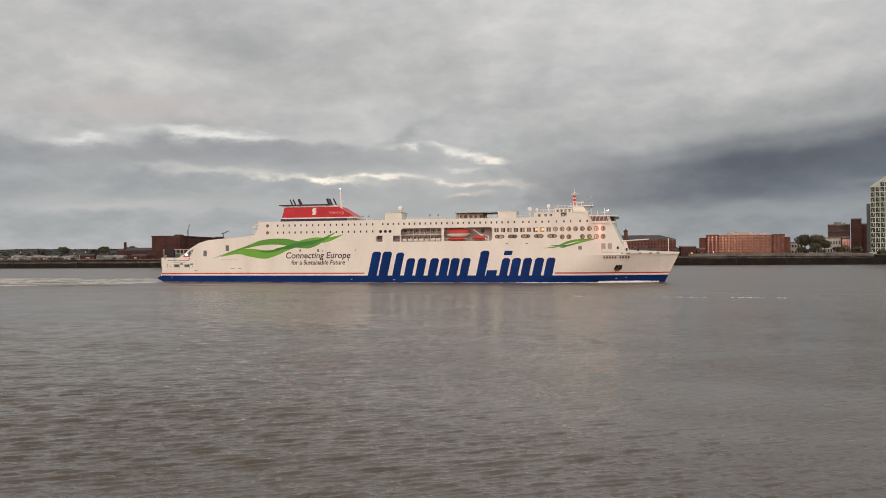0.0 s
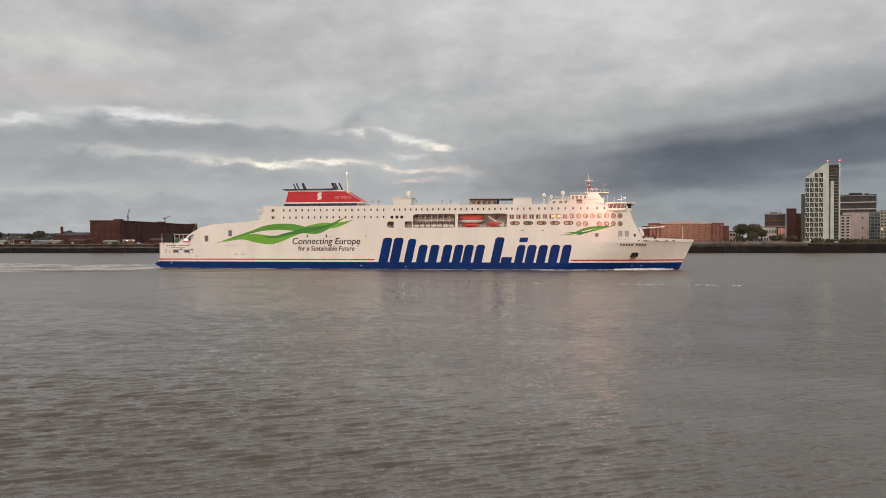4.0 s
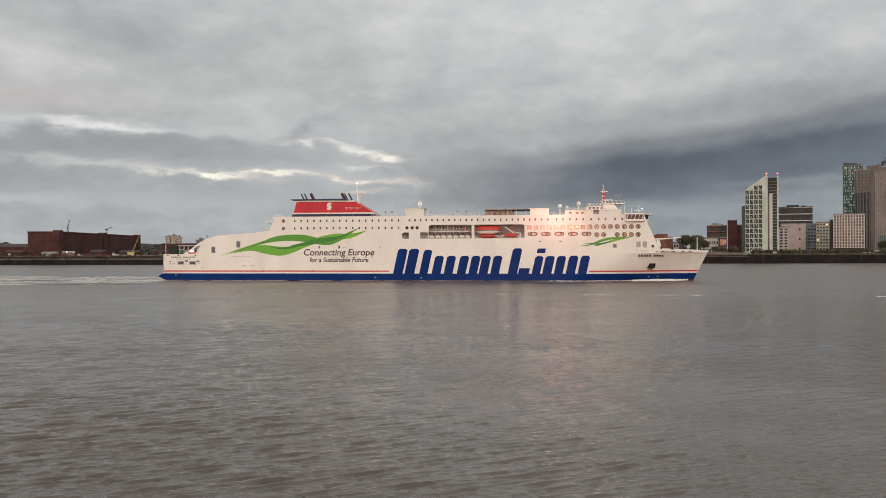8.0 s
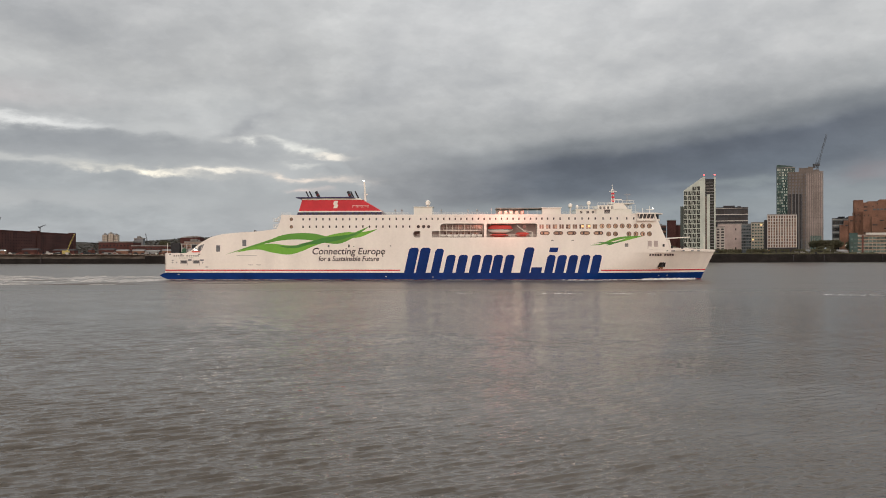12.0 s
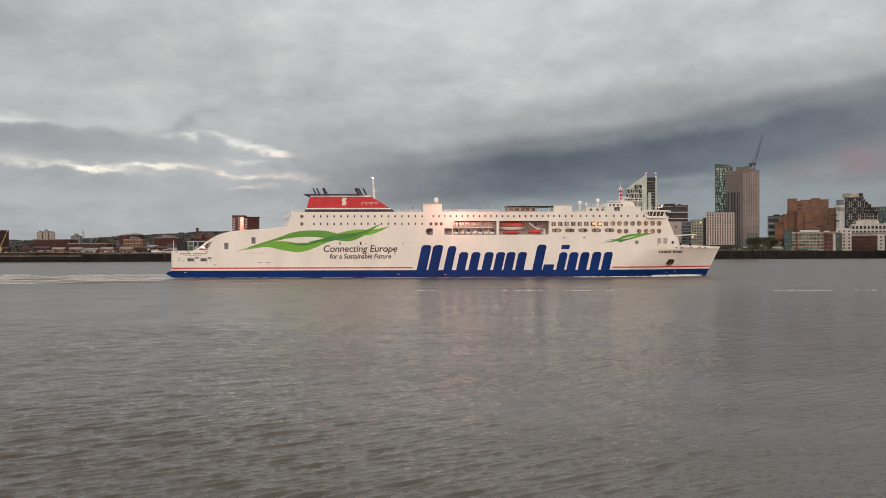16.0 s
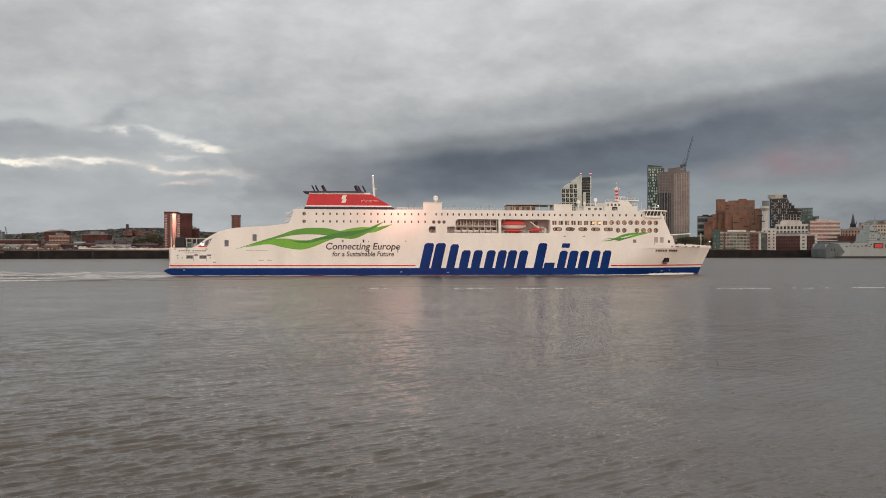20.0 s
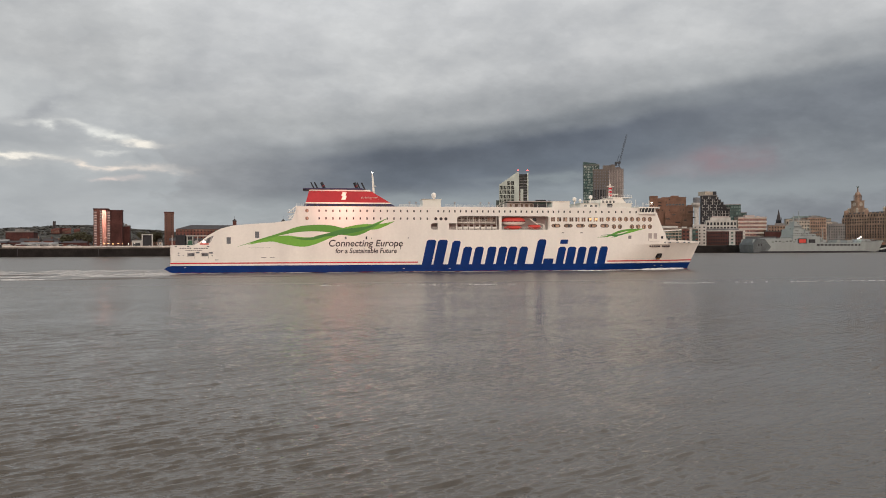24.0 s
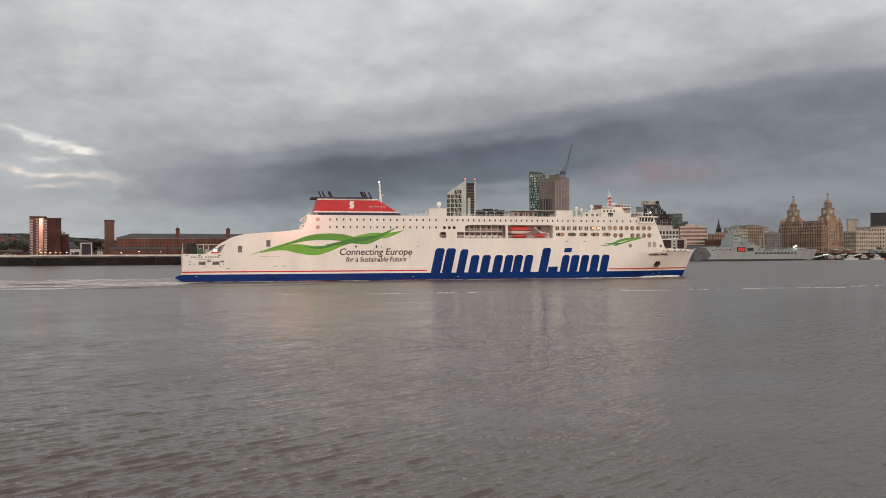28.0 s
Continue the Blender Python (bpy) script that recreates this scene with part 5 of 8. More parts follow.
# far woods in one piece
bm = bmesh.new()
rng = random.Random(31)
for _ in range(19000):
    x = rng.uniform(-2500, 500)
    y = rng.uniform(1500, 2850) + SLOPE * x
    j = max(0.0, min(1.0, (y - 1750 - SLOPE * x) / 1120))
    a = math.degrees(math.atan2(x, y))
    tall = 36 + 36 * math.exp(-((a + 14) / 7) ** 2) - 22 / (1 + math.exp(-(a - 2) / 5))
    z = GROUND - 1 + tall * j ** 0.8 * (0.9 + 0.16 * noise.noise((x / 260, y / 260, 0))) + 5 * noise.noise((x / 60, y / 60, 2)) * j
    s = rng.uniform(2.0, 4.6)
    vs = [bm.verts.new((x + rng.uniform(-1.6, 1.6) * s, y + rng.uniform(-1.6, 1.6) * s, z + dz * s * rng.uniform(0.5, 0.8))) for dz in (-0.3, -0.2, 0.5, 0.8, 1.0)]
    bm.faces.new((vs[0], vs[1], vs[2])), bm.faces.new((vs[1], vs[3], vs[2])), bm.faces.new((vs[0], vs[2], vs[4]))
single("far_woods", bm, WOOD_HILL, "dark tree tops of the distant woods", "woods", kind="stuff")
# ---- the ferry ----
# lengths s run from the stern (0) to the stem (214.5); the side towards the camera is at y = -13.9; z from the waterline
HALF = 13.9
ferry = thing("ferry", "large white passenger ferry with blue waterline and red funnel", "ship")


def sx(s):
    return s - 107.25


def stem(z):
    return 208.9 + 0.5 * max(z, -2)


def half_beam(s, z):
    """Half the breadth at a length and height: parallel sides, then a flared bow."""
    zz = max(0.0, min(12.0, z))
    start = 160 + 1.85 * zz
    if s <= start:
        b = HALF
    else:
        u = min(1.0, (s - start) / (stem(z) - start))
        b = HALF * max(0.0, 1 - u ** (1.5 + zz * 0.08)) + 0.1 * u
    if s < 8 and z < 3:
        b -= (8 - s) * 0.12
    return b


def loft(zs, s0, s_end, steps=60):
    """Side plating between heights zs(i) along the length; s_end(z) is where it stops."""
    bm = bmesh.new()
    for sgn in (-1, 1):
        lines = []
        for k in range(steps + 1):
            u = k / steps
            u = 1 - (1 - u) ** 1.5
            line = []
            for z in zs:
                s = s0 + (s_end(z) - s0) * u
                line.append(bm.verts.new((sx(s), sgn * half_beam(s, z), z)))
            lines.append(line)
        for a, b_ in zip(lines, lines[1:]):
            for i in range(len(zs) - 1):
                f = (a[i], b_[i], b_[i + 1], a[i + 1])
                bm.faces.new(f if sgn < 0 else f[::-1])
    return bm


BLUE_TOP = 2.85
part("lower_hull", loft((-3, -0.4, 0.0, 0.8, 1.6, BLUE_TOP), 6.0, stem), SHIP_BLUE, ferry, "dark blue lower hull", True)
bm = bmesh.new()
prism(bm, [(sx(-0.1), 1.7), (sx(2.2), 0.5), (sx(6.5), -0.6), (sx(9), -0.6), (sx(9), 2.6), (sx(2.6), 2.86), (sx(1.2), 2.5)], -13.3, 13.3)
part("stern_sponson", bm, SHIP_BLUE, ferry)
part("waterline_band", loft((-0.5, 0.35), 4.0, lambda z: stem(z) + 0.03), BOOT_RED, ferry, "thin dark red waterline band")
# white sides up to the main break
MAIN = 10.4
part("hull_side", loft((BLUE_TOP, 4, 5.5, 7, 8.5, MAIN), 2.2, stem), SHIP_WHITE, ferry, "white hull side", True)
bm = bmesh.new()
box(bm, sx(2.2), sx(2.7), -HALF, HALF, 2.8, MAIN)
part("transom", bm, SHIP_WHITE, ferry)


def upper_edge(s):
    """The sweep of the stern screen up to the deckhouse."""
    pts = ((10.5, 10.45), (12.6, 11.5), (15.8, 14.1), (20.1, 16.5), (24.4, 17.6), (30.8, 18.2), (39.3, 18.7), (45.5, 19.6), (46.6, 21.5), (47.4, 24.5))
    for (a, za), (b_, zb) in zip(pts, pts[1:]):
        if s <= b_:
            return za + (zb - za) * (s - a) / (b_ - a)
    return 24.5


for sgn in (-1, 1):
    bm = bmesh.new()
    prev = None
    for k in range(38):
        s = 10.5 + k
        y0, y1 = sgn * HALF, sgn * (HALF - 0.35)
        now = [bm.verts.new((sx(s), y, z)) for y, z in ((y0, MAIN), (y0, upper_edge(s)), (y1, upper_edge(s)), (y1, MAIN))]
        if prev:
            for i in range(3):
                f = (prev[i], now[i], now[i + 1], prev[i + 1])
                bm.faces.new(f if sgn < 0 else f[::-1])
        prev = now
    part("stern_screen", bm, SHIP_WHITE, ferry, "white sweeping stern side screen")
bm = bmesh.new()
box(bm, sx(18), sx(47.6), -13.4, 13.4, 15.4, 15.8)
part("stern_weather_deck", bm, DECK_GREEN, ferry)
bm = bmesh.new()
box(bm, sx(2.4), sx(48), -13.4, 13.4, 10.0, 10.38)
part("mooring_deck", bm, DECK_GREY, ferry)
bm = bmesh.new()
box(bm, sx(20), sx(20.5), -13.4, 13.4, 10.4, 15.5)
part("stern_bulkhead", bm, SHIP_WHITE, ferry)


# side of the deckhouse with real openings
def plate(s0, s1, z0, z1, holes, y, thick):
    bm = bmesh.new()
    ss = sorted({s0, s1, *(h[0] for h in holes), *(h[1] for h in holes)})
    zz = sorted({z0, z1, *(h[2] for h in holes), *(h[3] for h in holes)})
    for a, b_ in zip(ss, ss[1:]):
        for c, d in zip(zz, zz[1:]):
            m, n = (a + b_) / 2, (c + d) / 2
            if any(h[0] < m < h[1] and h[2] < n < h[3] for h in holes):
                continue
            bm.faces.new([bm.verts.new((sx(s), y, z)) for s, z in ((a, c), (b_, c), (b_, d), (a, d))])
    inner = y + thick if y < 0 else y - thick
    for a, b_, c, d in holes:
        ring = ((a, c), (b_, c), (b_, d), (a, d))
        for k in range(4):
            p, q = ring[k], ring[(k + 1) % 4]
            bm.faces.new([bm.verts.new((sx(s), yy, z)) for (s, z), yy in ((q, y), (p, y), (p, inner), (q, inner))])
    bmesh.ops.remove_doubles(bm, verts=bm.verts, dist=0.001)
    return bm


SQUARES = [146.4 + 2.49 * k for k in range(9)]
OVALS = [147.6 + 5.0 * k for k in range(5)]
recess = [(98.0, 100.6, 16.2, 18.6), (105.0, 107.9, 16.2, 18.6), (108.2, 124.7, 16.2, 21.4), (125.7, 145.0, 16.2, 21.4)]
holes = recess + [(s - 0.85, s + 0.85, 19.4, 21.0) for s in SQUARES] + [(s - 2.0, s + 2.0, 17.0, 18.5) for s in OVALS]
TOP = 24.6
FRONT = 169.5
for y in (-HALF, HALF):
    part("deckhouse_side", plate(47.4, FRONT, MAIN, TOP, holes if y < 0 else recess, y, 0.35), SHIP_WHITE, ferry, "white deckhouse side with window openings")


def nose(z):
    return 194.3 - (z - 12.0) * 0.44


zs = (MAIN, 12, 15, 18, 21, TOP)
for sgn in (-1, 1):
    bm = bmesh.new()
    lines = []
    for k in range(25):
        u = k / 24
        lines.append([bm.verts.new((sx(FRONT + (nose(z) - FRONT) * u), sgn * half_beam(FRONT + (nose(z) - FRONT) * u, 12), z)) for z in zs])
    for a, b_ in zip(lines, lines[1:]):
        for i in range(len(zs) - 1):
            f = (a[i], b_[i], b_[i + 1], a[i + 1])
            bm.faces.new(f if sgn < 0 else f[::-1])
    part("deckhouse_bow_side", bm, SHIP_WHITE, ferry, "", True)
bm = bmesh.new()
lines = [[bm.verts.new((sx(nose(z)) + 1.2 * (1 - v * v), v * half_beam(nose(z), 12), z)) for z in zs] for v in (-1, -0.7, -0.35, 0, 0.35, 0.7, 1)]
for a, b_ in zip(lines, lines[1:]):
    for i in range(len(zs) - 1):
        bm.faces.new((a[i], b_[i], b_[i + 1], a[i + 1]))
part("deckhouse_front", bm, SHIP_WHITE, ferry, "white sloping deckhouse front")
bm = bmesh.new()
deck_plan = [(sx(47.2), -13.85), (sx(178), -13.85), (sx(188.9), -half_beam(188.5, 12) - 0.05), (sx(188.9), half_beam(188.5, 12) + 0.05), (sx(178), 13.85), (sx(47.2), 13.85)]
slab(bm, deck_plan, TOP - 0.25, TOP + 0.02)
part("top_deck", bm, DECK_GREEN, ferry)
bm = bmesh.new()
slab(bm, [(sx(47.2), -13.95), (sx(178), -13.95), (sx(188.9), -half_beam(188.5, 12) - 0.1), (sx(188.9), -half_beam(188.5, 12) + 0.3), (sx(178), -13.6), (sx(47.2), -13.6)], TOP - 0.5, TOP + 0.28)
part("deck_edge", bm, SHIP_WHITE, ferry)
bm = bmesh.new()
box(bm, sx(47.2), sx(47.7), -13.8, 13.8, 15.6, TOP)
part("deckhouse_aft_wall", bm, SHIP_WHITE, ferry)
# foredeck and bulwark
bm = bmesh.new()
lines = []
for k in range(25):
    s = 190 + (stem(10.6) - 190.2) * k / 24
    hb = half_beam(s, 10.5)
    lines.append([bm.verts.new((sx(s), y, 10.3)) for y in (-hb, hb)])
for a, b_ in zip(lines, lines[1:]):
    bm.faces.new((a[0], b_[0], b_[1], a[1]))
part("foredeck", bm, DECK_GREEN, ferry)
bm = bmesh.new()
for sgn in (-1, 1):
    prev = None
    for k in range(31):
        u = k / 30
        s = 186 + (214.6 - 186) * u
        top = 12.7 - 1.2 * u
        low = 11.5 - 1.0 * u
        row_ = [bm.verts.new((sx(min(s, stem(z) + (1.0 if z > 11 else 0))), sgn * max(0.05, half_beam(min(s, stem(zb)), zb) + d), z))
                for z, zb, d in ((MAIN, MAIN, 0), (low, low, 0), (low + 0.05, low, 0.32), (top, low, 0.36), (top, low, -0.1), (MAIN, MAIN, -0.4))]
        if prev:
            for i in range(5):
                f = (prev[i], row_[i], row_[i + 1], prev[i + 1])
                bm.faces.new(f if sgn < 0 else f[::-1])
        prev = row_
part("bulwark", bm, SHIP_WHITE, ferry, "white bow bulwark")


def on_side(s, z, out=0.04):
    """The place on the near side at a length and height."""
    if z > 12 or s < 165:
        return -half_beam(s, 12 if z > 12 else z) - out
    return -half_beam(s, z) - out


# stripes
def stripe(z0, z1, s0, s1, name, mat, out):
    bm = bmesh.new()
    n = 40
    prev = None
    for k in range(n + 1):
        s = s0 + (s1 - s0) * k / n
        hb = [half_beam(min(s, stem(z) - 0.02), z) + out for z in (z0, z1)]
        now = [bm.verts.new((sx(min(s, stem(z))), -h_, z)) for h_, z in zip(hb, (z0, z1))]
        if prev:
            bm.faces.new((prev[0], now[0], now[1], prev[1]))
        prev = now
    part(name, bm, mat, ferry)


stripe(3.55, 4.0, 2.3, 93.0, "red_stripe", SHIP_RED, 0.04)
stripe(3.55, 4.0, 168.6, 211, "red_stripe", SHIP_RED, 0.04)

# green ribbons on the side
def spline(pts, n=8):
    out = []
    for i in range(len(pts) - 1):
        p0, p1, p2, p3 = (pts[max(0, min(len(pts) - 1, i + d))] for d in (-1, 0, 1, 2))
        for k in range(n):
            t = k / n
            out.append(tuple(0.5 * (2 * b_ + (c - a) * t + (2 * a - 5 * b_ + 4 * c - d) * t * t + (3 * b_ - a - 3 * c + d) * t ** 3) for a, b_, c, d in zip(p0, p1, p2, p3)))
    return out + [pts[-1]]


def ribbon(pts, mat, out):
    bm = bmesh.new()
    prev = None
    for s, z, r in spline(pts):
        r = max(r, 0.02)
        now = [bm.verts.new((sx(s), on_side(s, 13, out), z - r)), bm.verts.new((sx(s), on_side(s, 13, out), z + r))]
        if prev:
            bm.faces.new((prev[0], now[0], now[1], prev[1]))
        prev = now
    part("green_ribbon", bm, mat, ferry, "painted green wave ribbon")


ribbon([(30, 10.7, 0.1), (38, 12.5, 0.8), (44, 12.2, 1.7), (50, 11.5, 1.75), (55, 12.2, 1.3), (60, 14.0, 1.0), (66, 16.0, 1.1), (72, 17.1, 1.1), (77, 17.2, 0.95), (81, 18.2, 0.5), (84.2, 19.4, 0.05)], GREEN_LIGHT, 0.03)
ribbon([(26, 9.8, 0.03), (34, 12.3, 0.25), (42, 14.6, 0.5), (48, 16.2, 1.0), (54, 16.7, 1.2), (60, 16.4, 1.35), (65, 15.4, 1.3), (70, 15.2, 1.25), (75, 17.0, 0.9), (79, 19.2, 0.35), (81.2, 20.4, 0.05)], GREEN_MID, 0.05)
ribbon([(54, 13.6, 0.05), (59, 14.2, 0.6), (64, 15.2, 1.0), (70, 16.1, 0.8), (75, 17.3, 0.35), (79, 19.0, 0.1)], GREEN_DARK, 0.07)
ribbon([(46, 13.2, 0.05), (50, 12.6, 0.3), (54, 12.9, 0.5), (58, 13.9, 0.3)], GREEN_DARK, 0.07)
ribbon([(164.6, 13.2, 0.05), (168, 13.45, 0.22), (170.5, 14.2, 0.36), (173.5, 15.3, 0.5), (177.5, 16.1, 0.36), (184.2, 16.6, 0.04)], GREEN_MID, 0.04)
ribbon([(173, 14.2, 0.05), (175.4, 14.6, 0.3), (178.5, 15.5, 0.42), (183.8, 16.5, 0.05)], GREEN_LIGHT, 0.055)
ribbon([(166, 13.9, 0.03), (168.6, 14.15, 0.16), (171, 13.95, 0.32), (174, 14.2, 0.3), (177, 15.0, 0.08)], GREEN_DARK, 0.07)
ribbon([(170.2, 13.2, 0.03), (172, 13.5, 0.22), (174, 14.1, 0.08)], GREEN_DARK, 0.075)

# the company name: slanted plain blue bars of the letters' size
def blue_bar(s0, wide, z0, z1, cut=0.7):
    lean = 0.22
    bm = bmesh.new()

    def pt(u, z):
        return sx(s0 + u + lean * (z - 2.6)), z
    prism(bm, [pt(0, z0), pt(wide, z0), pt(wide, z1 - cut), pt(wide - cut, z1), pt(cut, z1), pt(0, z1 - cut)], -HALF - 0.06, -HALF + 0.05)
    part("blue_bar", bm, SHIP_BLUE, ferry, "large slanted blue bar of painted lettering")


for s0, wide, z1 in ((94.4, 3.7, 12.3), (98.8, 3.8, 12.3), (104.5, 3.2, 11.9), (109.3, 3.4, 9.6), (113.9, 3.4, 9.6), (118.9, 3.4, 9.6), (123.3, 3.3, 9.6),
                     (127.2, 3.4, 9.6), (131.6, 3.3, 9.6), (138.2, 3.5, 12.4), (147.2, 3.1, 9.5), (151.1, 3.4, 9.5), (155.4, 3.3, 9.5), (159.8, 3.4, 9.6), (164.2, 3.3, 9.6)):
    blue_bar(s0, wide, 2.5, z1)
blue_bar(142.1, 4.0, 2.5, 4.9, 0.1)
blue_bar(147.4, 3.1, 10.6, 12.3, 0.1)


# lettering of the slogan
def lettering(text, s0, s1, z, high):
    cu = bpy.data.curves.new("slogan", "FONT")
    cu.body, cu.size, cu.shear, cu.offset = text, high * 1.42, 0.16, 0.05
    ob = bpy.data.objects.new("slogan_curve", cu)
    scene.collection.objects.link(ob)
    bpy.context.view_layer.update()
    me = bpy.data.meshes.new_from_object(ob.evaluated_get(bpy.context.evaluated_depsgraph_get()))
    bpy.data.objects.remove(ob)
    wide = max(v.co.x for v in me.vertices)
    for v in me.vertices:
        v.co = Vector((sx(s0 + v.co.x / wide * (s1 - s0)), -HALF - 0.05, z + v.co.y))
    me.materials.clear()
    me.materials.append(LETTER_GREY)
    ob = new("slogan", me)
    ob.parent = ferry
    tagged(ob, "dark grey slanted painted slogan")


lettering("Connecting Europe", 59.1, 87.2, 9.85, 2.45)
lettering("for a Sustainable Future", 61.7, 84.9, 7.3, 1.8)
bm = bmesh.new()
for k, (s, wd) in enumerate(((186.6, 0.6), (187.6, 0.7), (188.6, 0.7), (189.6, 0.7), (190.6, 0.7), (192.4, 0.7), (193.4, 0.7), (194.4, 0.7), (195.4, 0.7))):
    box(bm, sx(s), sx(s) + wd * 0.85, on_side(s, 10.0, 0.12), on_side(s, 10.0, -0.25), 9.2, 9.9)
part("bow_name_bars", bm, LETTER_GREY, ferry, "row of small dark name bars")
bm = bmesh.new()
for k in range(11):
    s = 5.6 + k * 0.86 + (0.7 if k > 4 else 0)
    box(bm, sx(s), sx(s) + 0.52, -HALF - 0.05, -HALF + 0.1, 9.05, 9.45)
part("stern_name_bars", bm, LETTER_GREY, ferry, "row of small dark name bars")
bm = bmesh.new()
for k in range(9):
    s = 7.6 + k * 0.66
    box(bm, sx(s), sx(s) + 0.42, -HALF - 0.05, -HALF + 0.1, 8.35, 8.6)
part("stern_port_bars", bm, CONCRETE, ferry, "row of small grey bars")

# ---- ferry windows ----
def disc(r, proud=0.05, n=16):
    bm = bmesh.new()
    tube(bm, (0, 0.06, 0), (0, -proud, 0), r, r, n)
    return bm


ROUND_FRAME, ROUND_PANE = mesh_of("porthole_frame", disc(0.92, 0.06), FRAME_BROWN), mesh_of("pane", disc(0.72, 0.09), GLASS_CURTAIN)
ROUND_DARK = mesh_of("pane", disc(0.76, 0.09), GLASS)
CURTAIN_GAP = pane_mesh(0.3, 0.9, GLASS, 0.1)
SMALL_PANE = pane_mesh(0.52, 0.86, GLASS, 0.05)


def porthole(s, z, dark=False, size=1.0):
    f = put("porthole", ROUND_FRAME, ferry, sx(s), on_side(s, max(z, 12.5), 0.0), z)
    f.scale = (size, 1, size)
    f.rotation_euler = (0, 0, math.atan2(half_beam(s, 12.5) - half_beam(s + 1, 12.5), 1.0))
    put("pane", ROUND_DARK if dark else ROUND_PANE, f)
    if not dark:
        put("curtain_gap", CURTAIN_GAP, f, 0.22 if int(s * 2) % 3 else -0.25, 0, -0.05)


for z in (23.2, 20.35):
    porthole(51.3, z, False, 0.72)
row1 = [55.8 + 2.55 * k for k in range(17)] + [100.8 + 2.18 * k for k in range(20)]
row1 += [144.4, 146.5, 148.6, 150.9, 153.3, 156.6, 158.9, 161.5, 163.9, 166.4, 169.3, 172.1, 174.6, 178.1, 180.7]
row2 = row1[:17]
for z, line in ((23.2, row1), (20.35, row2)):
    for s in line:
        put("window", SMALL_PANE, ferry, sx(s), on_side(s, 13, 0.0), z)
for s in (99.9, 101.9, 103.8):
    porthole(s, 20.3, True, 0.68)
for s in (168.9, 171.4, 173.9, 176.4, 178.9, 181.5, 184.0, 186.5):
    porthole(s, 20.35)
for s in (171.4, 173.9, 178.9, 181.5, 184.0, 186.5):
    porthole(s, 17.4)
big = pane_mesh(1.6, 1.6, GLASS_BROWN, 0.05)
blind = pane_mesh(0.6, 1.2, GLASS_CURTAIN, 0.02)
bigl = pane_mesh(0.9, 0.8, LAMP_WARM, 0.02)
for k, s in enumerate(SQUARES):
    w_ = put("window", big, ferry, sx(s), -HALF + 0.3, 20.2)
    bm = bmesh.new()
    box(bm, -0.06, 0.06, -0.1, 0.1, -0.8, 0.8)
    part("mullion", bm, SHIP_WHITE, w_)
    if k % 3:
        put("curtain", blind, w_, -0.42 if k % 2 else 0.42, -0.06, 0)
    if k in (6, 7):
        put("saloon_lamp", bigl, w_, 0.3, -0.06, 0.1)
oval = pane_mesh(3.7, 1.4, FRAME_BROWN, 0.05)
STADIUM = bmesh.new()
prism(STADIUM, [(sgn * 0.95 + 0.46 * math.cos(a), 0.46 * math.sin(a)) for sgn, a0 in ((1, -math.pi / 2), (-1, math.pi / 2)) for a in [a0 + k * math.pi / 8 for k in range(9)]], -0.1, 0.05)
STADIUM = mesh_of("curtain", STADIUM, GLASS_CURTAIN)
dark_end = pane_mesh(0.7, 0.8, GLASS, 0.13)
for k, s in enumerate(OVALS):
    w_ = put("window", oval, ferry, sx(s), -HALF + 0.3, 17.75)
    put("curtain", STADIUM, w_)
    put("curtain_gap", dark_end, w_, (-0.5, 0.3, 0.7)[k % 3], 0, 0)
    for dx_ in (-1, 1):
        bm = bmesh.new()
        for dz_ in (-1, 1):
            arc = [(dx_ * (1.24 + 0.6 * math.cos(a)), dz_ * 0.6 * math.sin(a)) for a in [k2 * math.pi / 12 for k2 in range(7)]]
            ring = [(dx_ * 2.05, 0.0), *arc, (dx_ * 1.24, dz_ * 0.75), (dx_ * 2.05, dz_ * 0.75)]
            prism(bm, ring if dx_ * dz_ < 0 else ring[::-1], -0.25, 0.0)
        part("corner_plate", bm, SHIP_WHITE, w_)
# louvred doors, hatches and side ports
LOUVRE = bmesh.new()
box(LOUVRE, -0.75, 0.75, -0.04, 0.1, -1.2, 1.2)
for k in range(8):
    box(LOUVRE, -0.65, 0.65, -0.09, 0, -1.05 + k * 0.28, -0.92 + k * 0.28)
LOUVRE = mesh_of("louvre", LOUVRE, CLAD_GREY)
for s, z in ((22.9, 12.1), (33.1, 14.2)):
    put("louvre", LOUVRE, ferry, sx(s), -HALF, z)
for s in (186.6, 188.9):
    bm = bmesh.new()
    box(bm, -0.75, 0.75, -0.05, 0.3, -1.5, 1.5)
    h_ = part("bow_hatch", bm, RENDER_PINK, ferry)
    h_.location = (sx(s), on_side(s, 12.5, 0.02), 13.3)
    h_.rotation_euler = (0, 0, math.atan2(half_beam(s, 12.5) - half_beam(s + 1, 12.5), 1.0))
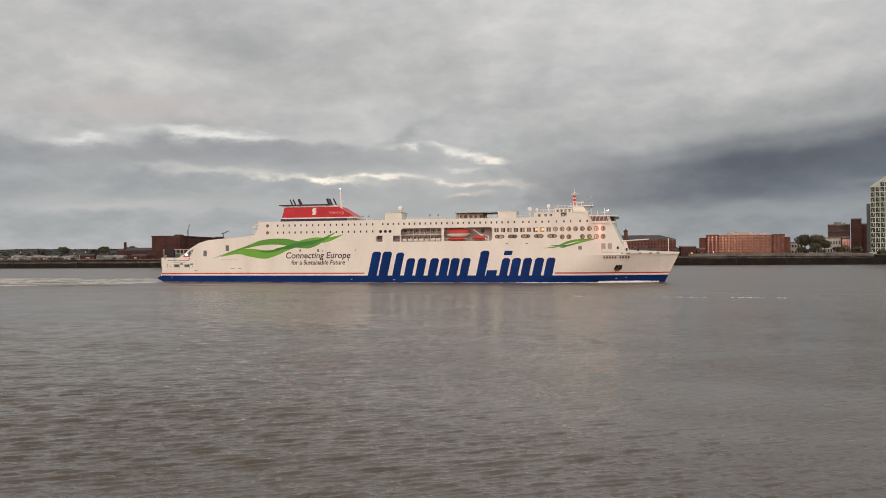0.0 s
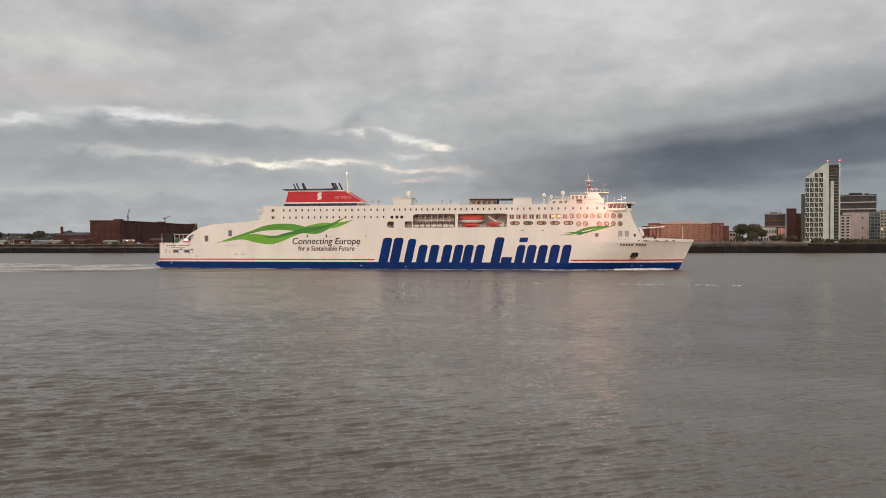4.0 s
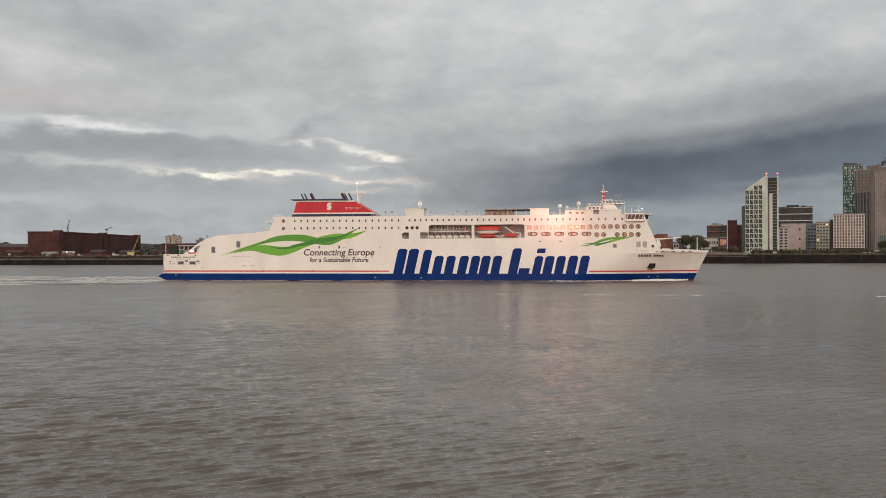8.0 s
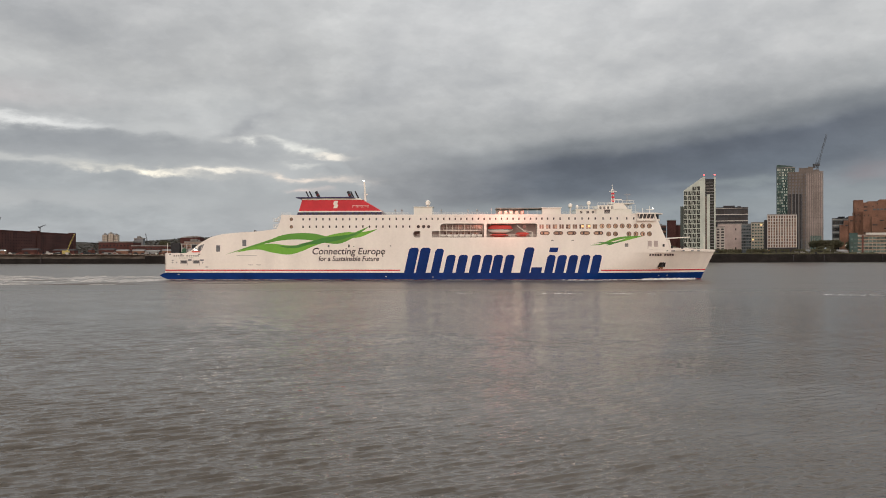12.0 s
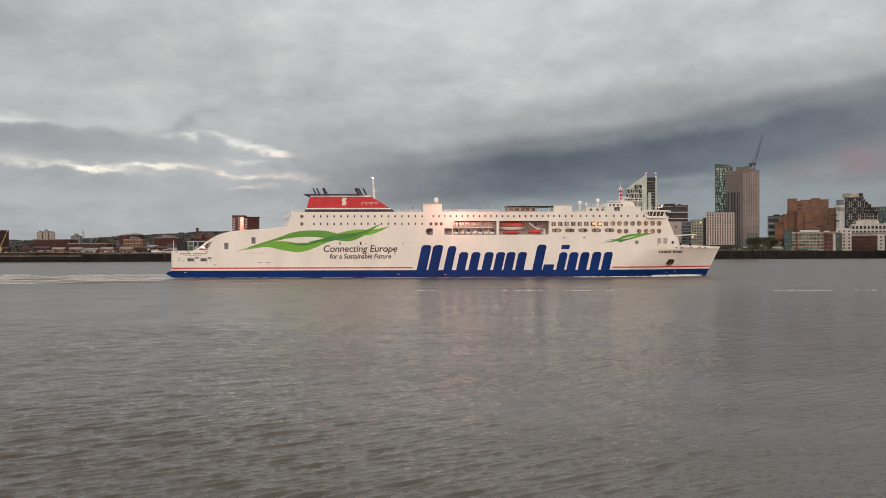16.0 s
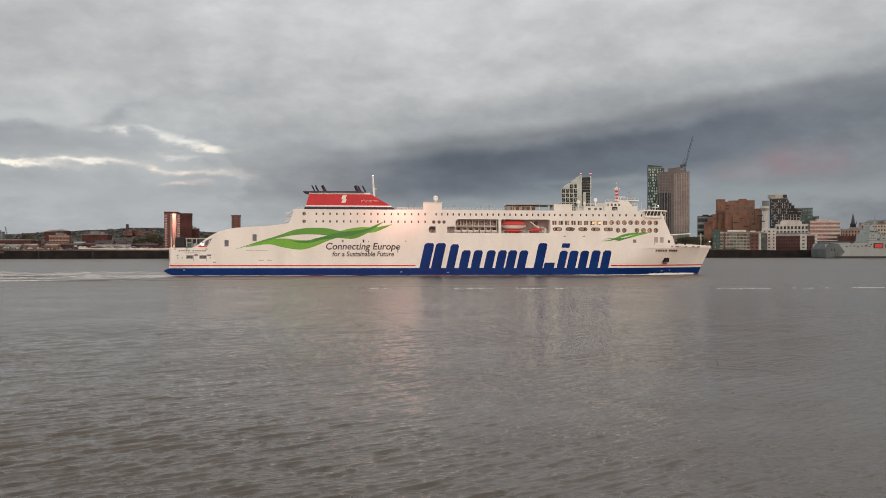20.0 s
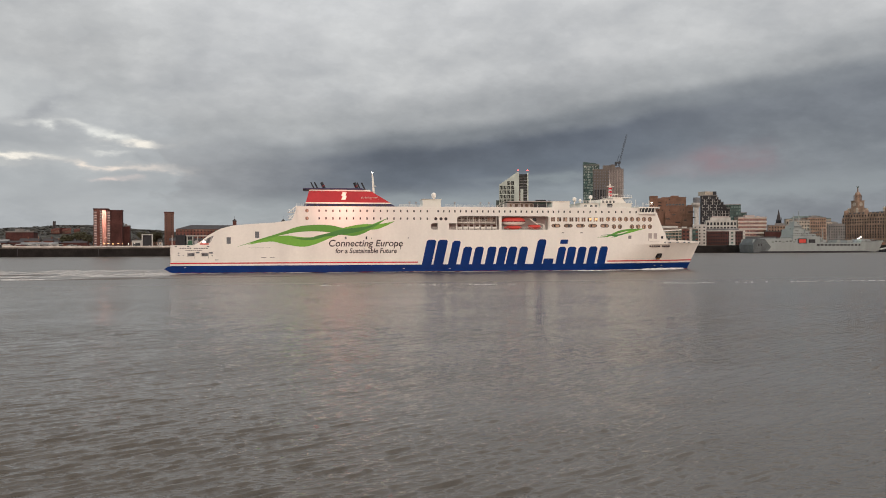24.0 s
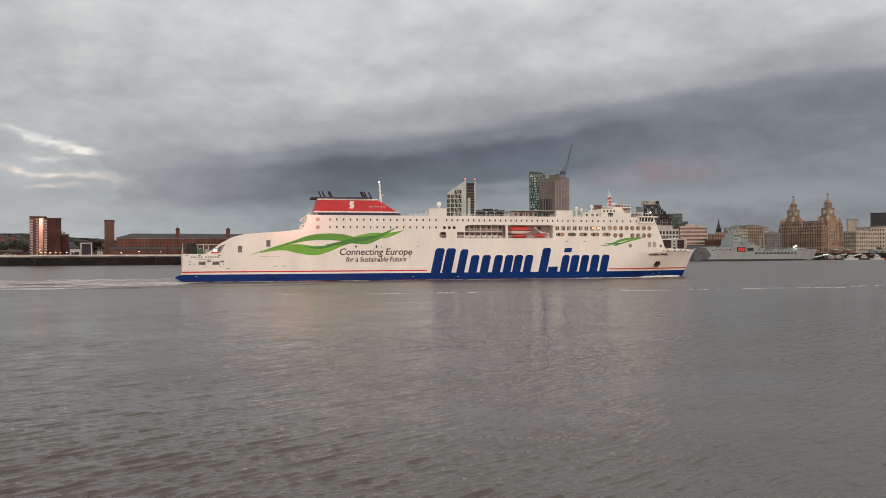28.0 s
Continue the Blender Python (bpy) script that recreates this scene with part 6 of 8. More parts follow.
for s, z, wd, hg, mat in ((9.6, 6.9, 2.2, 1.1, CLAD_GREY), (14.4, 6.9, 2.2, 1.1, CLAD_GREY), (5.2, 7.5, 0.6, 0.4, CLAD_GREY), (5.2, 6.6, 0.6, 0.3, CLAD_GREY), (6.8, 6.7, 0.3, 0.4, CLAD_GREY),
                          (16.6, 7.6, 1.4, 0.6, CLAD_GREY), (14.3, 10.85, 3.2, 0.5, BOAT_ORANGE), (17.0, 6.6, 0.4, 0.4, CLAD_GREY), (11.9, 7.7, 1.3, 0.6, CLAD_GREY), (18.6, 5.0, 1.2, 0.25, CLAD_GREY), (35.5, 5.8, 1.8, 0.2, CONCRETE),
                          (38.6, 5.8, 1.6, 0.2, CONCRETE), (65.6, 13.0, 0.7, 0.9, CLAD_GREY), (73.4, 13.0, 0.6, 1.1, CLAD_DARK), (75.3, 12.8, 0.4, 0.4, CLAD_GREY), (89.3, 13.0, 0.4, 0.4, CLAD_GREY),
                          (86.3, 9.5, 0.3, 1.6, CONCRETE), (150.4, 15.0, 0.9, 0.4, CONCRETE), (158.0, 15.0, 0.9, 0.4, CONCRETE), (178.0, 13.2, 1.3, 1.3, CONCRETE), (34.0, 9.4, 8.0, 0.08, CONCRETE),
                          (4.2, 9.9, 0.8, 0.3, CLAD_DARK), (8.6, 9.9, 0.8, 0.3, CLAD_DARK), (15.6, 9.9, 0.8, 0.3, CLAD_DARK)):
    put("side_port", pane_mesh(wd, hg, mat, 0.04), ferry, sx(s), on_side(s, 13 if z > 12 else z, 0.0), z)
# frames, bars and drain streaks round the stern ports
for s in (9.6, 14.4):
    bm = bmesh.new()
    for k in range(5):
        box(bm, sx(s - 0.9 + k * 0.42), sx(s - 0.78 + k * 0.42), -HALF - 0.12, -HALF, 6.45, 7.35)
    part("port_bars", bm, STEEL_DARK, ferry)
    bm = bmesh.new()
    box(bm, sx(s - 1.35), sx(s + 1.35), -HALF - 0.06, -HALF + 0.1, 7.5, 7.62)
    box(bm, sx(s - 1.35), sx(s - 1.22), -HALF - 0.06, -HALF + 0.1, 6.2, 7.5)
    box(bm, sx(s + 1.22), sx(s + 1.35), -HALF - 0.06, -HALF + 0.1, 5.6, 7.5)
    part("port_frame", bm, CONCRETE, ferry)
for s, z in ((7.5, 2.2), (87.6, 1.4), (105.4, 1.2), (191, 1.6), (194.5, 1.8)):
    put("draught_mark", pane_mesh(0.7, 0.25, RENDER_WHITE, 0.04), ferry, sx(s), on_side(s, z, 0.02), z)
# anchor pocket
bm = bmesh.new()
prism(bm, [(-1.6, -1.2), (1.0, -1.2), (1.7, 1.3), (-0.8, 1.3)], -0.34, 0.6)
anchor = part("anchor_pocket", bm, QUAY, ferry, "black anchor pocket")
anchor.location = (sx(191.9), on_side(191.9, 6.0, 0.02), 6.1)
anchor.rotation_euler = (0, 0, math.atan2(half_beam(191, 6) - half_beam(194, 6), 3.0))
bm = bmesh.new()
tube(bm, (0.5, -0.36, 0.9), (-0.2, -0.36, -0.9), 0.14)
tube(bm, (-1.1, -0.36, -0.75), (0.6, -0.36, -1.0), 0.16)
part("anchor", bm, STEEL_DARK, anchor)
bm = bmesh.new()
prism(bm, [(-1.5, -1.25), (-1.2, -1.9), (-0.7, -1.6), (-0.1, -1.95), (0.4, -1.25)], -0.3, 0.2)
part("rust_streak", bm, RUST, anchor, "orange rust streak under the anchor")

# ---- boat recess ----
bm = bmesh.new()
box(bm, sx(97.0), sx(145.0), -HALF + 4.6, -HALF + 5.0, 16.0, 21.8)
part("recess_wall", bm, HOTEL_PINK, ferry)
# rounded corners of the side openings
for s, z, ds, dz_, r_ in ((98.0, 16.2, 1, 1, 0.9), (98.0, 18.6, 1, -1, 0.9), (108.2, 21.4, 1, -1, 1.2), (145.0, 21.4, -1, -1, 1.2), (145.0, 16.2, -1, 1, 1.2), (124.7, 21.4, -1, -1, 0.5), (125.7, 21.4, 1, -1, 0.5)):
    bm = bmesh.new()
    arc = [(sx(s + ds * r_ * (1 - math.sin(k * math.pi / 12))), z + dz_ * r_ * (1 - math.cos(k * math.pi / 12))) for k in range(7)]
    outline = [(sx(s), z)] + arc
    prism(bm, outline if ds * dz_ < 0 else outline[::-1], -HALF + 0.004, -HALF + 0.3)
    bmesh.ops.recalc_face_normals(bm, faces=bm.faces)
    part("corner_plate", bm, SHIP_WHITE, ferry)
bm = bmesh.new()
box(bm, sx(96.9), sx(145.0), -HALF + 0.36, -HALF + 5.0, 15.8, 16.15)
part("boat_deck", bm, DECK_GREY, ferry)
bm = bmesh.new()
box(bm, sx(96.9), sx(145.0), -HALF + 0.36, -HALF + 5.0, 21.5, 21.8)
part("recess_ceiling", bm, SHIP_WHITE, ferry)
for s in (96.9, 144.6):
    bm = bmesh.new()
    box(bm, sx(s), sx(s + 0.4), -HALF + 0.36, -HALF + 4.6, 16.1, 21.5)
    part("recess_end", bm, SHIP_WHITE, ferry)
bm = bmesh.new()
box(bm, sx(107.7), sx(123.7), -HALF + 2.2, -HALF + 4.6, 18.7, 19.0)
part("gallery_floor", bm, SHIP_WHITE, ferry)
for k in range(7):
    s = 109.4 + k * 2.3
    for ds in (-0.55, 0.6):
        put("recess_window", pane_mesh(0.95, 1.6, SUNSET_GLASS if (k + (ds > 0)) % 3 else GLASS_BROWN, 0.05), ferry, sx(s + ds), -HALF + 4.6, 20.2)
    put("raft_canister", mesh_of("raft_canister", (lambda q: (tube(q, (-0.8, 0, 0), (0.8, 0, 0), 0.55, 0.55, 10), q)[1])(bmesh.new()), SHIP_WHITE), ferry, sx(s), -HALF + 1.5, 16.8 + (k % 2) * 0.05)
    put("recess_door", pane_mesh(1.3, 1.9, GLASS_BROWN if k % 2 else BRICK_SLIM, 0.05), ferry, sx(s + 0.7), -HALF + 4.6, 17.2)
    bm = bmesh.new()
    tube(bm, (sx(s + 1.1), -HALF + 2.4, 16.1), (sx(s + 1.1), -HALF + 2.4, 21.5), 0.09)
    part("stanchion", bm, SHIP_WHITE, ferry)
for k in range(16):
    bm = bmesh.new()
    s, deep_ = 109.0 + k * 0.98, 2.4 + (k * 7 % 5) * 0.3
    box(bm, sx(s), sx(s + 0.55), -HALF + deep_, -HALF + deep_ + 0.6, 16.15, 16.6)
    box(bm, sx(s), sx(s + 0.1), -HALF + deep_, -HALF + deep_ + 0.6, 16.6, 17.15)
    part("deck_seat", bm, BRICK_SLIM if k % 3 else STEEL_DARK, ferry)
for s0, s1, z in ((97.3, 100.3, 16.2), (103.9, 123.7, 16.2), (125.0, 144.4, 16.2), (107.7, 123.7, 19.0)):
    bm = bmesh.new()
    y = -HALF + (0.2 if z < 18 else 2.3)
    for dz_ in (0.35, 0.7, 1.05):
        tube(bm, (sx(s0), y, z + dz_), (sx(s1), y, z + dz_), 0.035, n=5)
    n = int((s1 - s0) / 1.5)
    for k in range(n + 1):
        s = s0 + (s1 - s0) * k / n
        tube(bm, (sx(s), y, z), (sx(s), y, z + 1.05), 0.035, n=5)
    part("railing", bm, SHIP_WHITE, ferry)


def boat(name, label, s0, s1, z, high, y, top_mat, low_mat):
    """A covered ship's boat: moulded hull, canopy, rubbing strake, windows."""
    L, b_ = s1 - s0, 1.6
    holder = new(name)
    holder.parent = ferry
    tagged(holder, label)
    holder.location = (sx((s0 + s1) / 2), y, z)
    for nm, z0, z1, mat, up in (("hull", 0, high * 0.48, low_mat, False), ("canopy", high * 0.48, high, top_mat, True)):
        bm = bmesh.new()
        rings = []
        for k in range(15):
            u = -1 + 2 * k / 14
            fat = max(0.02, 1 - abs(u) ** (6 if up else 3.6))
            ring = []
            for j in range(9):
                a = math.pi * j / 8
                yy = b_ * math.cos(a) * (0.35 + 0.65 * fat)
                zz = z0 + (z1 - z0) * math.sin(a) ** 0.6 * (0.25 + 0.75 * fat) if up else z1 - (z1 - z0) * math.sin(a) * (0.3 + 0.7 * fat)
                ring.append(bm.verts.new((u * L / 2, yy, zz)))
            rings.append(ring)
        for a, c in zip(rings, rings[1:]):
            for j in range(8):
                f = (a[j], c[j], c[j + 1], a[j + 1])
                bm.faces.new(f if up else f[::-1])
        bm.faces.new(rings[0] if up else rings[0][::-1]), bm.faces.new(rings[-1][::-1] if up else rings[-1])
        bmesh.ops.recalc_face_normals(bm, faces=bm.faces)
        part(nm, bm, mat, holder, "", True)
    bm = bmesh.new()
    box(bm, -L / 2 + 0.3, L / 2 - 0.3, -b_ - 0.06, b_ + 0.06, high * 0.45, high * 0.51)
    part("rubbing_strake", bm, CLAD_DARK, holder)


boat("lifeboat", "orange-topped white lifeboat hanging in its davits", 126.1, 135.6, 17.7, 3.3, -HALF + 1.9, BOAT_ORANGE, SHIP_WHITE)
boat("rescue_boat", "small orange rescue boat on the boat deck", 127.0, 134.0, 16.2, 1.4, -HALF + 1.4, BOAT_ORANGE, BOAT_ORANGE)
boat("rescue_boat", "small orange rescue boat under a davit", 136.6, 141.8, 16.25, 1.9, -HALF + 1.6, BOAT_ORANGE, BOAT_ORANGE)
for s in (127.2, 133.6):
    bm = bmesh.new()
    tube(bm, (sx(s), -HALF + 4.4, 20.9), (sx(s), -HALF + 0.9, 21.2), 0.16)
    tube(bm, (sx(s), -HALF + 1.9, 21.1), (sx(s), -HALF + 1.9, 19.9), 0.05)
    part("davit", bm, SHIP_WHITE, ferry)
bm = bmesh.new()
tube(bm, (sx(143.0), -HALF + 1.2, 16.3), (sx(137.2), -HALF + 1.2, 20.6), 0.22)
tube(bm, (sx(143.0), -HALF + 1.2, 16.1), (sx(143.0), -HALF + 1.2, 18.2), 0.3)
tube(bm, (sx(143.0), -HALF + 1.2, 18.2), (sx(139.6), -HALF + 1.2, 18.8), 0.12)
part("crane_davit", bm, SHIP_WHITE, ferry, "slanting white boat crane")
put("recess_port", mesh_of("recess_port", disc(0.8), GLASS), ferry, sx(140.2), -HALF + 4.6, 20.2)

# ---- funnel ----
F0, F1 = 1.1, 11.5        # the casing stands on the far half of the deck
funnel = part("funnel", (lambda q: (prism(q, [(sx(50.8), 27.1), (sx(83.8), 27.1), (sx(76.2), 31.6), (sx(52.1), 31.6)], F0, F1), q)[1])(bmesh.new()), SHIP_RED, ferry, "red funnel casing")
for nm, d, outline, mat in (("base_band", 0.12, ((50.0, TOP), (87.2, TOP), (84.4, 26.6), (50.3, 26.6)), SHIP_NAVY), ("white_band", 0.16, ((50.5, 26.6), (84.6, 26.6), (83.8, 27.1), (50.7, 27.1)), SHIP_WHITE),
                            ("white_band", 0.16, ((52.0, 31.5), (76.6, 31.5), (75.6, 32.1), (52.1, 32.1)), SHIP_WHITE), ("top_plate", 0.9, ((49.7, 32.3), (50.6, 32.1), (73.6, 32.1), (72.6, 32.7), (49.9, 32.6)), SHIP_NAVY)):
    bm = bmesh.new()
    prism(bm, [(sx(s), z) for s, z in outline], F0 - d, F1 + d)
    part(nm, bm, mat, funnel)
bm = bmesh.new()
prism(bm, [(sx(64.6), 28.2), (sx(66.2), 28.2), (sx(66.7), 29.5), (sx(66.2), 29.8), (sx(66.7), 31.1), (sx(65.1), 31.1), (sx(64.6), 29.8), (sx(65.1), 29.4)], F0 - 0.12, F0 + 0.1)
part("funnel_mark", bm, SHIP_WHITE, funnel, "plain white funnel mark")
bm = bmesh.new()
for k in range(14):
    tube(bm, (sx(72.5 + k * 0.5), F0 - 0.6, 28.4), (sx(72.5 + k * 0.5), F0 - 0.6, 29.2), 0.03, n=4)
tube(bm, (sx(72.5), F0 - 0.6, 29.2), (sx(79.0), F0 - 0.6, 29.2), 0.04, n=4)
part("funnel_rail", bm, SHIP_WHITE, funnel)
for k in range(14):
    put("vent", pane_mesh(0.9, 0.7, STEEL_DARK, 0.15), funnel, sx(52.0 + k * 2.3), F0 - 0.1, 25.8 + 0.15 * (k % 2))
for s, wd in ((54.2, 0.28), (55.6, 0.32), (58.3, 0.62), (71.3, 0.62), (72.4, 0.3), (74.2, 0.32)):
    bm = bmesh.new()
    tube(bm, (sx(s), 5, 32.4), (sx(s - 1.4), 5, 35.2), wd, wd * 0.9, 12)
    p1 = part("exhaust_pipe", bm, STEEL_DARK, funnel)
    if wd > 0.5:
        bm = bmesh.new()
        tube(bm, (sx(s - 0.55), 5, 33.5), (sx(s - 0.8), 5, 34.0), wd * 1.04, wd * 1.04, 12)
        part("pipe_band", bm, BOOT_RED, p1)
bm = bmesh.new()
tube(bm, (sx(77.6), 2.4, 29), (sx(76.9), 2.4, 39.0), 0.55, 0.28, 10)
box(bm, sx(76.8), sx(78.4), 2.1, 2.7, 33.6, 33.9)
aftmast = part("aft_mast", bm, SHIP_WHITE, ferry)
bm = bmesh.new()
dome(bm, (sx(76.9), 2.4, 39.0), 0.32)
part("mast_lamp", bm, LAMP_WHITE, aftmast)

# ---- top deck houses ----
def deck_box(name, s0, s1, l0, l1, z0, z1, mat, label="", edge=0.3):
    bm = bmesh.new()
    box(bm, sx(s0), sx(s1), l0 - HALF, l1 - HALF, z0, z1)
    if edge:
        box(bm, sx(s0 - edge), sx(s1 + edge), l0 - edge - HALF, l1 + edge - HALF, z1, z1 + 0.2)
    return part(name, bm, mat, ferry, label)


def radome(s, l, z, r, pole):
    bm = bmesh.new()
    tube(bm, (sx(s), l - HALF, z), (sx(s), l - HALF, z + pole), r * 0.35, r * 0.35, 8)
    tube(bm, (sx(s), l - HALF, z + pole), (sx(s), l - HALF, z + pole + r), r * 0.8, r, 14)
    dome(bm, (sx(s), l - HALF, z + pole + r), r, 1.0, 14, 6)
    part("radome", bm, SHIP_WHITE, ferry, "white satellite dome", True)


deck_box("vent_house", 96.9, 104.3, 15, 23, TOP, 28.5, SHIP_WHITE)
radome(102.2, 20, 28.6, 1.05, 0.9)
deck_box("bar_house", 129.4, 140.2, 6, 14, TOP, 27.0, RENDER_PINK, "pale house below a wide deck canopy", 0)
deck_box("canopy", 129.2, 147.2, 3.5, 18, 27.2, 27.5, RENDER_PINK, "thin pale deck canopy", 0)
for k in range(6):
    bm = bmesh.new()
    tube(bm, (sx(127.5 + k * 3.5), 4.5 - HALF, TOP), (sx(127.5 + k * 3.5), 4.5 - HALF, 27.2), 0.08, n=6)
    part("canopy_post", bm, SHIP_WHITE, ferry)
for k in range(5):
    put("bar_window", pane_mesh(1.2, 1.1, GLASS_BROWN, 0.05), ferry, sx(131 + k * 2.1), 6 - HALF, 25.9)
deck_box("lift_house", 146.7, 153.8, 2, 9, TOP, 27.3, SHIP_WHITE)
deck_box("deck_house", 160.0, 170.0, 7, 20, TOP, 26.9, SHIP_WHITE)
deck_box("wheelhouse_base", 167.5, 180.8, 5, 22, TOP, 26.8, SHIP_WHITE)
deck_box("mast_house", 168.2, 174.6, 6, 20, 26.9, 28.3, SHIP_WHITE, "", 0.15)
bm = bmesh.new()
prism(bm, [(sx(174.8), 26.9), (sx(180.4), 26.9), (sx(178.6), 29.3), (sx(174.6), 29.3)], -4.5, 4.5)
part("mast_pedestal", bm, SHIP_WHITE, ferry)
bm = bmesh.new()
box(bm, sx(173.6), sx(182.6), -5.0, 5.0, 29.3, 29.55)
for k in range(7):
    tube(bm, (sx(173.7 + k * 1.45), -4.9, 29.5), (sx(173.7 + k * 1.45), -4.9, 30.5), 0.05, n=4)
tube(bm, (sx(173.7), -4.9, 30.5), (sx(182.4), -4.9, 30.5), 0.05, n=4)
part("mast_platform", bm, SHIP_WHITE, ferry)
for k in range(4):
    put("mast_house_window", pane_mesh(0.8, 0.9, GLASS, 0.05), ferry, sx(169.2 + k * 1.5), 6 - HALF, 27.6)
for s0, s1, l, z in ((160, 167.5, 7, 27.1), (167.6, 180.8, 5, 27.0), (168.2, 174.6, 6, 28.5)):
    bm = bmesh.new()
    n = int((s1 - s0) / 1.2)
    for k in range(n + 1):
        s = s0 + (s1 - s0) * k / n
        tube(bm, (sx(s), l - HALF, z - 0.1), (sx(s), l - HALF, z + 1.0), 0.045, n=4)
    for dz_ in (0.5, 1.0):
        tube(bm, (sx(s0), l - HALF, z + dz_), (sx(s1), l - HALF, z + dz_), 0.04, n=4)
    part("railing", bm, SHIP_WHITE, ferry)
for s, l, z, h in ((162.2, 9, 27, 2.2), (166.8, 9, 27, 3.0), (169.5, 9, 28.4, 1.6), (172.8, 10, 28.4, 2.2), (183.5, 6, 25, 2.4), (185.9, 4, 25.2, 1.6)):
    bm = bmesh.new()
    tube(bm, (sx(s), l - HALF, z), (sx(s), l - HALF, z + h), 0.06, 0.03, n=5)
    box(bm, sx(s) - 0.25, sx(s) + 0.25, l - HALF - 0.1, l - HALF + 0.1, z + h * 0.7, z + h * 0.78)
    part("aerial", bm, STEEL_GREY, ferry)
put("mast_house_window", pane_mesh(2.2, 1.6, GLASS_GREY, 0.05), ferry, sx(171.6), 5 - HALF, 26.1)
for s in (162, 164.5, 166.5):
    put("deck_house_window", pane_mesh(1.0, 0.9, GLASS, 0.05), ferry, sx(s), 7 - HALF, 25.9)
radome(158.1, 9, TOP, 0.85, 3.2)
radome(165.3, 10, 26.9, 0.78, 2.0)
radome(160.8, 10, 26.9, 0.6, 0.8)
bm = bmesh.new()
for da, db in ((-0.6, -0.6), (0.6, -0.6), (-0.6, 0.6), (0.6, 0.6)):
    tube(bm, (sx(175.2) + da, db, 29.4), (sx(175.0) + da * 0.4, db * 0.4, 35.2), 0.12, 0.09, 6)
for k in range(8):
    z = 29.8 + k * 0.7
    w_ = 0.62 - 0.045 * k
    for yy in (-w_, w_):
        tube(bm, (sx(175.15) - w_, yy, z), (sx(175.15) + w_, yy, z + (0.6 if k % 2 else -0.1)), 0.05, n=4)
tube(bm, (sx(175.0), 0, 35.0), (sx(174.9), 0, 37.4), 0.12, 0.05, 6)
box(bm, sx(173.7), sx(176.6), -0.3, 0.3, 34.3, 34.5)
main_mast = part("radar_mast", bm, SHIP_WHITE, ferry, "white lattice radar mast with red bands")
for z in (30.3, 31.7, 33.1):
    bm = bmesh.new()
    box(bm, sx(175.15) - 0.55, sx(175.15) + 0.55, -0.62, 0.62, z, z + 0.7)
    part("red_band", bm, SHIP_RED, main_mast)
bm = bmesh.new()
box(bm, sx(175.8), sx(178.6), -0.2, 0.2, 31.0, 31.3)
part("radar_scanner", bm, SHIP_WHITE, main_mast)
bm = bmesh.new()
tube(bm, (sx(180.8), 0, 29.4), (sx(180.6), 0, 33.6), 0.2, 0.1, 6)
box(bm, sx(179.4), sx(182.0), -0.15, 0.15, 32.9, 33.1)
tube(bm, (sx(182.4), 0, 29.5), (sx(179.6), 0, 28.0), 0.14)
box(bm, sx(179.9), sx(181.7), -0.3, 0.3, 30.8, 31.0)
part("radar_platform", bm, STEEL_GREY, ferry)
bm = bmesh.new()
box(bm, sx(176.6), sx(178.2), -1.0, 0, 24.7, 28.8)
part("dark_vent", bm, RENDER_PINK, ferry)
# bridge and its wing
bm = bmesh.new()
slab(bm, [(sx(181.6), -HALF - 1.0), (sx(188.2), -HALF - 1.0), (sx(191.0), -HALF + 3), (sx(191.0), HALF - 3), (sx(188.2), HALF + 1.0), (sx(181.6), HALF + 1.0)], 22.3, 23.1)
part("bridge_deck", bm, SHIP_WHITE, ferry)
bm = bmesh.new()
slab(bm, [(sx(181.4), -HALF - 1.2), (sx(188.8), -HALF - 1.2), (sx(192.0), -HALF + 3), (sx(192.0), HALF - 3), (sx(188.8), HALF + 1.2), (sx(181.4), HALF + 1.2)], 24.8, 25.3)
part("bridge_roof", bm, SHIP_WHITE, ferry)
bm = bmesh.new()
slab(bm, [(sx(182.2), -HALF - 0.7), (sx(187.8), -HALF - 0.7), (sx(190.6), -HALF + 3.2), (sx(190.6), HALF - 3.2), (sx(187.8), HALF + 0.7), (sx(182.2), HALF + 0.7)], 23.1, 24.8)
bridge = part("bridge_glazing", bm, GLASS, ferry, "dark band of bridge windows")
for k in range(5):
    bm = bmesh.new()
    s = 182.3 + k * 1.38
    tube(bm, (sx(s), -HALF - 0.75, 23.0), (sx(s + 0.5), -HALF - 1.05, 24.9), 0.13, n=6)
    part("mullion", bm, SHIP_WHITE, bridge)
bm = bmesh.new()
tube(bm, (sx(187.0), -HALF + 2, 25.3), (sx(187.0), -HALF + 2, 28.0), 0.1)
tube(bm, (sx(184.4), -HALF + 2, 25.3), (sx(184.4), -HALF + 2, 27.2), 0.1)
box(bm, sx(185.6), sx(188.4), -HALF + 1.8, -HALF + 2.2, 26.4, 26.6)
tube(bm, (sx(182.0), -HALF + 4, TOP), (sx(182.0), -HALF + 4, 28.4), 0.07)
bm2 = part("signal_mast", bm, SHIP_WHITE, ferry)
bm = bmesh.new()
dome(bm, (sx(188.2), -HALF + 2, 27.0), 0.3)
part("search_light", bm, LAMP_WHITE, bm2, "bright white search light")
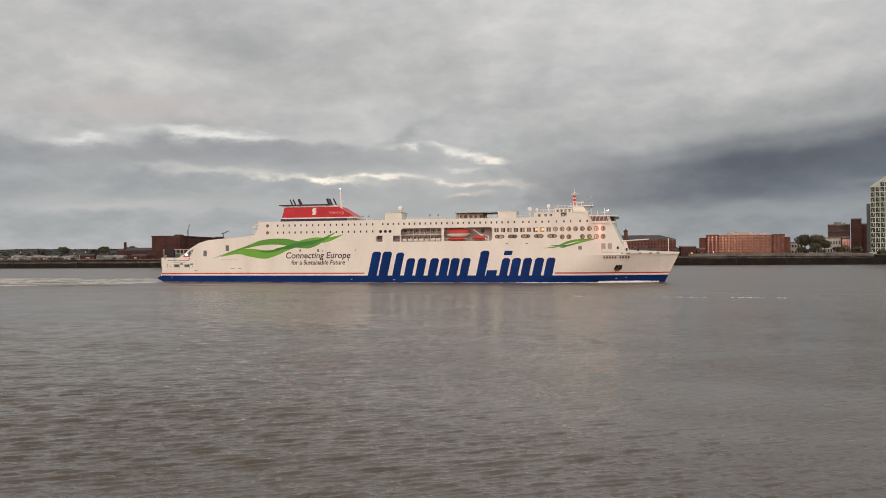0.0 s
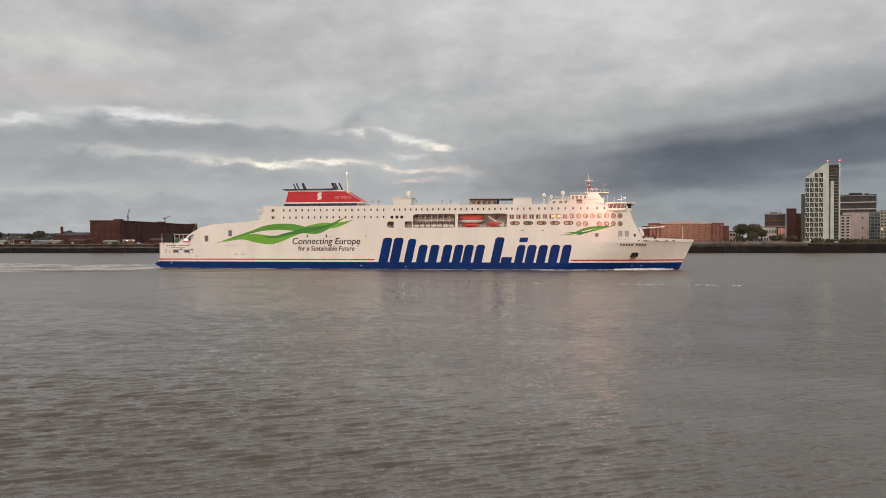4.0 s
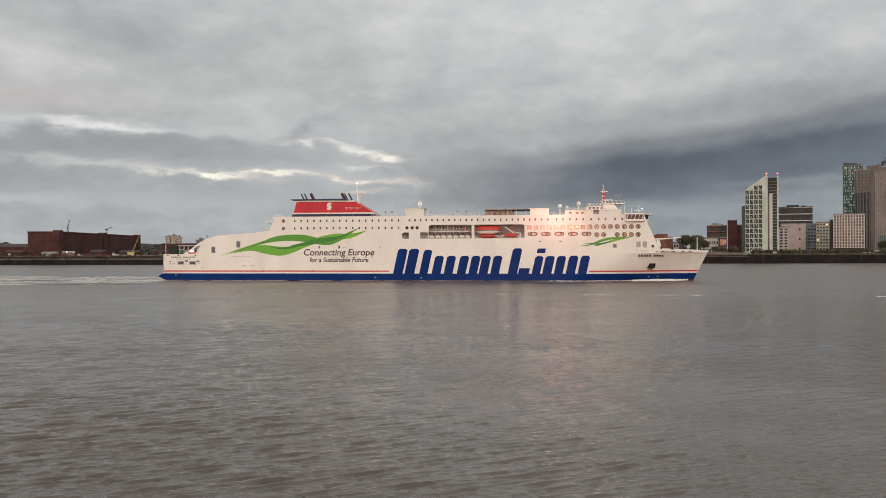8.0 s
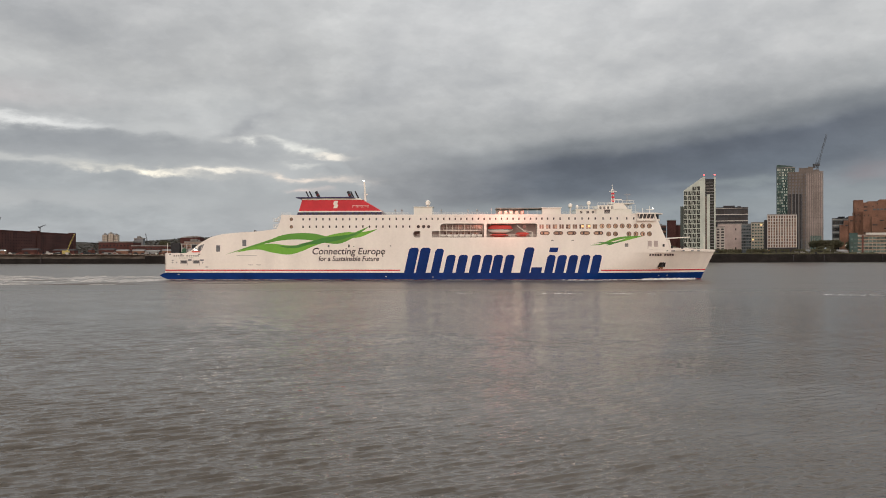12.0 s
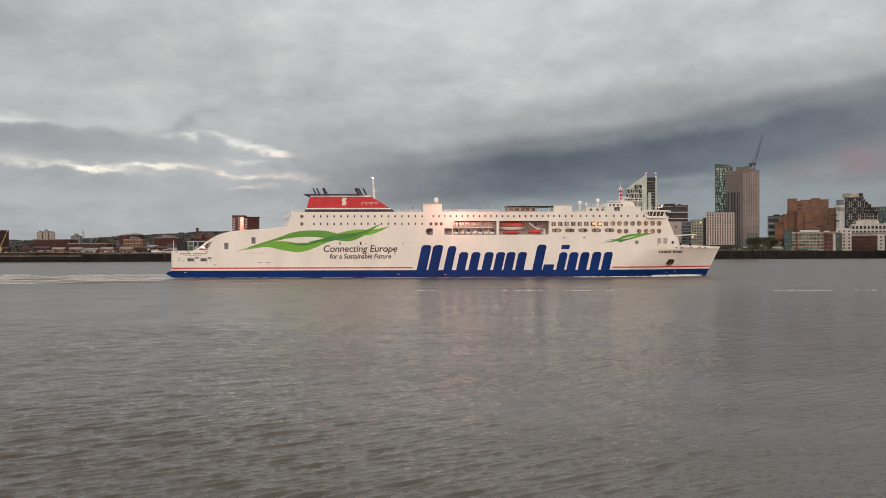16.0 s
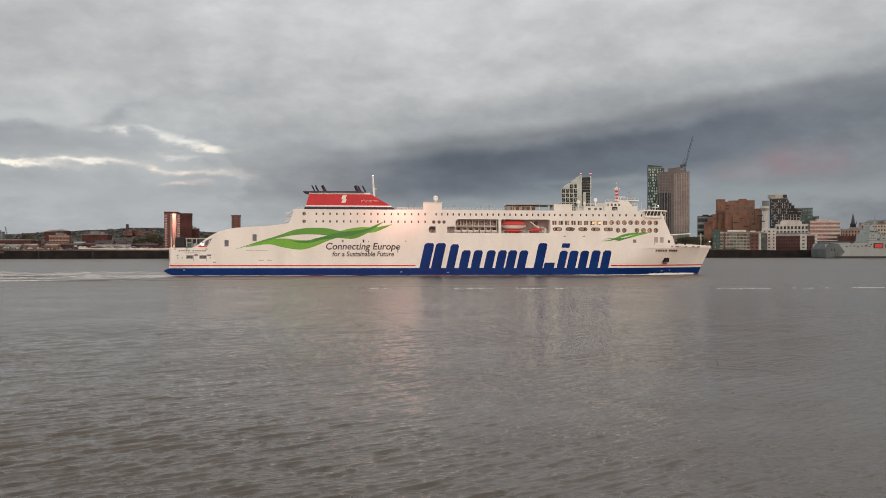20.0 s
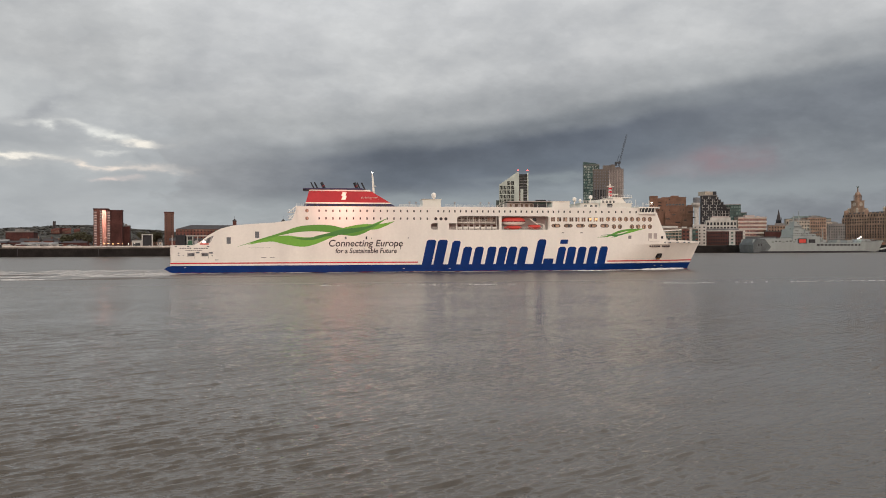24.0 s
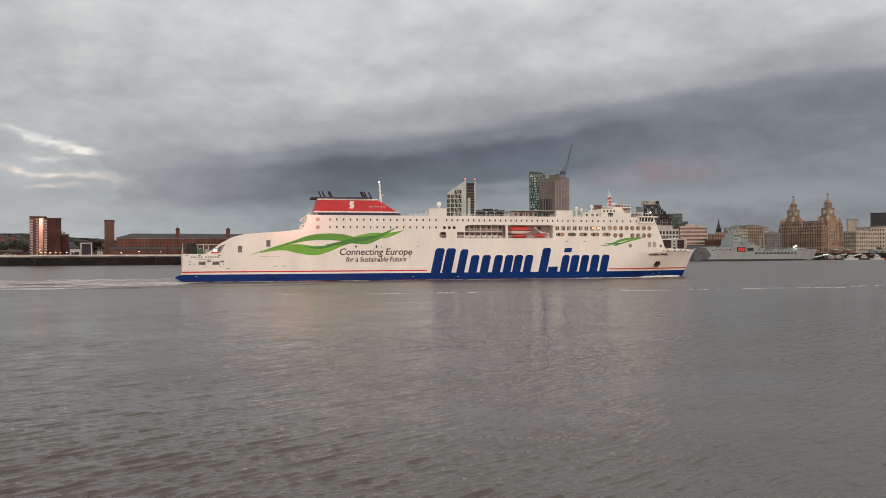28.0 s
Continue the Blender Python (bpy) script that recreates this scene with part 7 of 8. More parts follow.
# railings along the top deck
for s0, s1 in ((47.4, 51), (86, 96), (103.6, 126), (154, 182)):
    bm = bmesh.new()
    y = -HALF + 0.15
    for dz_ in (0.4, 0.75, 1.1):
        tube(bm, (sx(s0), y, TOP + dz_), (sx(s1), y, TOP + dz_), 0.035, n=5)
    n = int((s1 - s0) / 1.8)
    for k in range(n + 1):
        s = s0 + (s1 - s0) * k / n
        tube(bm, (sx(s), y, TOP), (sx(s), y, TOP + 1.1), 0.04, n=5)
    part("railing", bm, SHIP_WHITE, ferry)
for s in (90.5, 93.0, 108.3, 118.6, 122):
    bm = bmesh.new()
    tube(bm, (sx(s), 6 - HALF, TOP), (sx(s), 6 - HALF, TOP + 2.6), 0.09, n=6)
    box(bm, sx(s) - 0.35, sx(s) + 0.35, 5.8 - HALF, 6.2 - HALF, TOP + 1.9, TOP + 2.4)
    part("deck_lamp_post", bm, STEEL_GREY, ferry)
# aft end: stair landings, stern gear
for z in (20.2, 22.6):
    bm = bmesh.new()
    box(bm, sx(44.2), sx(47.3), -HALF + 0.4, -HALF + 5, z - 0.15, z)
    for k in range(5):
        tube(bm, (sx(44.3 + k * 0.7), -HALF + 0.5, z), (sx(44.3 + k * 0.7), -HALF + 0.5, z + 1.1), 0.05, n=5)
    tube(bm, (sx(44.3), -HALF + 0.5, z + 1.1), (sx(47.3), -HALF + 0.5, z + 1.1), 0.05, n=5)
    tube(bm, (sx(44.6), -HALF + 0.9, z), (sx(47.2), -HALF + 0.9, z + 2.2), 0.14, n=5)
    part("stair_landing", bm, SHIP_WHITE, ferry)
for y in (-12.2, 9.6):
    bm = bmesh.new()
    box(bm, sx(3.9), sx(7.2), y, y + 2.6, 10.4, 14.2)
    for k in range(4):
        box(bm, sx(3.7), sx(7.4), y - 0.1, y + 2.7, 10.9 + k * 0.9, 11.0 + k * 0.9)
    part("ramp_tower", bm, CLAD_DARK, ferry, "black stern ramp tower")
bm = bmesh.new()
box(bm, sx(7.4), sx(16.0), -12.0, -3, 13.7, 14.0)
for s in (7.9, 9.9, 11.6):
    tube(bm, (sx(s), -11.6, 10.4), (sx(s), -11.6, 13.7), 0.2, n=6)
box(bm, sx(7.8), sx(9.2), -11, -9.6, 10.4, 12.4)
part("stern_platform", bm, RENDER_WHITE, ferry)
for s, mat in ((8.9, DECK_GREEN), (11.2, STEEL_GREY)):
    bm = bmesh.new()
    tube(bm, (sx(s), -12, 11.4), (sx(s), -9.6, 11.4), 0.8, 0.8, 12)
    box(bm, sx(s) - 1, sx(s) + 1, -12.2, -9.4, 10.35, 10.8)
    part("mooring_winch", bm, mat, ferry)
# small glowing dome stands in for a bright reflection, not a ship's lamp
bm = bmesh.new()
dome(bm, (sx(14.2), -HALF - 0.1, 11.4), 0.55)
part("stern_lamp", bm, LAMP_WHITE, ferry, "glowing white dome in place of a bright reflection")
bm = bmesh.new()
prism(bm, [(sx(12.9), 11.2), (sx(16.3), 11.2), (sx(17.6), 13.9), (sx(16.2), 13.4)], -HALF - 0.03, -HALF + 0.2)
opening = part("screen_opening", bm, CLAD_GREY, ferry, "grey slanting opening in the stern screen")
for k in range(4):
    bm = bmesh.new()
    x = 13.7 + k * 0.85
    tube(bm, (sx(x), -HALF - 0.06, 11.3), (sx(x + 0.55), -HALF - 0.06, 12.5 + 0.25 * k), 0.1, n=5)
    part("opening_bar", bm, SHIP_WHITE if k % 2 else STEEL_DARK, opening)
bm = bmesh.new()
box(bm, sx(12.0), sx(16.6), -13.3, -11.6, 10.4, 11.5)
part("orange_gear", bm, BOAT_ORANGE, ferry)
bm = bmesh.new()
tube(bm, (sx(2.7), -12.5, 10.4), (sx(2.7), -12.5, 14.2), 0.1, n=6)
part("ensign_staff", bm, SHIP_WHITE, ferry)
# foredeck gear
bm = bmesh.new()
tube(bm, (sx(193.2), -8, 10.4), (sx(193.2), -8, 16.0), 0.4, 0.35, 8)
tube(bm, (sx(192.0), -8, 15.6), (sx(203.2), -7, 16.3), 0.3, 0.18, 8)
part("deck_crane", bm, SHIP_WHITE, ferry)
bm = bmesh.new()
prism(bm, [(sx(193.5), 10.4), (sx(196.2), 10.4), (sx(195.0), 15.2), (sx(193.9), 15.6)], -9.4, -6.5)
part("crane_house", bm, SHIP_WHITE, ferry)
bm = bmesh.new()
tube(bm, (sx(210.4), 0, 10.3), (sx(210.4), 0, 16.6), 0.14, n=6)
part("jack_staff", bm, SHIP_WHITE, ferry)
for s, z in ((195.0, 13.0), (199.2, 12.8), (191.8, 13.6)):
    put("fairlead", pane_mesh(0.7, 1.0, CLAD_DARK, 0.05), ferry, sx(s), on_side(s, 11.9, 0.5), z - 0.5)
for k, s in enumerate((193.0, 195.6, 199.6, 203.4, 206.2)):
    put("bow_fairlead", pane_mesh(1.3, 0.45, CLAD_GREY, 0.25), ferry, sx(s), on_side(s, 11.0, 0.15), 11.1)

# ---- foam that runs with the ferry ----
def foam_strip(bm, pts, rng, tall=0.0):
    """Overlapping ragged flakes along a line of (s, y, half length, half width)."""
    for s, y, rx_, ry_ in pts:
        n = 9
        ring = [bm.verts.new((sx(s) + rx_ * math.cos(k * math.tau / n) * rng.uniform(0.6, 1.15), y + ry_ * math.sin(k * math.tau / n) * rng.uniform(0.6, 1.15), 0.06 + rng.uniform(0, 0.03))) for k in range(n)]
        tip = bm.verts.new((sx(s), y, 0.12 + tall * rng.uniform(0.5, 1.2)))
        for k in range(n):
            bm.faces.new((ring[k], ring[(k + 1) % n], tip))


rng = random.Random(41)
bm = bmesh.new()
pts = []
for k in range(150):
    s = 206 - rng.random() ** 1.5 * 52
    pts.append((s, -half_beam(s, 0) - rng.uniform(-0.2, 1.2) * (0.3 + (207 - s) / 34), rng.uniform(0.4, 1.7), rng.uniform(0.15, 0.4)))
foam_strip(bm, pts, rng, 0.22)
pts = []
for k in range(120):
    s = rng.gauss(195.0, 4.5)
    pts.append((s, -half_beam(s, 0) - rng.uniform(0.2, 3.2), rng.uniform(0.4, 1.4), rng.uniform(0.3, 0.7)))
foam_strip(bm, pts, rng, 0.65)
bow_wave = single("bow_wave", bm, FOAM, "white breaking bow wave along the ferry", "wave", kind="stuff")
bm = bmesh.new()
pts = []
for k in range(2200):
    d = rng.random() ** 1.3 * 240
    lane, spread = rng.choice(((0.0, 0.02), (8.0, 0.03), (18.0, 0.04), (30.0, 0.05), (-6 - 0.10 * d, 0.03), (-3 - 0.05 * d, 0.03), (42.0, 0.04), (-12 - 0.16 * d, 0.02), (-24 - 0.06 * d, 0.02), (-44, 0.02)))
    if math.sin(d * 0.21 + lane) + math.sin(d * 0.083 + 2 + 0.1 * lane) < rng.uniform(-1.6, 0.9) - 0.4:
        continue
    y = -HALF + 1 + rng.gauss(0, 1) * (1.6 + d * spread) + lane
    pts.append((3 - d, y, rng.uniform(0.8, 5.5), rng.uniform(0.08, 0.5)))
foam_strip(bm, pts, rng, 0.12)
wake = single("wake", bm, FOAM_THIN, "pale streaked wake behind the ferry", "wake", kind="stuff")
bm = bmesh.new()
pts = []
for k in range(260):
    s = rng.uniform(-10, 205)
    pts.append((s, -half_beam(min(s, 205), 0) - rng.uniform(0.1, 1.2), rng.uniform(0.8, 2.6), rng.uniform(0.08, 0.25)))
foam_strip(bm, pts, rng, 0.12)
side_wash = single("side_wash", bm, FOAM_THIN, "thin line of wash along the ferry's side", "wash", kind="stuff")


# low smooth waves that spread from the hull
def wave_ridge(s0, y0, s1, y1, wide, high):
    bm = bmesh.new()
    n = 60
    prev = None
    for k in range(n + 1):
        u = k / n
        s_, y = s0 + (s1 - s0) * u, y0 + (y1 - y0) * u + 0.6 * math.sin(u * 17) + 0.4 * math.sin(u * 41)
        hgt = high * min(1, u * 9) * min(1, (1 - u) * 3) * (0.7 + 0.3 * math.sin(u * 29))
        now = [bm.verts.new((sx(s_), y + 321 + wide * v, -0.05 + hgt * math.cos(v * math.pi / 2) ** 2)) for v in (-1, -0.6, -0.25, 0, 0.25, 0.6, 1)]
        if prev:
            for i in range(6):
                bm.faces.new((prev[i + 1], now[i + 1], now[i], prev[i]))
        prev = now
    return single("wake_wave", bm, WATER, "low smooth wave running from the ferry's side", "wave", group="waves of the wake", soft=True)


ridges = [wave_ridge(62, -44, -190, -96, 1.3, 0.5), wave_ridge(8, -15, -200, -34, 1.1, 0.4), wave_ridge(70, -17, -200, -120, 1.4, 0.25),
          wave_ridge(-20, -44, -230, -62, 1.3, 0.4)]
# ---- grey naval auxiliary moored at the pier ----
navy = thing("naval_ship", "grey naval support ship moored along the pier", "ship", bank(559, -32, 0))
NL = 176.0


def nhalf(u, z):
    b = 11.0
    if u > 0.62:
        b *= max(0.02, 1 - ((u - 0.62) / 0.38) ** 2.2 * (1.05 - z * 0.02))
    if u < 0.05:
        b *= 0.86
    return b


bm = bmesh.new()
for sgn in (-1, 1):
    lines = []
    for k in range(41):
        u = k / 40
        top = 10.6 if u < 0.5 else 10.6 + max(0, (u - 0.8)) * 14
        top = 14.4 if u < 0.30 else top
        lines.append([bm.verts.new(((u - 0.5) * NL + z * 0.35 * max(0, u - 0.8) * 5, sgn * nhalf(u, z), z)) for z in (-1, 0.3, 4, top)])
    for a, b_ in zip(lines, lines[1:]):
        for i in range(3):
            f = (a[i], b_[i], b_[i + 1], a[i + 1])
            bm.faces.new(f if sgn < 0 else f[::-1])
part("hull", bm, NAVY_GREY, navy, "grey hull")
bm = bmesh.new()
for sgn in (-1, 1):
    prev = None
    for k in range(41):
        u = k / 40
        now = [bm.verts.new(((u - 0.5) * NL, sgn * (nhalf(u, 0) + 0.2), z)) for z in (-1, 1.9)]
        if prev:
            f = (prev[0], now[0], now[1], prev[1])
            bm.faces.new(f if sgn < 0 else f[::-1])
        prev = now
part("boot_topping", bm, STEEL_DARK, navy)
bm = bmesh.new()
outline = [((u - 0.5) * NL, -nhalf(u, 10) + 0.1) for u in [k / 30 for k in range(31)]]
outline += [(x, -y) for x, y in outline[::-1]]
slab(bm, outline, 10.0, 10.5)
part("deck", bm, NAVY_DARK, navy)
bm = bmesh.new()
prism(bm, [(-NL / 2, 0.5), (-NL / 2 + 16, 0.5), (-NL / 2 + 22, 6.5), (-NL / 2 + 14, 14.9), (-NL / 2 + 4, 14.9), (-NL / 2 - 1, 9)], -11.1, 11.1)
part("stern_block", bm, NAVY_DARK, navy, "darker grey faceted stern")
for name, x0, x1, y, z0, z1, lean in (("flight_deck_house", -64, -37, 9.6, 14.4, 15.6, 0.6), ("superstructure", -37.5, -1, 10.2, 10.5, 17.6, 0.8), ("bridge_block", -36.5, -21.5, 9, 17.6, 25.4, 0.9),
                                      ("upper_bridge", -33.4, -22.6, 7, 25.4, 29.6, 0.9), ("mast_base", -31.0, -25.5, 4, 29.6, 34.0, 1.2), ("signal_house", -20.2, -11.4, 7, 17.6, 23.2, 1.2), ("funnel_block", -11.6, -2.4, 6, 17.6, 20.4, 1.4),
                                      ("boat_house", 1, 9, 8, 10.5, 14.2, 0.8), ("winch_house", 24, 30, 6, 10.5, 13.6, 0.6), ("fore_house", 38, 46, 6, 10.5, 13.4, 1), ("store_house", 56, 72, 7, 10.5, 14.6, 2.5)):
    bm = bmesh.new()
    prism(bm, [(x0, z0), (x1, z0), (x1 - lean, z1), (x0 + lean, z1)], -y, y)
    part(name, bm, NAVY_GREY, navy)
for x, z0, z1, r in ((-20.8, 23.0, 46.0, 0.7), (-28, 34, 41.5, 0.5), (-31, 29.5, 36.5, 0.2), (-24, 29.5, 35.0, 0.2), (-9.5, 20, 31.0, 0.3), (-5, 20, 27.5, 0.2), (11, 10.5, 27, 0.4), (18, 10.5, 19, 0.3), (33, 10.5, 22.4, 0.35), (52, 10.5, 17, 0.25), (66, 12.5, 17.5, 0.2), (80, 12, 15.5, 0.12)):
    bm = bmesh.new()
    tube(bm, (x, 0, z0), (x, 0, z1), r, r * 0.4, 8)
    box(bm, x - 1.6, x + 1.6, -0.3, 0.3, z0 + (z1 - z0) * 0.6, z0 + (z1 - z0) * 0.6 + 0.35)
    tube(bm, (x - 1.6, 0, z0), (x, 0, z0 + (z1 - z0) * 0.6), r * 0.3, n=5)
    tube(bm, (x + 1.6, 0, z0), (x, 0, z0 + (z1 - z0) * 0.6), r * 0.3, n=5)
    part("mast", bm, NAVY_GREY, navy)
for x, z, r in ((-34.8, 25.4, 1.0), (-16, 23.2, 1.2), (6, 14.2, 1.2)):
    bm = bmesh.new()
    tube(bm, (x, -3, z), (x, -3, z + r), r * 0.9, r, 12)
    dome(bm, (x, -3, z + r), r, 1.0, 12, 5)
    part("radome", bm, NAVY_GREY, navy, "", True)
for x, z in ((56, 15.0), (59, 16.4)):
    bm = bmesh.new()
    dome(bm, (x, -4, z), 1.0)
    part("deck_flood_lamp", bm, LAMP_WHITE, navy, "bright white deck lamp")
for x0, x1, y, z in ((-62, -39, -9.4, 15.6), (-36, -21, -8.8, 25.4), (-20, -12, -6.8, 23.2), (2, 40, -10.6, 10.6), (40, 80, -8.0, 11.2), (-40, 0, -10.0, 17.6)):
    bm = bmesh.new()
    n = int((x1 - x0) / 2)
    for k in range(n + 1):
        x = x0 + (x1 - x0) * k / n
        tube(bm, (x, y, z), (x, y, z + 1.1), 0.08, n=4)
    for dz_ in (0.55, 1.1):
        tube(bm, (x0, y, z + dz_), (x1, y, z + dz_), 0.07, n=4)
    part("railing", bm, NAVY_DARK, navy)
for a, c in (((20, 0, 11), (36, 0, 17.5)), ((48, 0, 11), (60, 0, 16.0)), ((-6, 0, 20), (10, 0, 24))):
    bm = bmesh.new()
    lattice(bm, a, c, 0.5, 7)
    part("derrick", bm, NAVY_DARK, navy)
bm = bmesh.new()
box(bm, -31.0, -20.0, -11.2, -9.6, 10.0, 15.4)
boat_niche = part("boat_niche", bm, STEEL_DARK, navy)
bm = bmesh.new()
box(bm, -30.2, -21.4, -11.45, -10.4, 10.8, 14.6)
part("liferaft_rack", bm, BOAT_ORANGE, boat_niche, "bright orange boat in a dark niche")
bm = bmesh.new()
box(bm, -16.5, -8.8, -11.2, -9.6, 10.6, 14.4)
part("boat_niche", bm, STEEL_DARK, navy)
for k in range(12):
    put("side_opening", pane_mesh(3.7, 2.0, STEEL_DARK), navy, -5 + k * 5.2 - (k > 8) * 0.4, -nhalf(0.5 + (-5 + k * 5.2) / NL, 8) - 0.02, 8.4)
for k in range(7):
    put("scuttle", pane_mesh(2.4, 0.8, STEEL_DARK), navy, -64 + k * 4.6, -11.02, 12.4 if k % 3 else 11.6)
for k in range(5):
    put("bridge_window", pane_mesh(1.6, 1.0, GLASS), navy, -32 + k * 2.0, -7.0, 27.8)
for k in range(6):
    put("cabin_window", pane_mesh(0.9, 0.9, GLASS), navy, -35 + k * 2.4, -9.0, 20.6)
for x, z, wd, hg in ((-34, 14.0, 1.6, 1.2),  (-24, 19.2, 3.0, 0.7), (-31, 23.6, 4.0, 0.6), (-16, 20.4, 2.2, 0.8), (-12.5, 21.2, 1.0, 1.4),
                     (-7, 18.9, 3.2, 0.7), (3, 12.6, 2.0, 0.9), (-40, 12.9, 3.0, 0.5), (-58, 15.0, 2.2, 0.5), (64, 12.8, 2.6, 0.6)):
    deep_ = next(y for x0, x1, y in ((-37.5, -20.2, 10.2), (-20.2, -2, 10.2), (-2, 10, 8.0), (-70, -37, 11.0), (50, 75, 7.0)) if x0 <= x <= x1)
    deep_ = 9.0 if 17.6 < z < 25.4 and x < -21.5 else 7.0 if 17.6 < z and x < -11.6 else 6.0 if z > 17.6 else deep_
    put("dark_opening", pane_mesh(wd, hg, STEEL_DARK, 0.15), navy, x, -deep_, z)
for x, z0, high_ in ((-29.2, 34.0, 3.0), (-23.8, 29.6, 2.2), (-18.0, 23.2, 2.4), (-14.0, 23.2, 1.8), (2, 14.2, 3.2), (8, 14.2, 2.4), (27, 13.6, 3.4), (41, 13.4, 3.0), (60, 14.6, 2.4), (68, 14.0, 3.0)):
    bm = bmesh.new()
    tube(bm, (x, -4, z0 - 0.2), (x, -4, z0 + high_), 0.14, 0.08, 5)
    box(bm, x - 0.6, x + 0.6, -4.2, -3.8, z0 + high_ * 0.6, z0 + high_ * 0.75)
    part("fitting", bm, NAVY_DARK, navy)
for k in range(2):
    put("stern_mark", pane_mesh(1.6, 2.4, STEEL_DARK), navy, -NL / 2 + 6.5 + k * 3.2, -11.1, 8.6)

# ---- pontoon, small craft and lamps at the pier ----
p_ = thing("landing_stage", "long dark floating landing stage", "pontoon", bank(820, -20, 0))
bm = bmesh.new()
box(bm, -160, 180, -8, 8, -0.5, 2.2)
part("deck", bm, STEEL_DARK, p_)
bm = bmesh.new()
for k in range(24):
    x = -150 + k * 14
    box(bm, x - 0.5, x + 0.5, -8.8, -7.8, -1, 4.4)
part("fenders", bm, QUAY, p_)
for k in range(6):
    bm = bmesh.new()
    x = -130 + k * 55
    box(bm, x - 12, x + 12, -3, 3, 2.2, 5.4)
    box(bm, x - 13, x + 13, -4, 4, 5.4, 5.9)
    part("shelter", bm, (CLAD_GREY, BRICK_DARK, RENDER_WHITE)[k % 3], p_)
bm = bmesh.new()
tube(bm, (-110, 8, 3), (-96, 30, 9), 0.5)
tube(bm, (40, 8, 3), (56, 30, 9), 0.5)
part("gangway", bm, STEEL_GREY, p_)
for x in (-156, -128, -104, -80, 20):
    bm = bmesh.new()
    prism(bm, [(x, 2.6), (x + 22, 6.4), (x + 22, 7.4), (x, 3.6)], 4, 8)
    part("covered_gangway", bm, RENDER_WHITE if x % 20 else CONCRETE, p_)


def small_craft(x, back, length, hull_mat, label):
    c = thing("harbour_boat", label, "boat", bank(x, back, 0), "boats at the landing stage")
    L = length / 2
    bm = bmesh.new()
    slab(bm, [(-L, -2.4), (L * 0.6, -2.4), (L, 0), (L * 0.6, 2.4), (-L, 2.4)], -0.4, 2.0)
    part("hull", bm, hull_mat, c)
    bm = bmesh.new()
    box(bm, -L * 0.4, L * 0.3, -1.7, 1.7, 2.0, 4.6)
    box(bm, -L * 0.3, L * 0.1, -1.3, 1.3, 4.6, 6.2)
    cabin = part("cabin", bm, RENDER_WHITE, c)
    for k in range(4):
        put("window", pane_mesh(0.9, 0.8, GLASS), cabin, -L * 0.33 + k * L * 0.18, -1.7, 3.7)
    bm = bmesh.new()
    tube(bm, (-L * 0.1, 0, 6), (-L * 0.1, 0, 10), 0.12, 0.06, 6)
    part("mast", bm, STEEL_GREY, c)


small_craft(536, -14, 16, STEEL_DARK, "small dark workboat moored by the pier")
small_craft(520, -12, 12, BOAT_ORANGE, "small red and white harbour launch")
for x, back, length, hull_mat, label in ((672, -34, 13, BRICK_RED, "small red pilot launch at the landing stage"), (683, -35, 12, STEEL_DARK, "dark workboat at the landing stage"), (700, -37, 24, RENDER_WHITE, "white harbour boat at the landing stage"),
                                         (722, -36, 18, STEEL_DARK, "dark-hulled harbour boat at the landing stage"), (742, -37, 20, RENDER_WHITE, "white excursion boat at the landing stage"), (762, -36, 14, BOAT_ORANGE, "red-hulled launch at the landing stage")):
    small_craft(x, back, length, hull_mat, label)


def street_lamp(x, back, high, mat, r=0.45, base=GROUND):
    r *= 0.7
    c = thing("street_lamp", "tall quay lamp, its head alight", "lamp", bank(x, back, base), "lit quay lamps")
    bm = bmesh.new()
    tube(bm, (0, 0, 0), (0, 0, high), 0.12, 0.08, 6)
    part("post", bm, STEEL_GREY, c)
    bm = bmesh.new()
    dome(bm, (0, 0, high), r, 0.8, 8, 4)
    part("lamp_head", bm, mat, c)


for x, back, high, mat, r in ((214, 30, 4, LAMP_WHITE, 0.5), (240, 28, 4, LAMP_WARM, 0.5), (256, 30, 4, LAMP_WARM, 0.4), (275, 30, 4, LAMP_WHITE, 0.4), (300, 40, 4, LAMP_WARM, 0.5), (316, 34, 4, LAMP_WHITE, 0.7),
                              (333, 34, 4, LAMP_WHITE, 0.6), (352, 34, 4, LAMP_WHITE, 0.7), (380, 36, 9, LAMP_WHITE, 0.7), (386, 34, 4, LAMP_WARM, 0.4), (-8, 18, 4, LAMP_WARM, 0.8), (-3, 16, 4, LAMP_WARM, 0.6),
                              (14, 18, 4, LAMP_WARM, 0.9), (19, 20, 4, LAMP_WARM, 0.7), (33, 18, 3, LAMP_WARM, 0.4), (68, 20, 4, LAMP_WHITE, 0.4), (57, 22, 4, LAMP_WARM, 0.4), (-88, 14, 4, LAMP_WHITE, 0.6), (-70, 14, 4, LAMP_WHITE, 0.4),
                              (-52, 14, 4, LAMP_WARM, 0.5), (-120, 16, 4, LAMP_WARM, 0.4), (-103, 16, 3, LAMP_WHITE, 0.5), (-166, 14, 3, LAMP_WARM, 1.3), (-163, 15, 3.4, LAMP_WARM, 1.0), (-159, 14, 2.8, LAMP_WARM, 1.4), (-155, 15, 3.2, LAMP_WARM, 1.1), (-151, 14, 3, LAMP_WARM, 0.9), (-146, 14, 3, LAMP_WHITE, 0.7), (-141, 14, 3, LAMP_WHITE, 0.6), (-430, 16, 4, LAMP_WHITE, 0.5), (-436, 15, 4, LAMP_WHITE, 0.5)):
    street_lamp(x, back, high, mat, r)
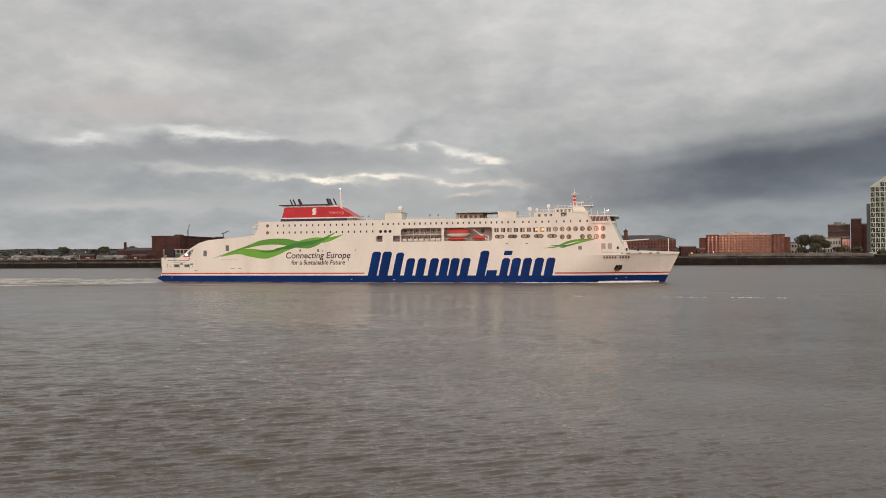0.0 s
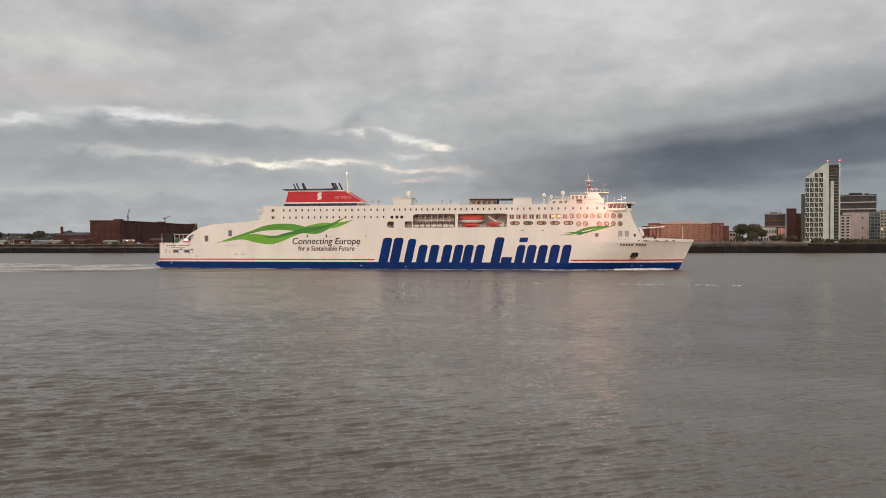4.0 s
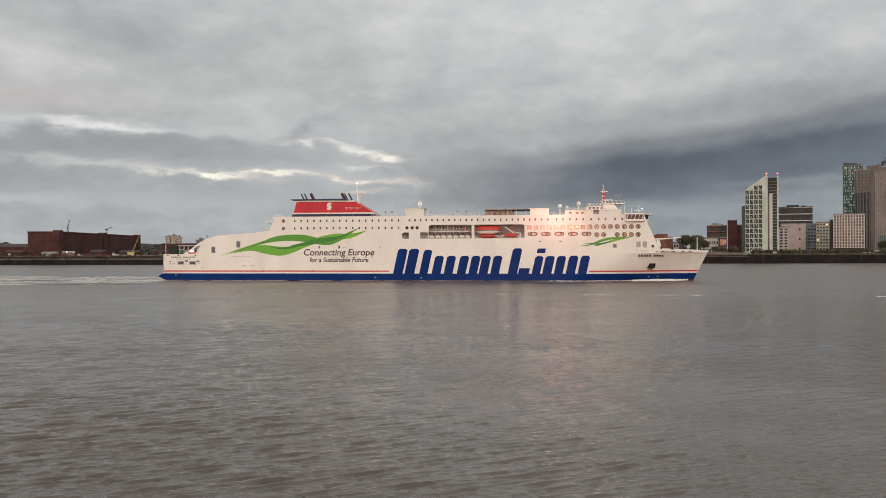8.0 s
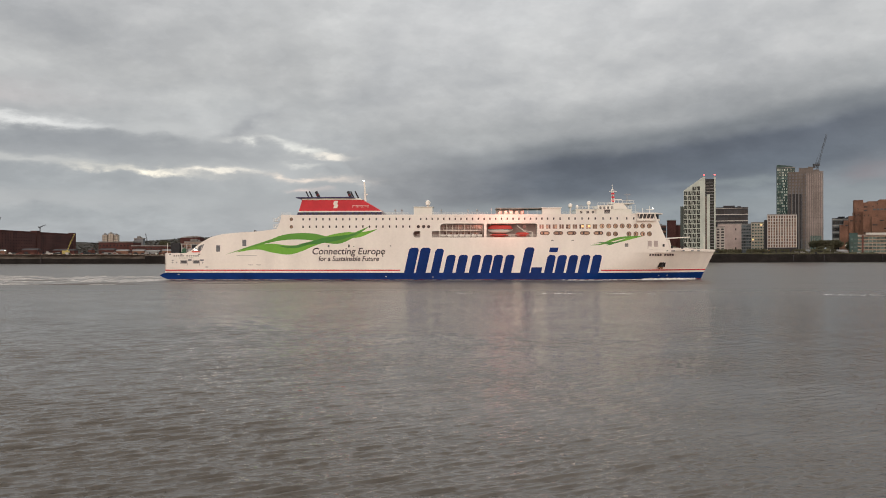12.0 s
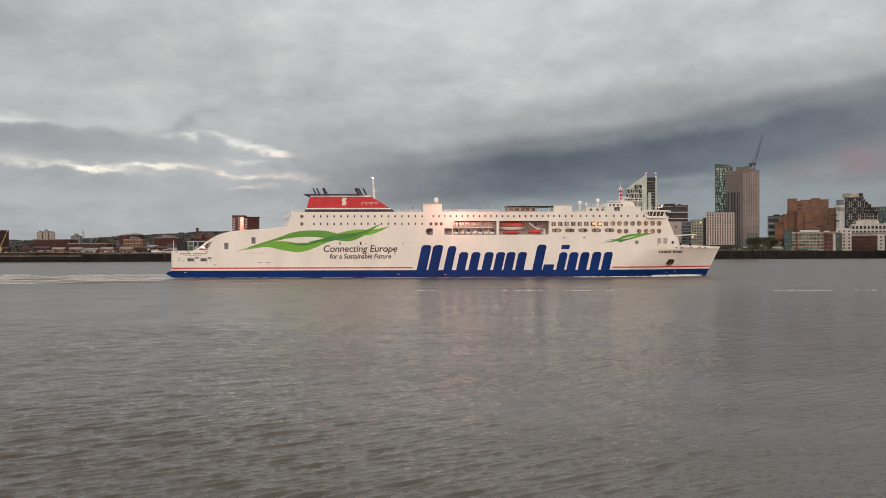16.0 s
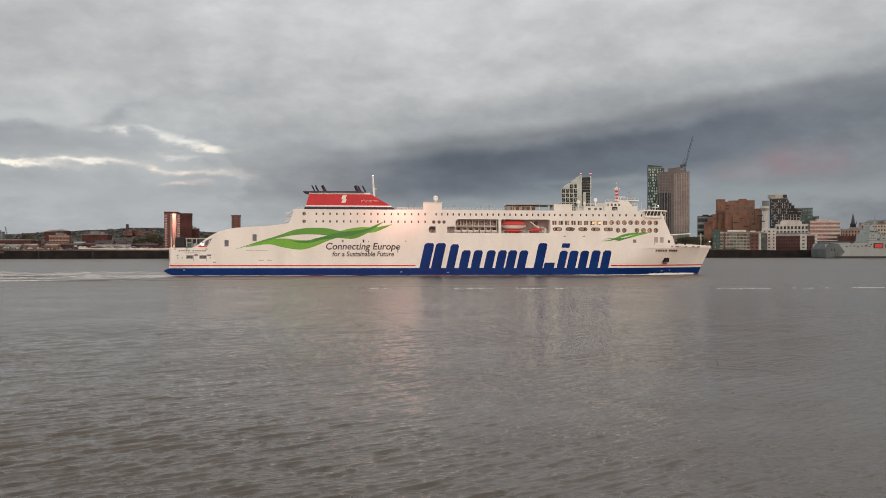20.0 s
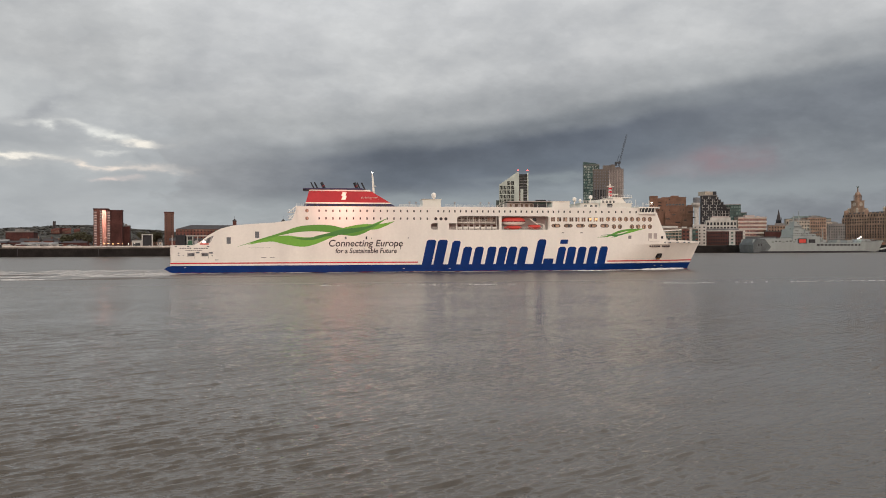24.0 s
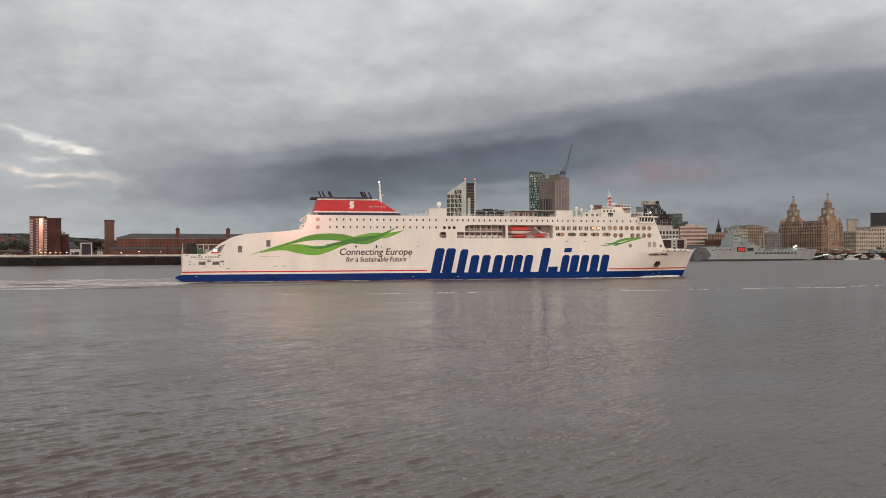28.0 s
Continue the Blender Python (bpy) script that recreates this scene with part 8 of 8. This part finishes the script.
for x in (667, 671.5):
    street_lamp(x, -28.5, 4.0, LAMP_WHITE, 1.2, 2.0)
# parked cars catching the light along the promenade
def car(x, back, mat):
    c = thing("parked_car", "small parked car behind the promenade wall", "car", bank(x, back), "cars along the promenade")
    bm = bmesh.new()
    prism(bm, [(-2.1, 0.35), (2.1, 0.35), (2.15, 0.85), (1.3, 0.95), (0.7, 1.45), (-1.2, 1.45), (-1.9, 0.95), (-2.1, 0.9)], -0.85, 0.85)
    part("body", bm, mat, c)
    for s in (-1.3, 1.3):
        for y in (-0.8, 0.8):
            bm = bmesh.new()
            tube(bm, (s, y - 0.12, 0.33), (s, y + 0.12, 0.33), 0.33, 0.33, 12)
            part("wheel", bm, STEEL_DARK, c)
    put("window", pane_mesh(1.6, 0.42, GLASS, 0.02), c, -0.2, -0.86, 1.18)


rng = random.Random(77)
for k in range(26):
    car(rng.choice((rng.uniform(-170, -120), rng.uniform(-130, -60), rng.uniform(-440, -330), rng.uniform(300, 390))), rng.uniform(12, 20), rng.choice((SHIP_WHITE, CLAD_DARK, STEEL_GREY, BRICK_RED, SHIP_BLUE)))
# cranes beyond the docks
def dock_crane(x, back, mast, jib_to, mat, label):
    c = thing("dock_crane", label, "crane", bank(x, back), "cranes over the docks")
    bm = bmesh.new()
    lattice(bm, (0, 0, 0), (0, 0, mast), 0.9, 12)
    part("mast", bm, mat, c)
    bm = bmesh.new()
    lattice(bm, (0, 0, mast), jib_to, 0.7, 8)
    tube(bm, (0, 0, mast), (-jib_to[0] * 0.3, 0, mast + 0.5), 0.7)
    part("jib", bm, mat, c)


dock_crane(-505, 140, 31, (2.2, 0, 40), CRANE_DARK, "slim luffing crane behind the dock warehouse")
dock_crane(-560, 330, 34.5, (7.6, 0, 38), CRANE_DARK, "small tower crane behind the dock warehouse")
for x, back, tip, mat in ((-380, 24, (7.5, 0, 20), CRANE_YELLOW), (-319, 60, (-4, 0, 21), CRANE_DARK)):
    c = thing("crawler_crane", "crawler crane with a raised lattice boom on the quay", "crane", bank(x, back), "cranes over the docks")
    bm = bmesh.new()
    lattice(bm, (0, 0, 2.5), tip, 0.5, 12)
    part("boom", bm, mat, c)
    bm = bmesh.new()
    box(bm, -3.5, 2.5, -1.6, 1.6, 1.2, 4.2)
    part("cab", bm, mat, c)
    bm = bmesh.new()
    for y in (-2.2, 1.2):
        box(bm, -3.5, 3.5, y, y + 1, 0, 1.2)
    part("tracks", bm, STEEL_DARK, c)
# far landmarks on the ridge
c = thing("hill_church", "square church tower on the ridge", "church", bank(-572, 1400))
bm = bmesh.new()
box(bm, -3, 3, -3, 3, 0, 58)
part("tower", bm, SLATE, c)
bm = bmesh.new()
box(bm, -2, 26, 0, 10, 0, 42)
part("nave", bm, BRICK_DARK, c)
c = thing("stadium", "wide pale stadium roof on the ridge", "stadium", bank(-600, 1000))
bm = bmesh.new()
prism(bm, [(-19, 0), (19, 0), (21, 33), (12, 35.5), (-12, 33.5), (-21, 31)], 0, 40)
part("stand", bm, BRICK_DARK, c)
bm = bmesh.new()
prism(bm, [(-22, 31.5), (22, 33.5), (12, 36.5), (-12, 34.5)], -1, 41)
part("roof", bm, SHED_PALE, c)
for k in range(8):
    b, w, h = block("ridge_terrace", "red roofed terrace glowing on the ridge", -578 + k * 8.4, -570.5 + k * 8.4, 1395 - (k % 3) * 12, 10, 42.5 + (k % 3) * 1.4, BRICK_RED, 1, 3, SUNSET_GLASS, (0.8, 0.6), BRICK_RED, plant=False,
                    group="terraces on the ridge", base=36, turn=10.6)
    pitched_roof(b, w, 10, h + 1, 3.2, BRICK_RED)
# stones and scrub along the top of the river wall
def litter(name, label, category, mat, count, spans, size, seed):
    r = random.Random(seed)
    bm = bmesh.new()
    for _ in range(count):
        x0, x1 = r.choice(spans)
        x = r.uniform(x0, x1)
        back = 7.5 + r.random() ** 2 * 16
        s = size * r.uniform(0.4, 1.3)
        m = bank(x, back, GROUND + 0.2, r.uniform(0, 90))
        box(bm, -s, s * r.uniform(0.5, 1.2), -s, s, -0.4, s * r.uniform(0.5, 1.4), m)
    single(name, bm, mat, label, category, kind="stuff")


def yard(name, label, mat, count, spans, seed):
    """Stacked goods, boats under covers and vans behind the wall, too many to count."""
    r = random.Random(seed)
    bm = bmesh.new()
    for _ in range(count):
        x0, x1 = r.choice(spans)
        m = bank(r.uniform(x0, x1), r.uniform(10, 46), GROUND, BANK_TURN + r.choice((0, 0, 90)) + r.uniform(-8, 8))
        long_, wide_, high_ = r.uniform(0.6, 3.2), r.uniform(0.5, 1.2), r.uniform(0.7, 2.6)
        box(bm, -long_, long_, -wide_, wide_, 0, high_, m)
        if r.random() < 0.5:
            box(bm, -long_ * 0.7, long_ * r.uniform(0.1, 0.6), -wide_ * 0.8, wide_ * 0.8, high_, high_ * r.uniform(1.1, 1.5), m)
    single(name, bm, mat, label, "yard clutter", kind="stuff")


LEFT_YARDS = ((-760, -545), (-520, -330), (-345, -215), (-240, -185))
yard("yard_goods", "pale covered goods and vans in the dock yards", RENDER_WHITE, 110, LEFT_YARDS, 81)
yard("yard_goods", "dark stacked goods in the dock yards", CLAD_DARK, 200, LEFT_YARDS + ((205, 390),), 82)
yard("yard_goods", "rusty brown goods in the dock yards", BRICK_RED, 150, LEFT_YARDS, 83)
yard("yard_goods", "grey sheeted goods in the dock yards", SHED_PALE, 110, LEFT_YARDS + ((300, 390),), 84)
litter("rubble", "pale broken stones along the river wall", "rubble", STONE_PALE, 900, ((45, 205), (60, 200), (-420, -250)), 0.45, 3)
litter("rubble", "dark broken bricks along the river wall", "rubble", BRICK_DARK, 1300, ((-760, -250), (45, 205), (-520, -380)), 0.6, 4)
litter("scrub", "low dull scrub along the river wall", "scrub", LEAF, 1600, ((-760, -250), (45, 205), (205, 330)), 0.7, 5)
litter("scrub", "dark low bushes along the quay", "scrub", LEAF, 500, ((205, 400), (290, 400)), 1.1, 6)
# drifting foam lines on the river
def foam_line(x0, x1, y0, y1, thick, seed):
    r = random.Random(seed)
    bm = bmesh.new()
    for k in range(int(abs(x1 - x0) * thick)):
        u = r.random()
        x, yy = x0 + (x1 - x0) * u, y0 + (y1 - y0) * u + r.gauss(0, 0.5) + 0.4 * math.sin(u * 9 + seed)
        n, rx_, ry_ = 7, r.uniform(0.2, 0.9), r.uniform(0.12, 0.4)
        ring = [bm.verts.new((x + rx_ * math.cos(i * math.tau / n) * r.uniform(0.6, 1.1), yy + ry_ * math.sin(i * math.tau / n), 0.05)) for i in range(n)]
        tip = bm.verts.new((x, yy, r.uniform(0.08, 0.16)))
        for i in range(n):
            bm.faces.new((ring[i], ring[(i + 1) % n], tip))
    return single("foam_line", bm, FOAM_LINE, "thin drifting line of pale foam on the river", "foam", group="foam lines", kind="stuff")


foam_lines = [foam_line(x0, x1, y0, y1, thick, 60 + i) for i, (x0, x1, y0, y1, thick) in enumerate((
    (-1, 6, 211.2, 210.6, 1.2), (20, 31, 209.8, 208.9, 1.4), (37, 50, 208.4, 207.6, 1.3), (90, 104, 205.2, 204.0, 3.2), (110, 123, 205.5, 206.0, 0.8), (129, 162, 206.8, 205.2, 2.8), (169, 185, 210.5, 214.5, 1.2)))]


# ---- what moves ----
def motions():
    rows = [(t, pose(x, y, 0, 0, 0, turn)) for t, x, y, turn in (
        (0, -92.00, 321.33, 0.068), (4, -65.60, 321.31, -0.110), (8, -39.60, 321.22, -0.287), (12, -14.01, 321.05, -0.465), (16, 11.19, 320.81, -0.642), (20, 35.98, 320.49, -0.820), (24, 60.37, 320.11, -0.998), (28, 84.35, 319.65, -1.175))]
    for moving in (ferry, bow_wave, wake, side_wash):
        walk(moving, rows)
    for moving in ridges:
        walk(moving, [(t, m @ pose(0, -321, 0)) for t, m in rows])
    # the ripples drift slowly with the wind
    walk(water, [(0, pose(-13, 3, 0)), (28, pose(13, -3, 0))])
    for moving in foam_lines:
        walk(moving, [(0, pose(-15.2, 0, 0)), (28, pose(11.4, 0, 0))])


motions()
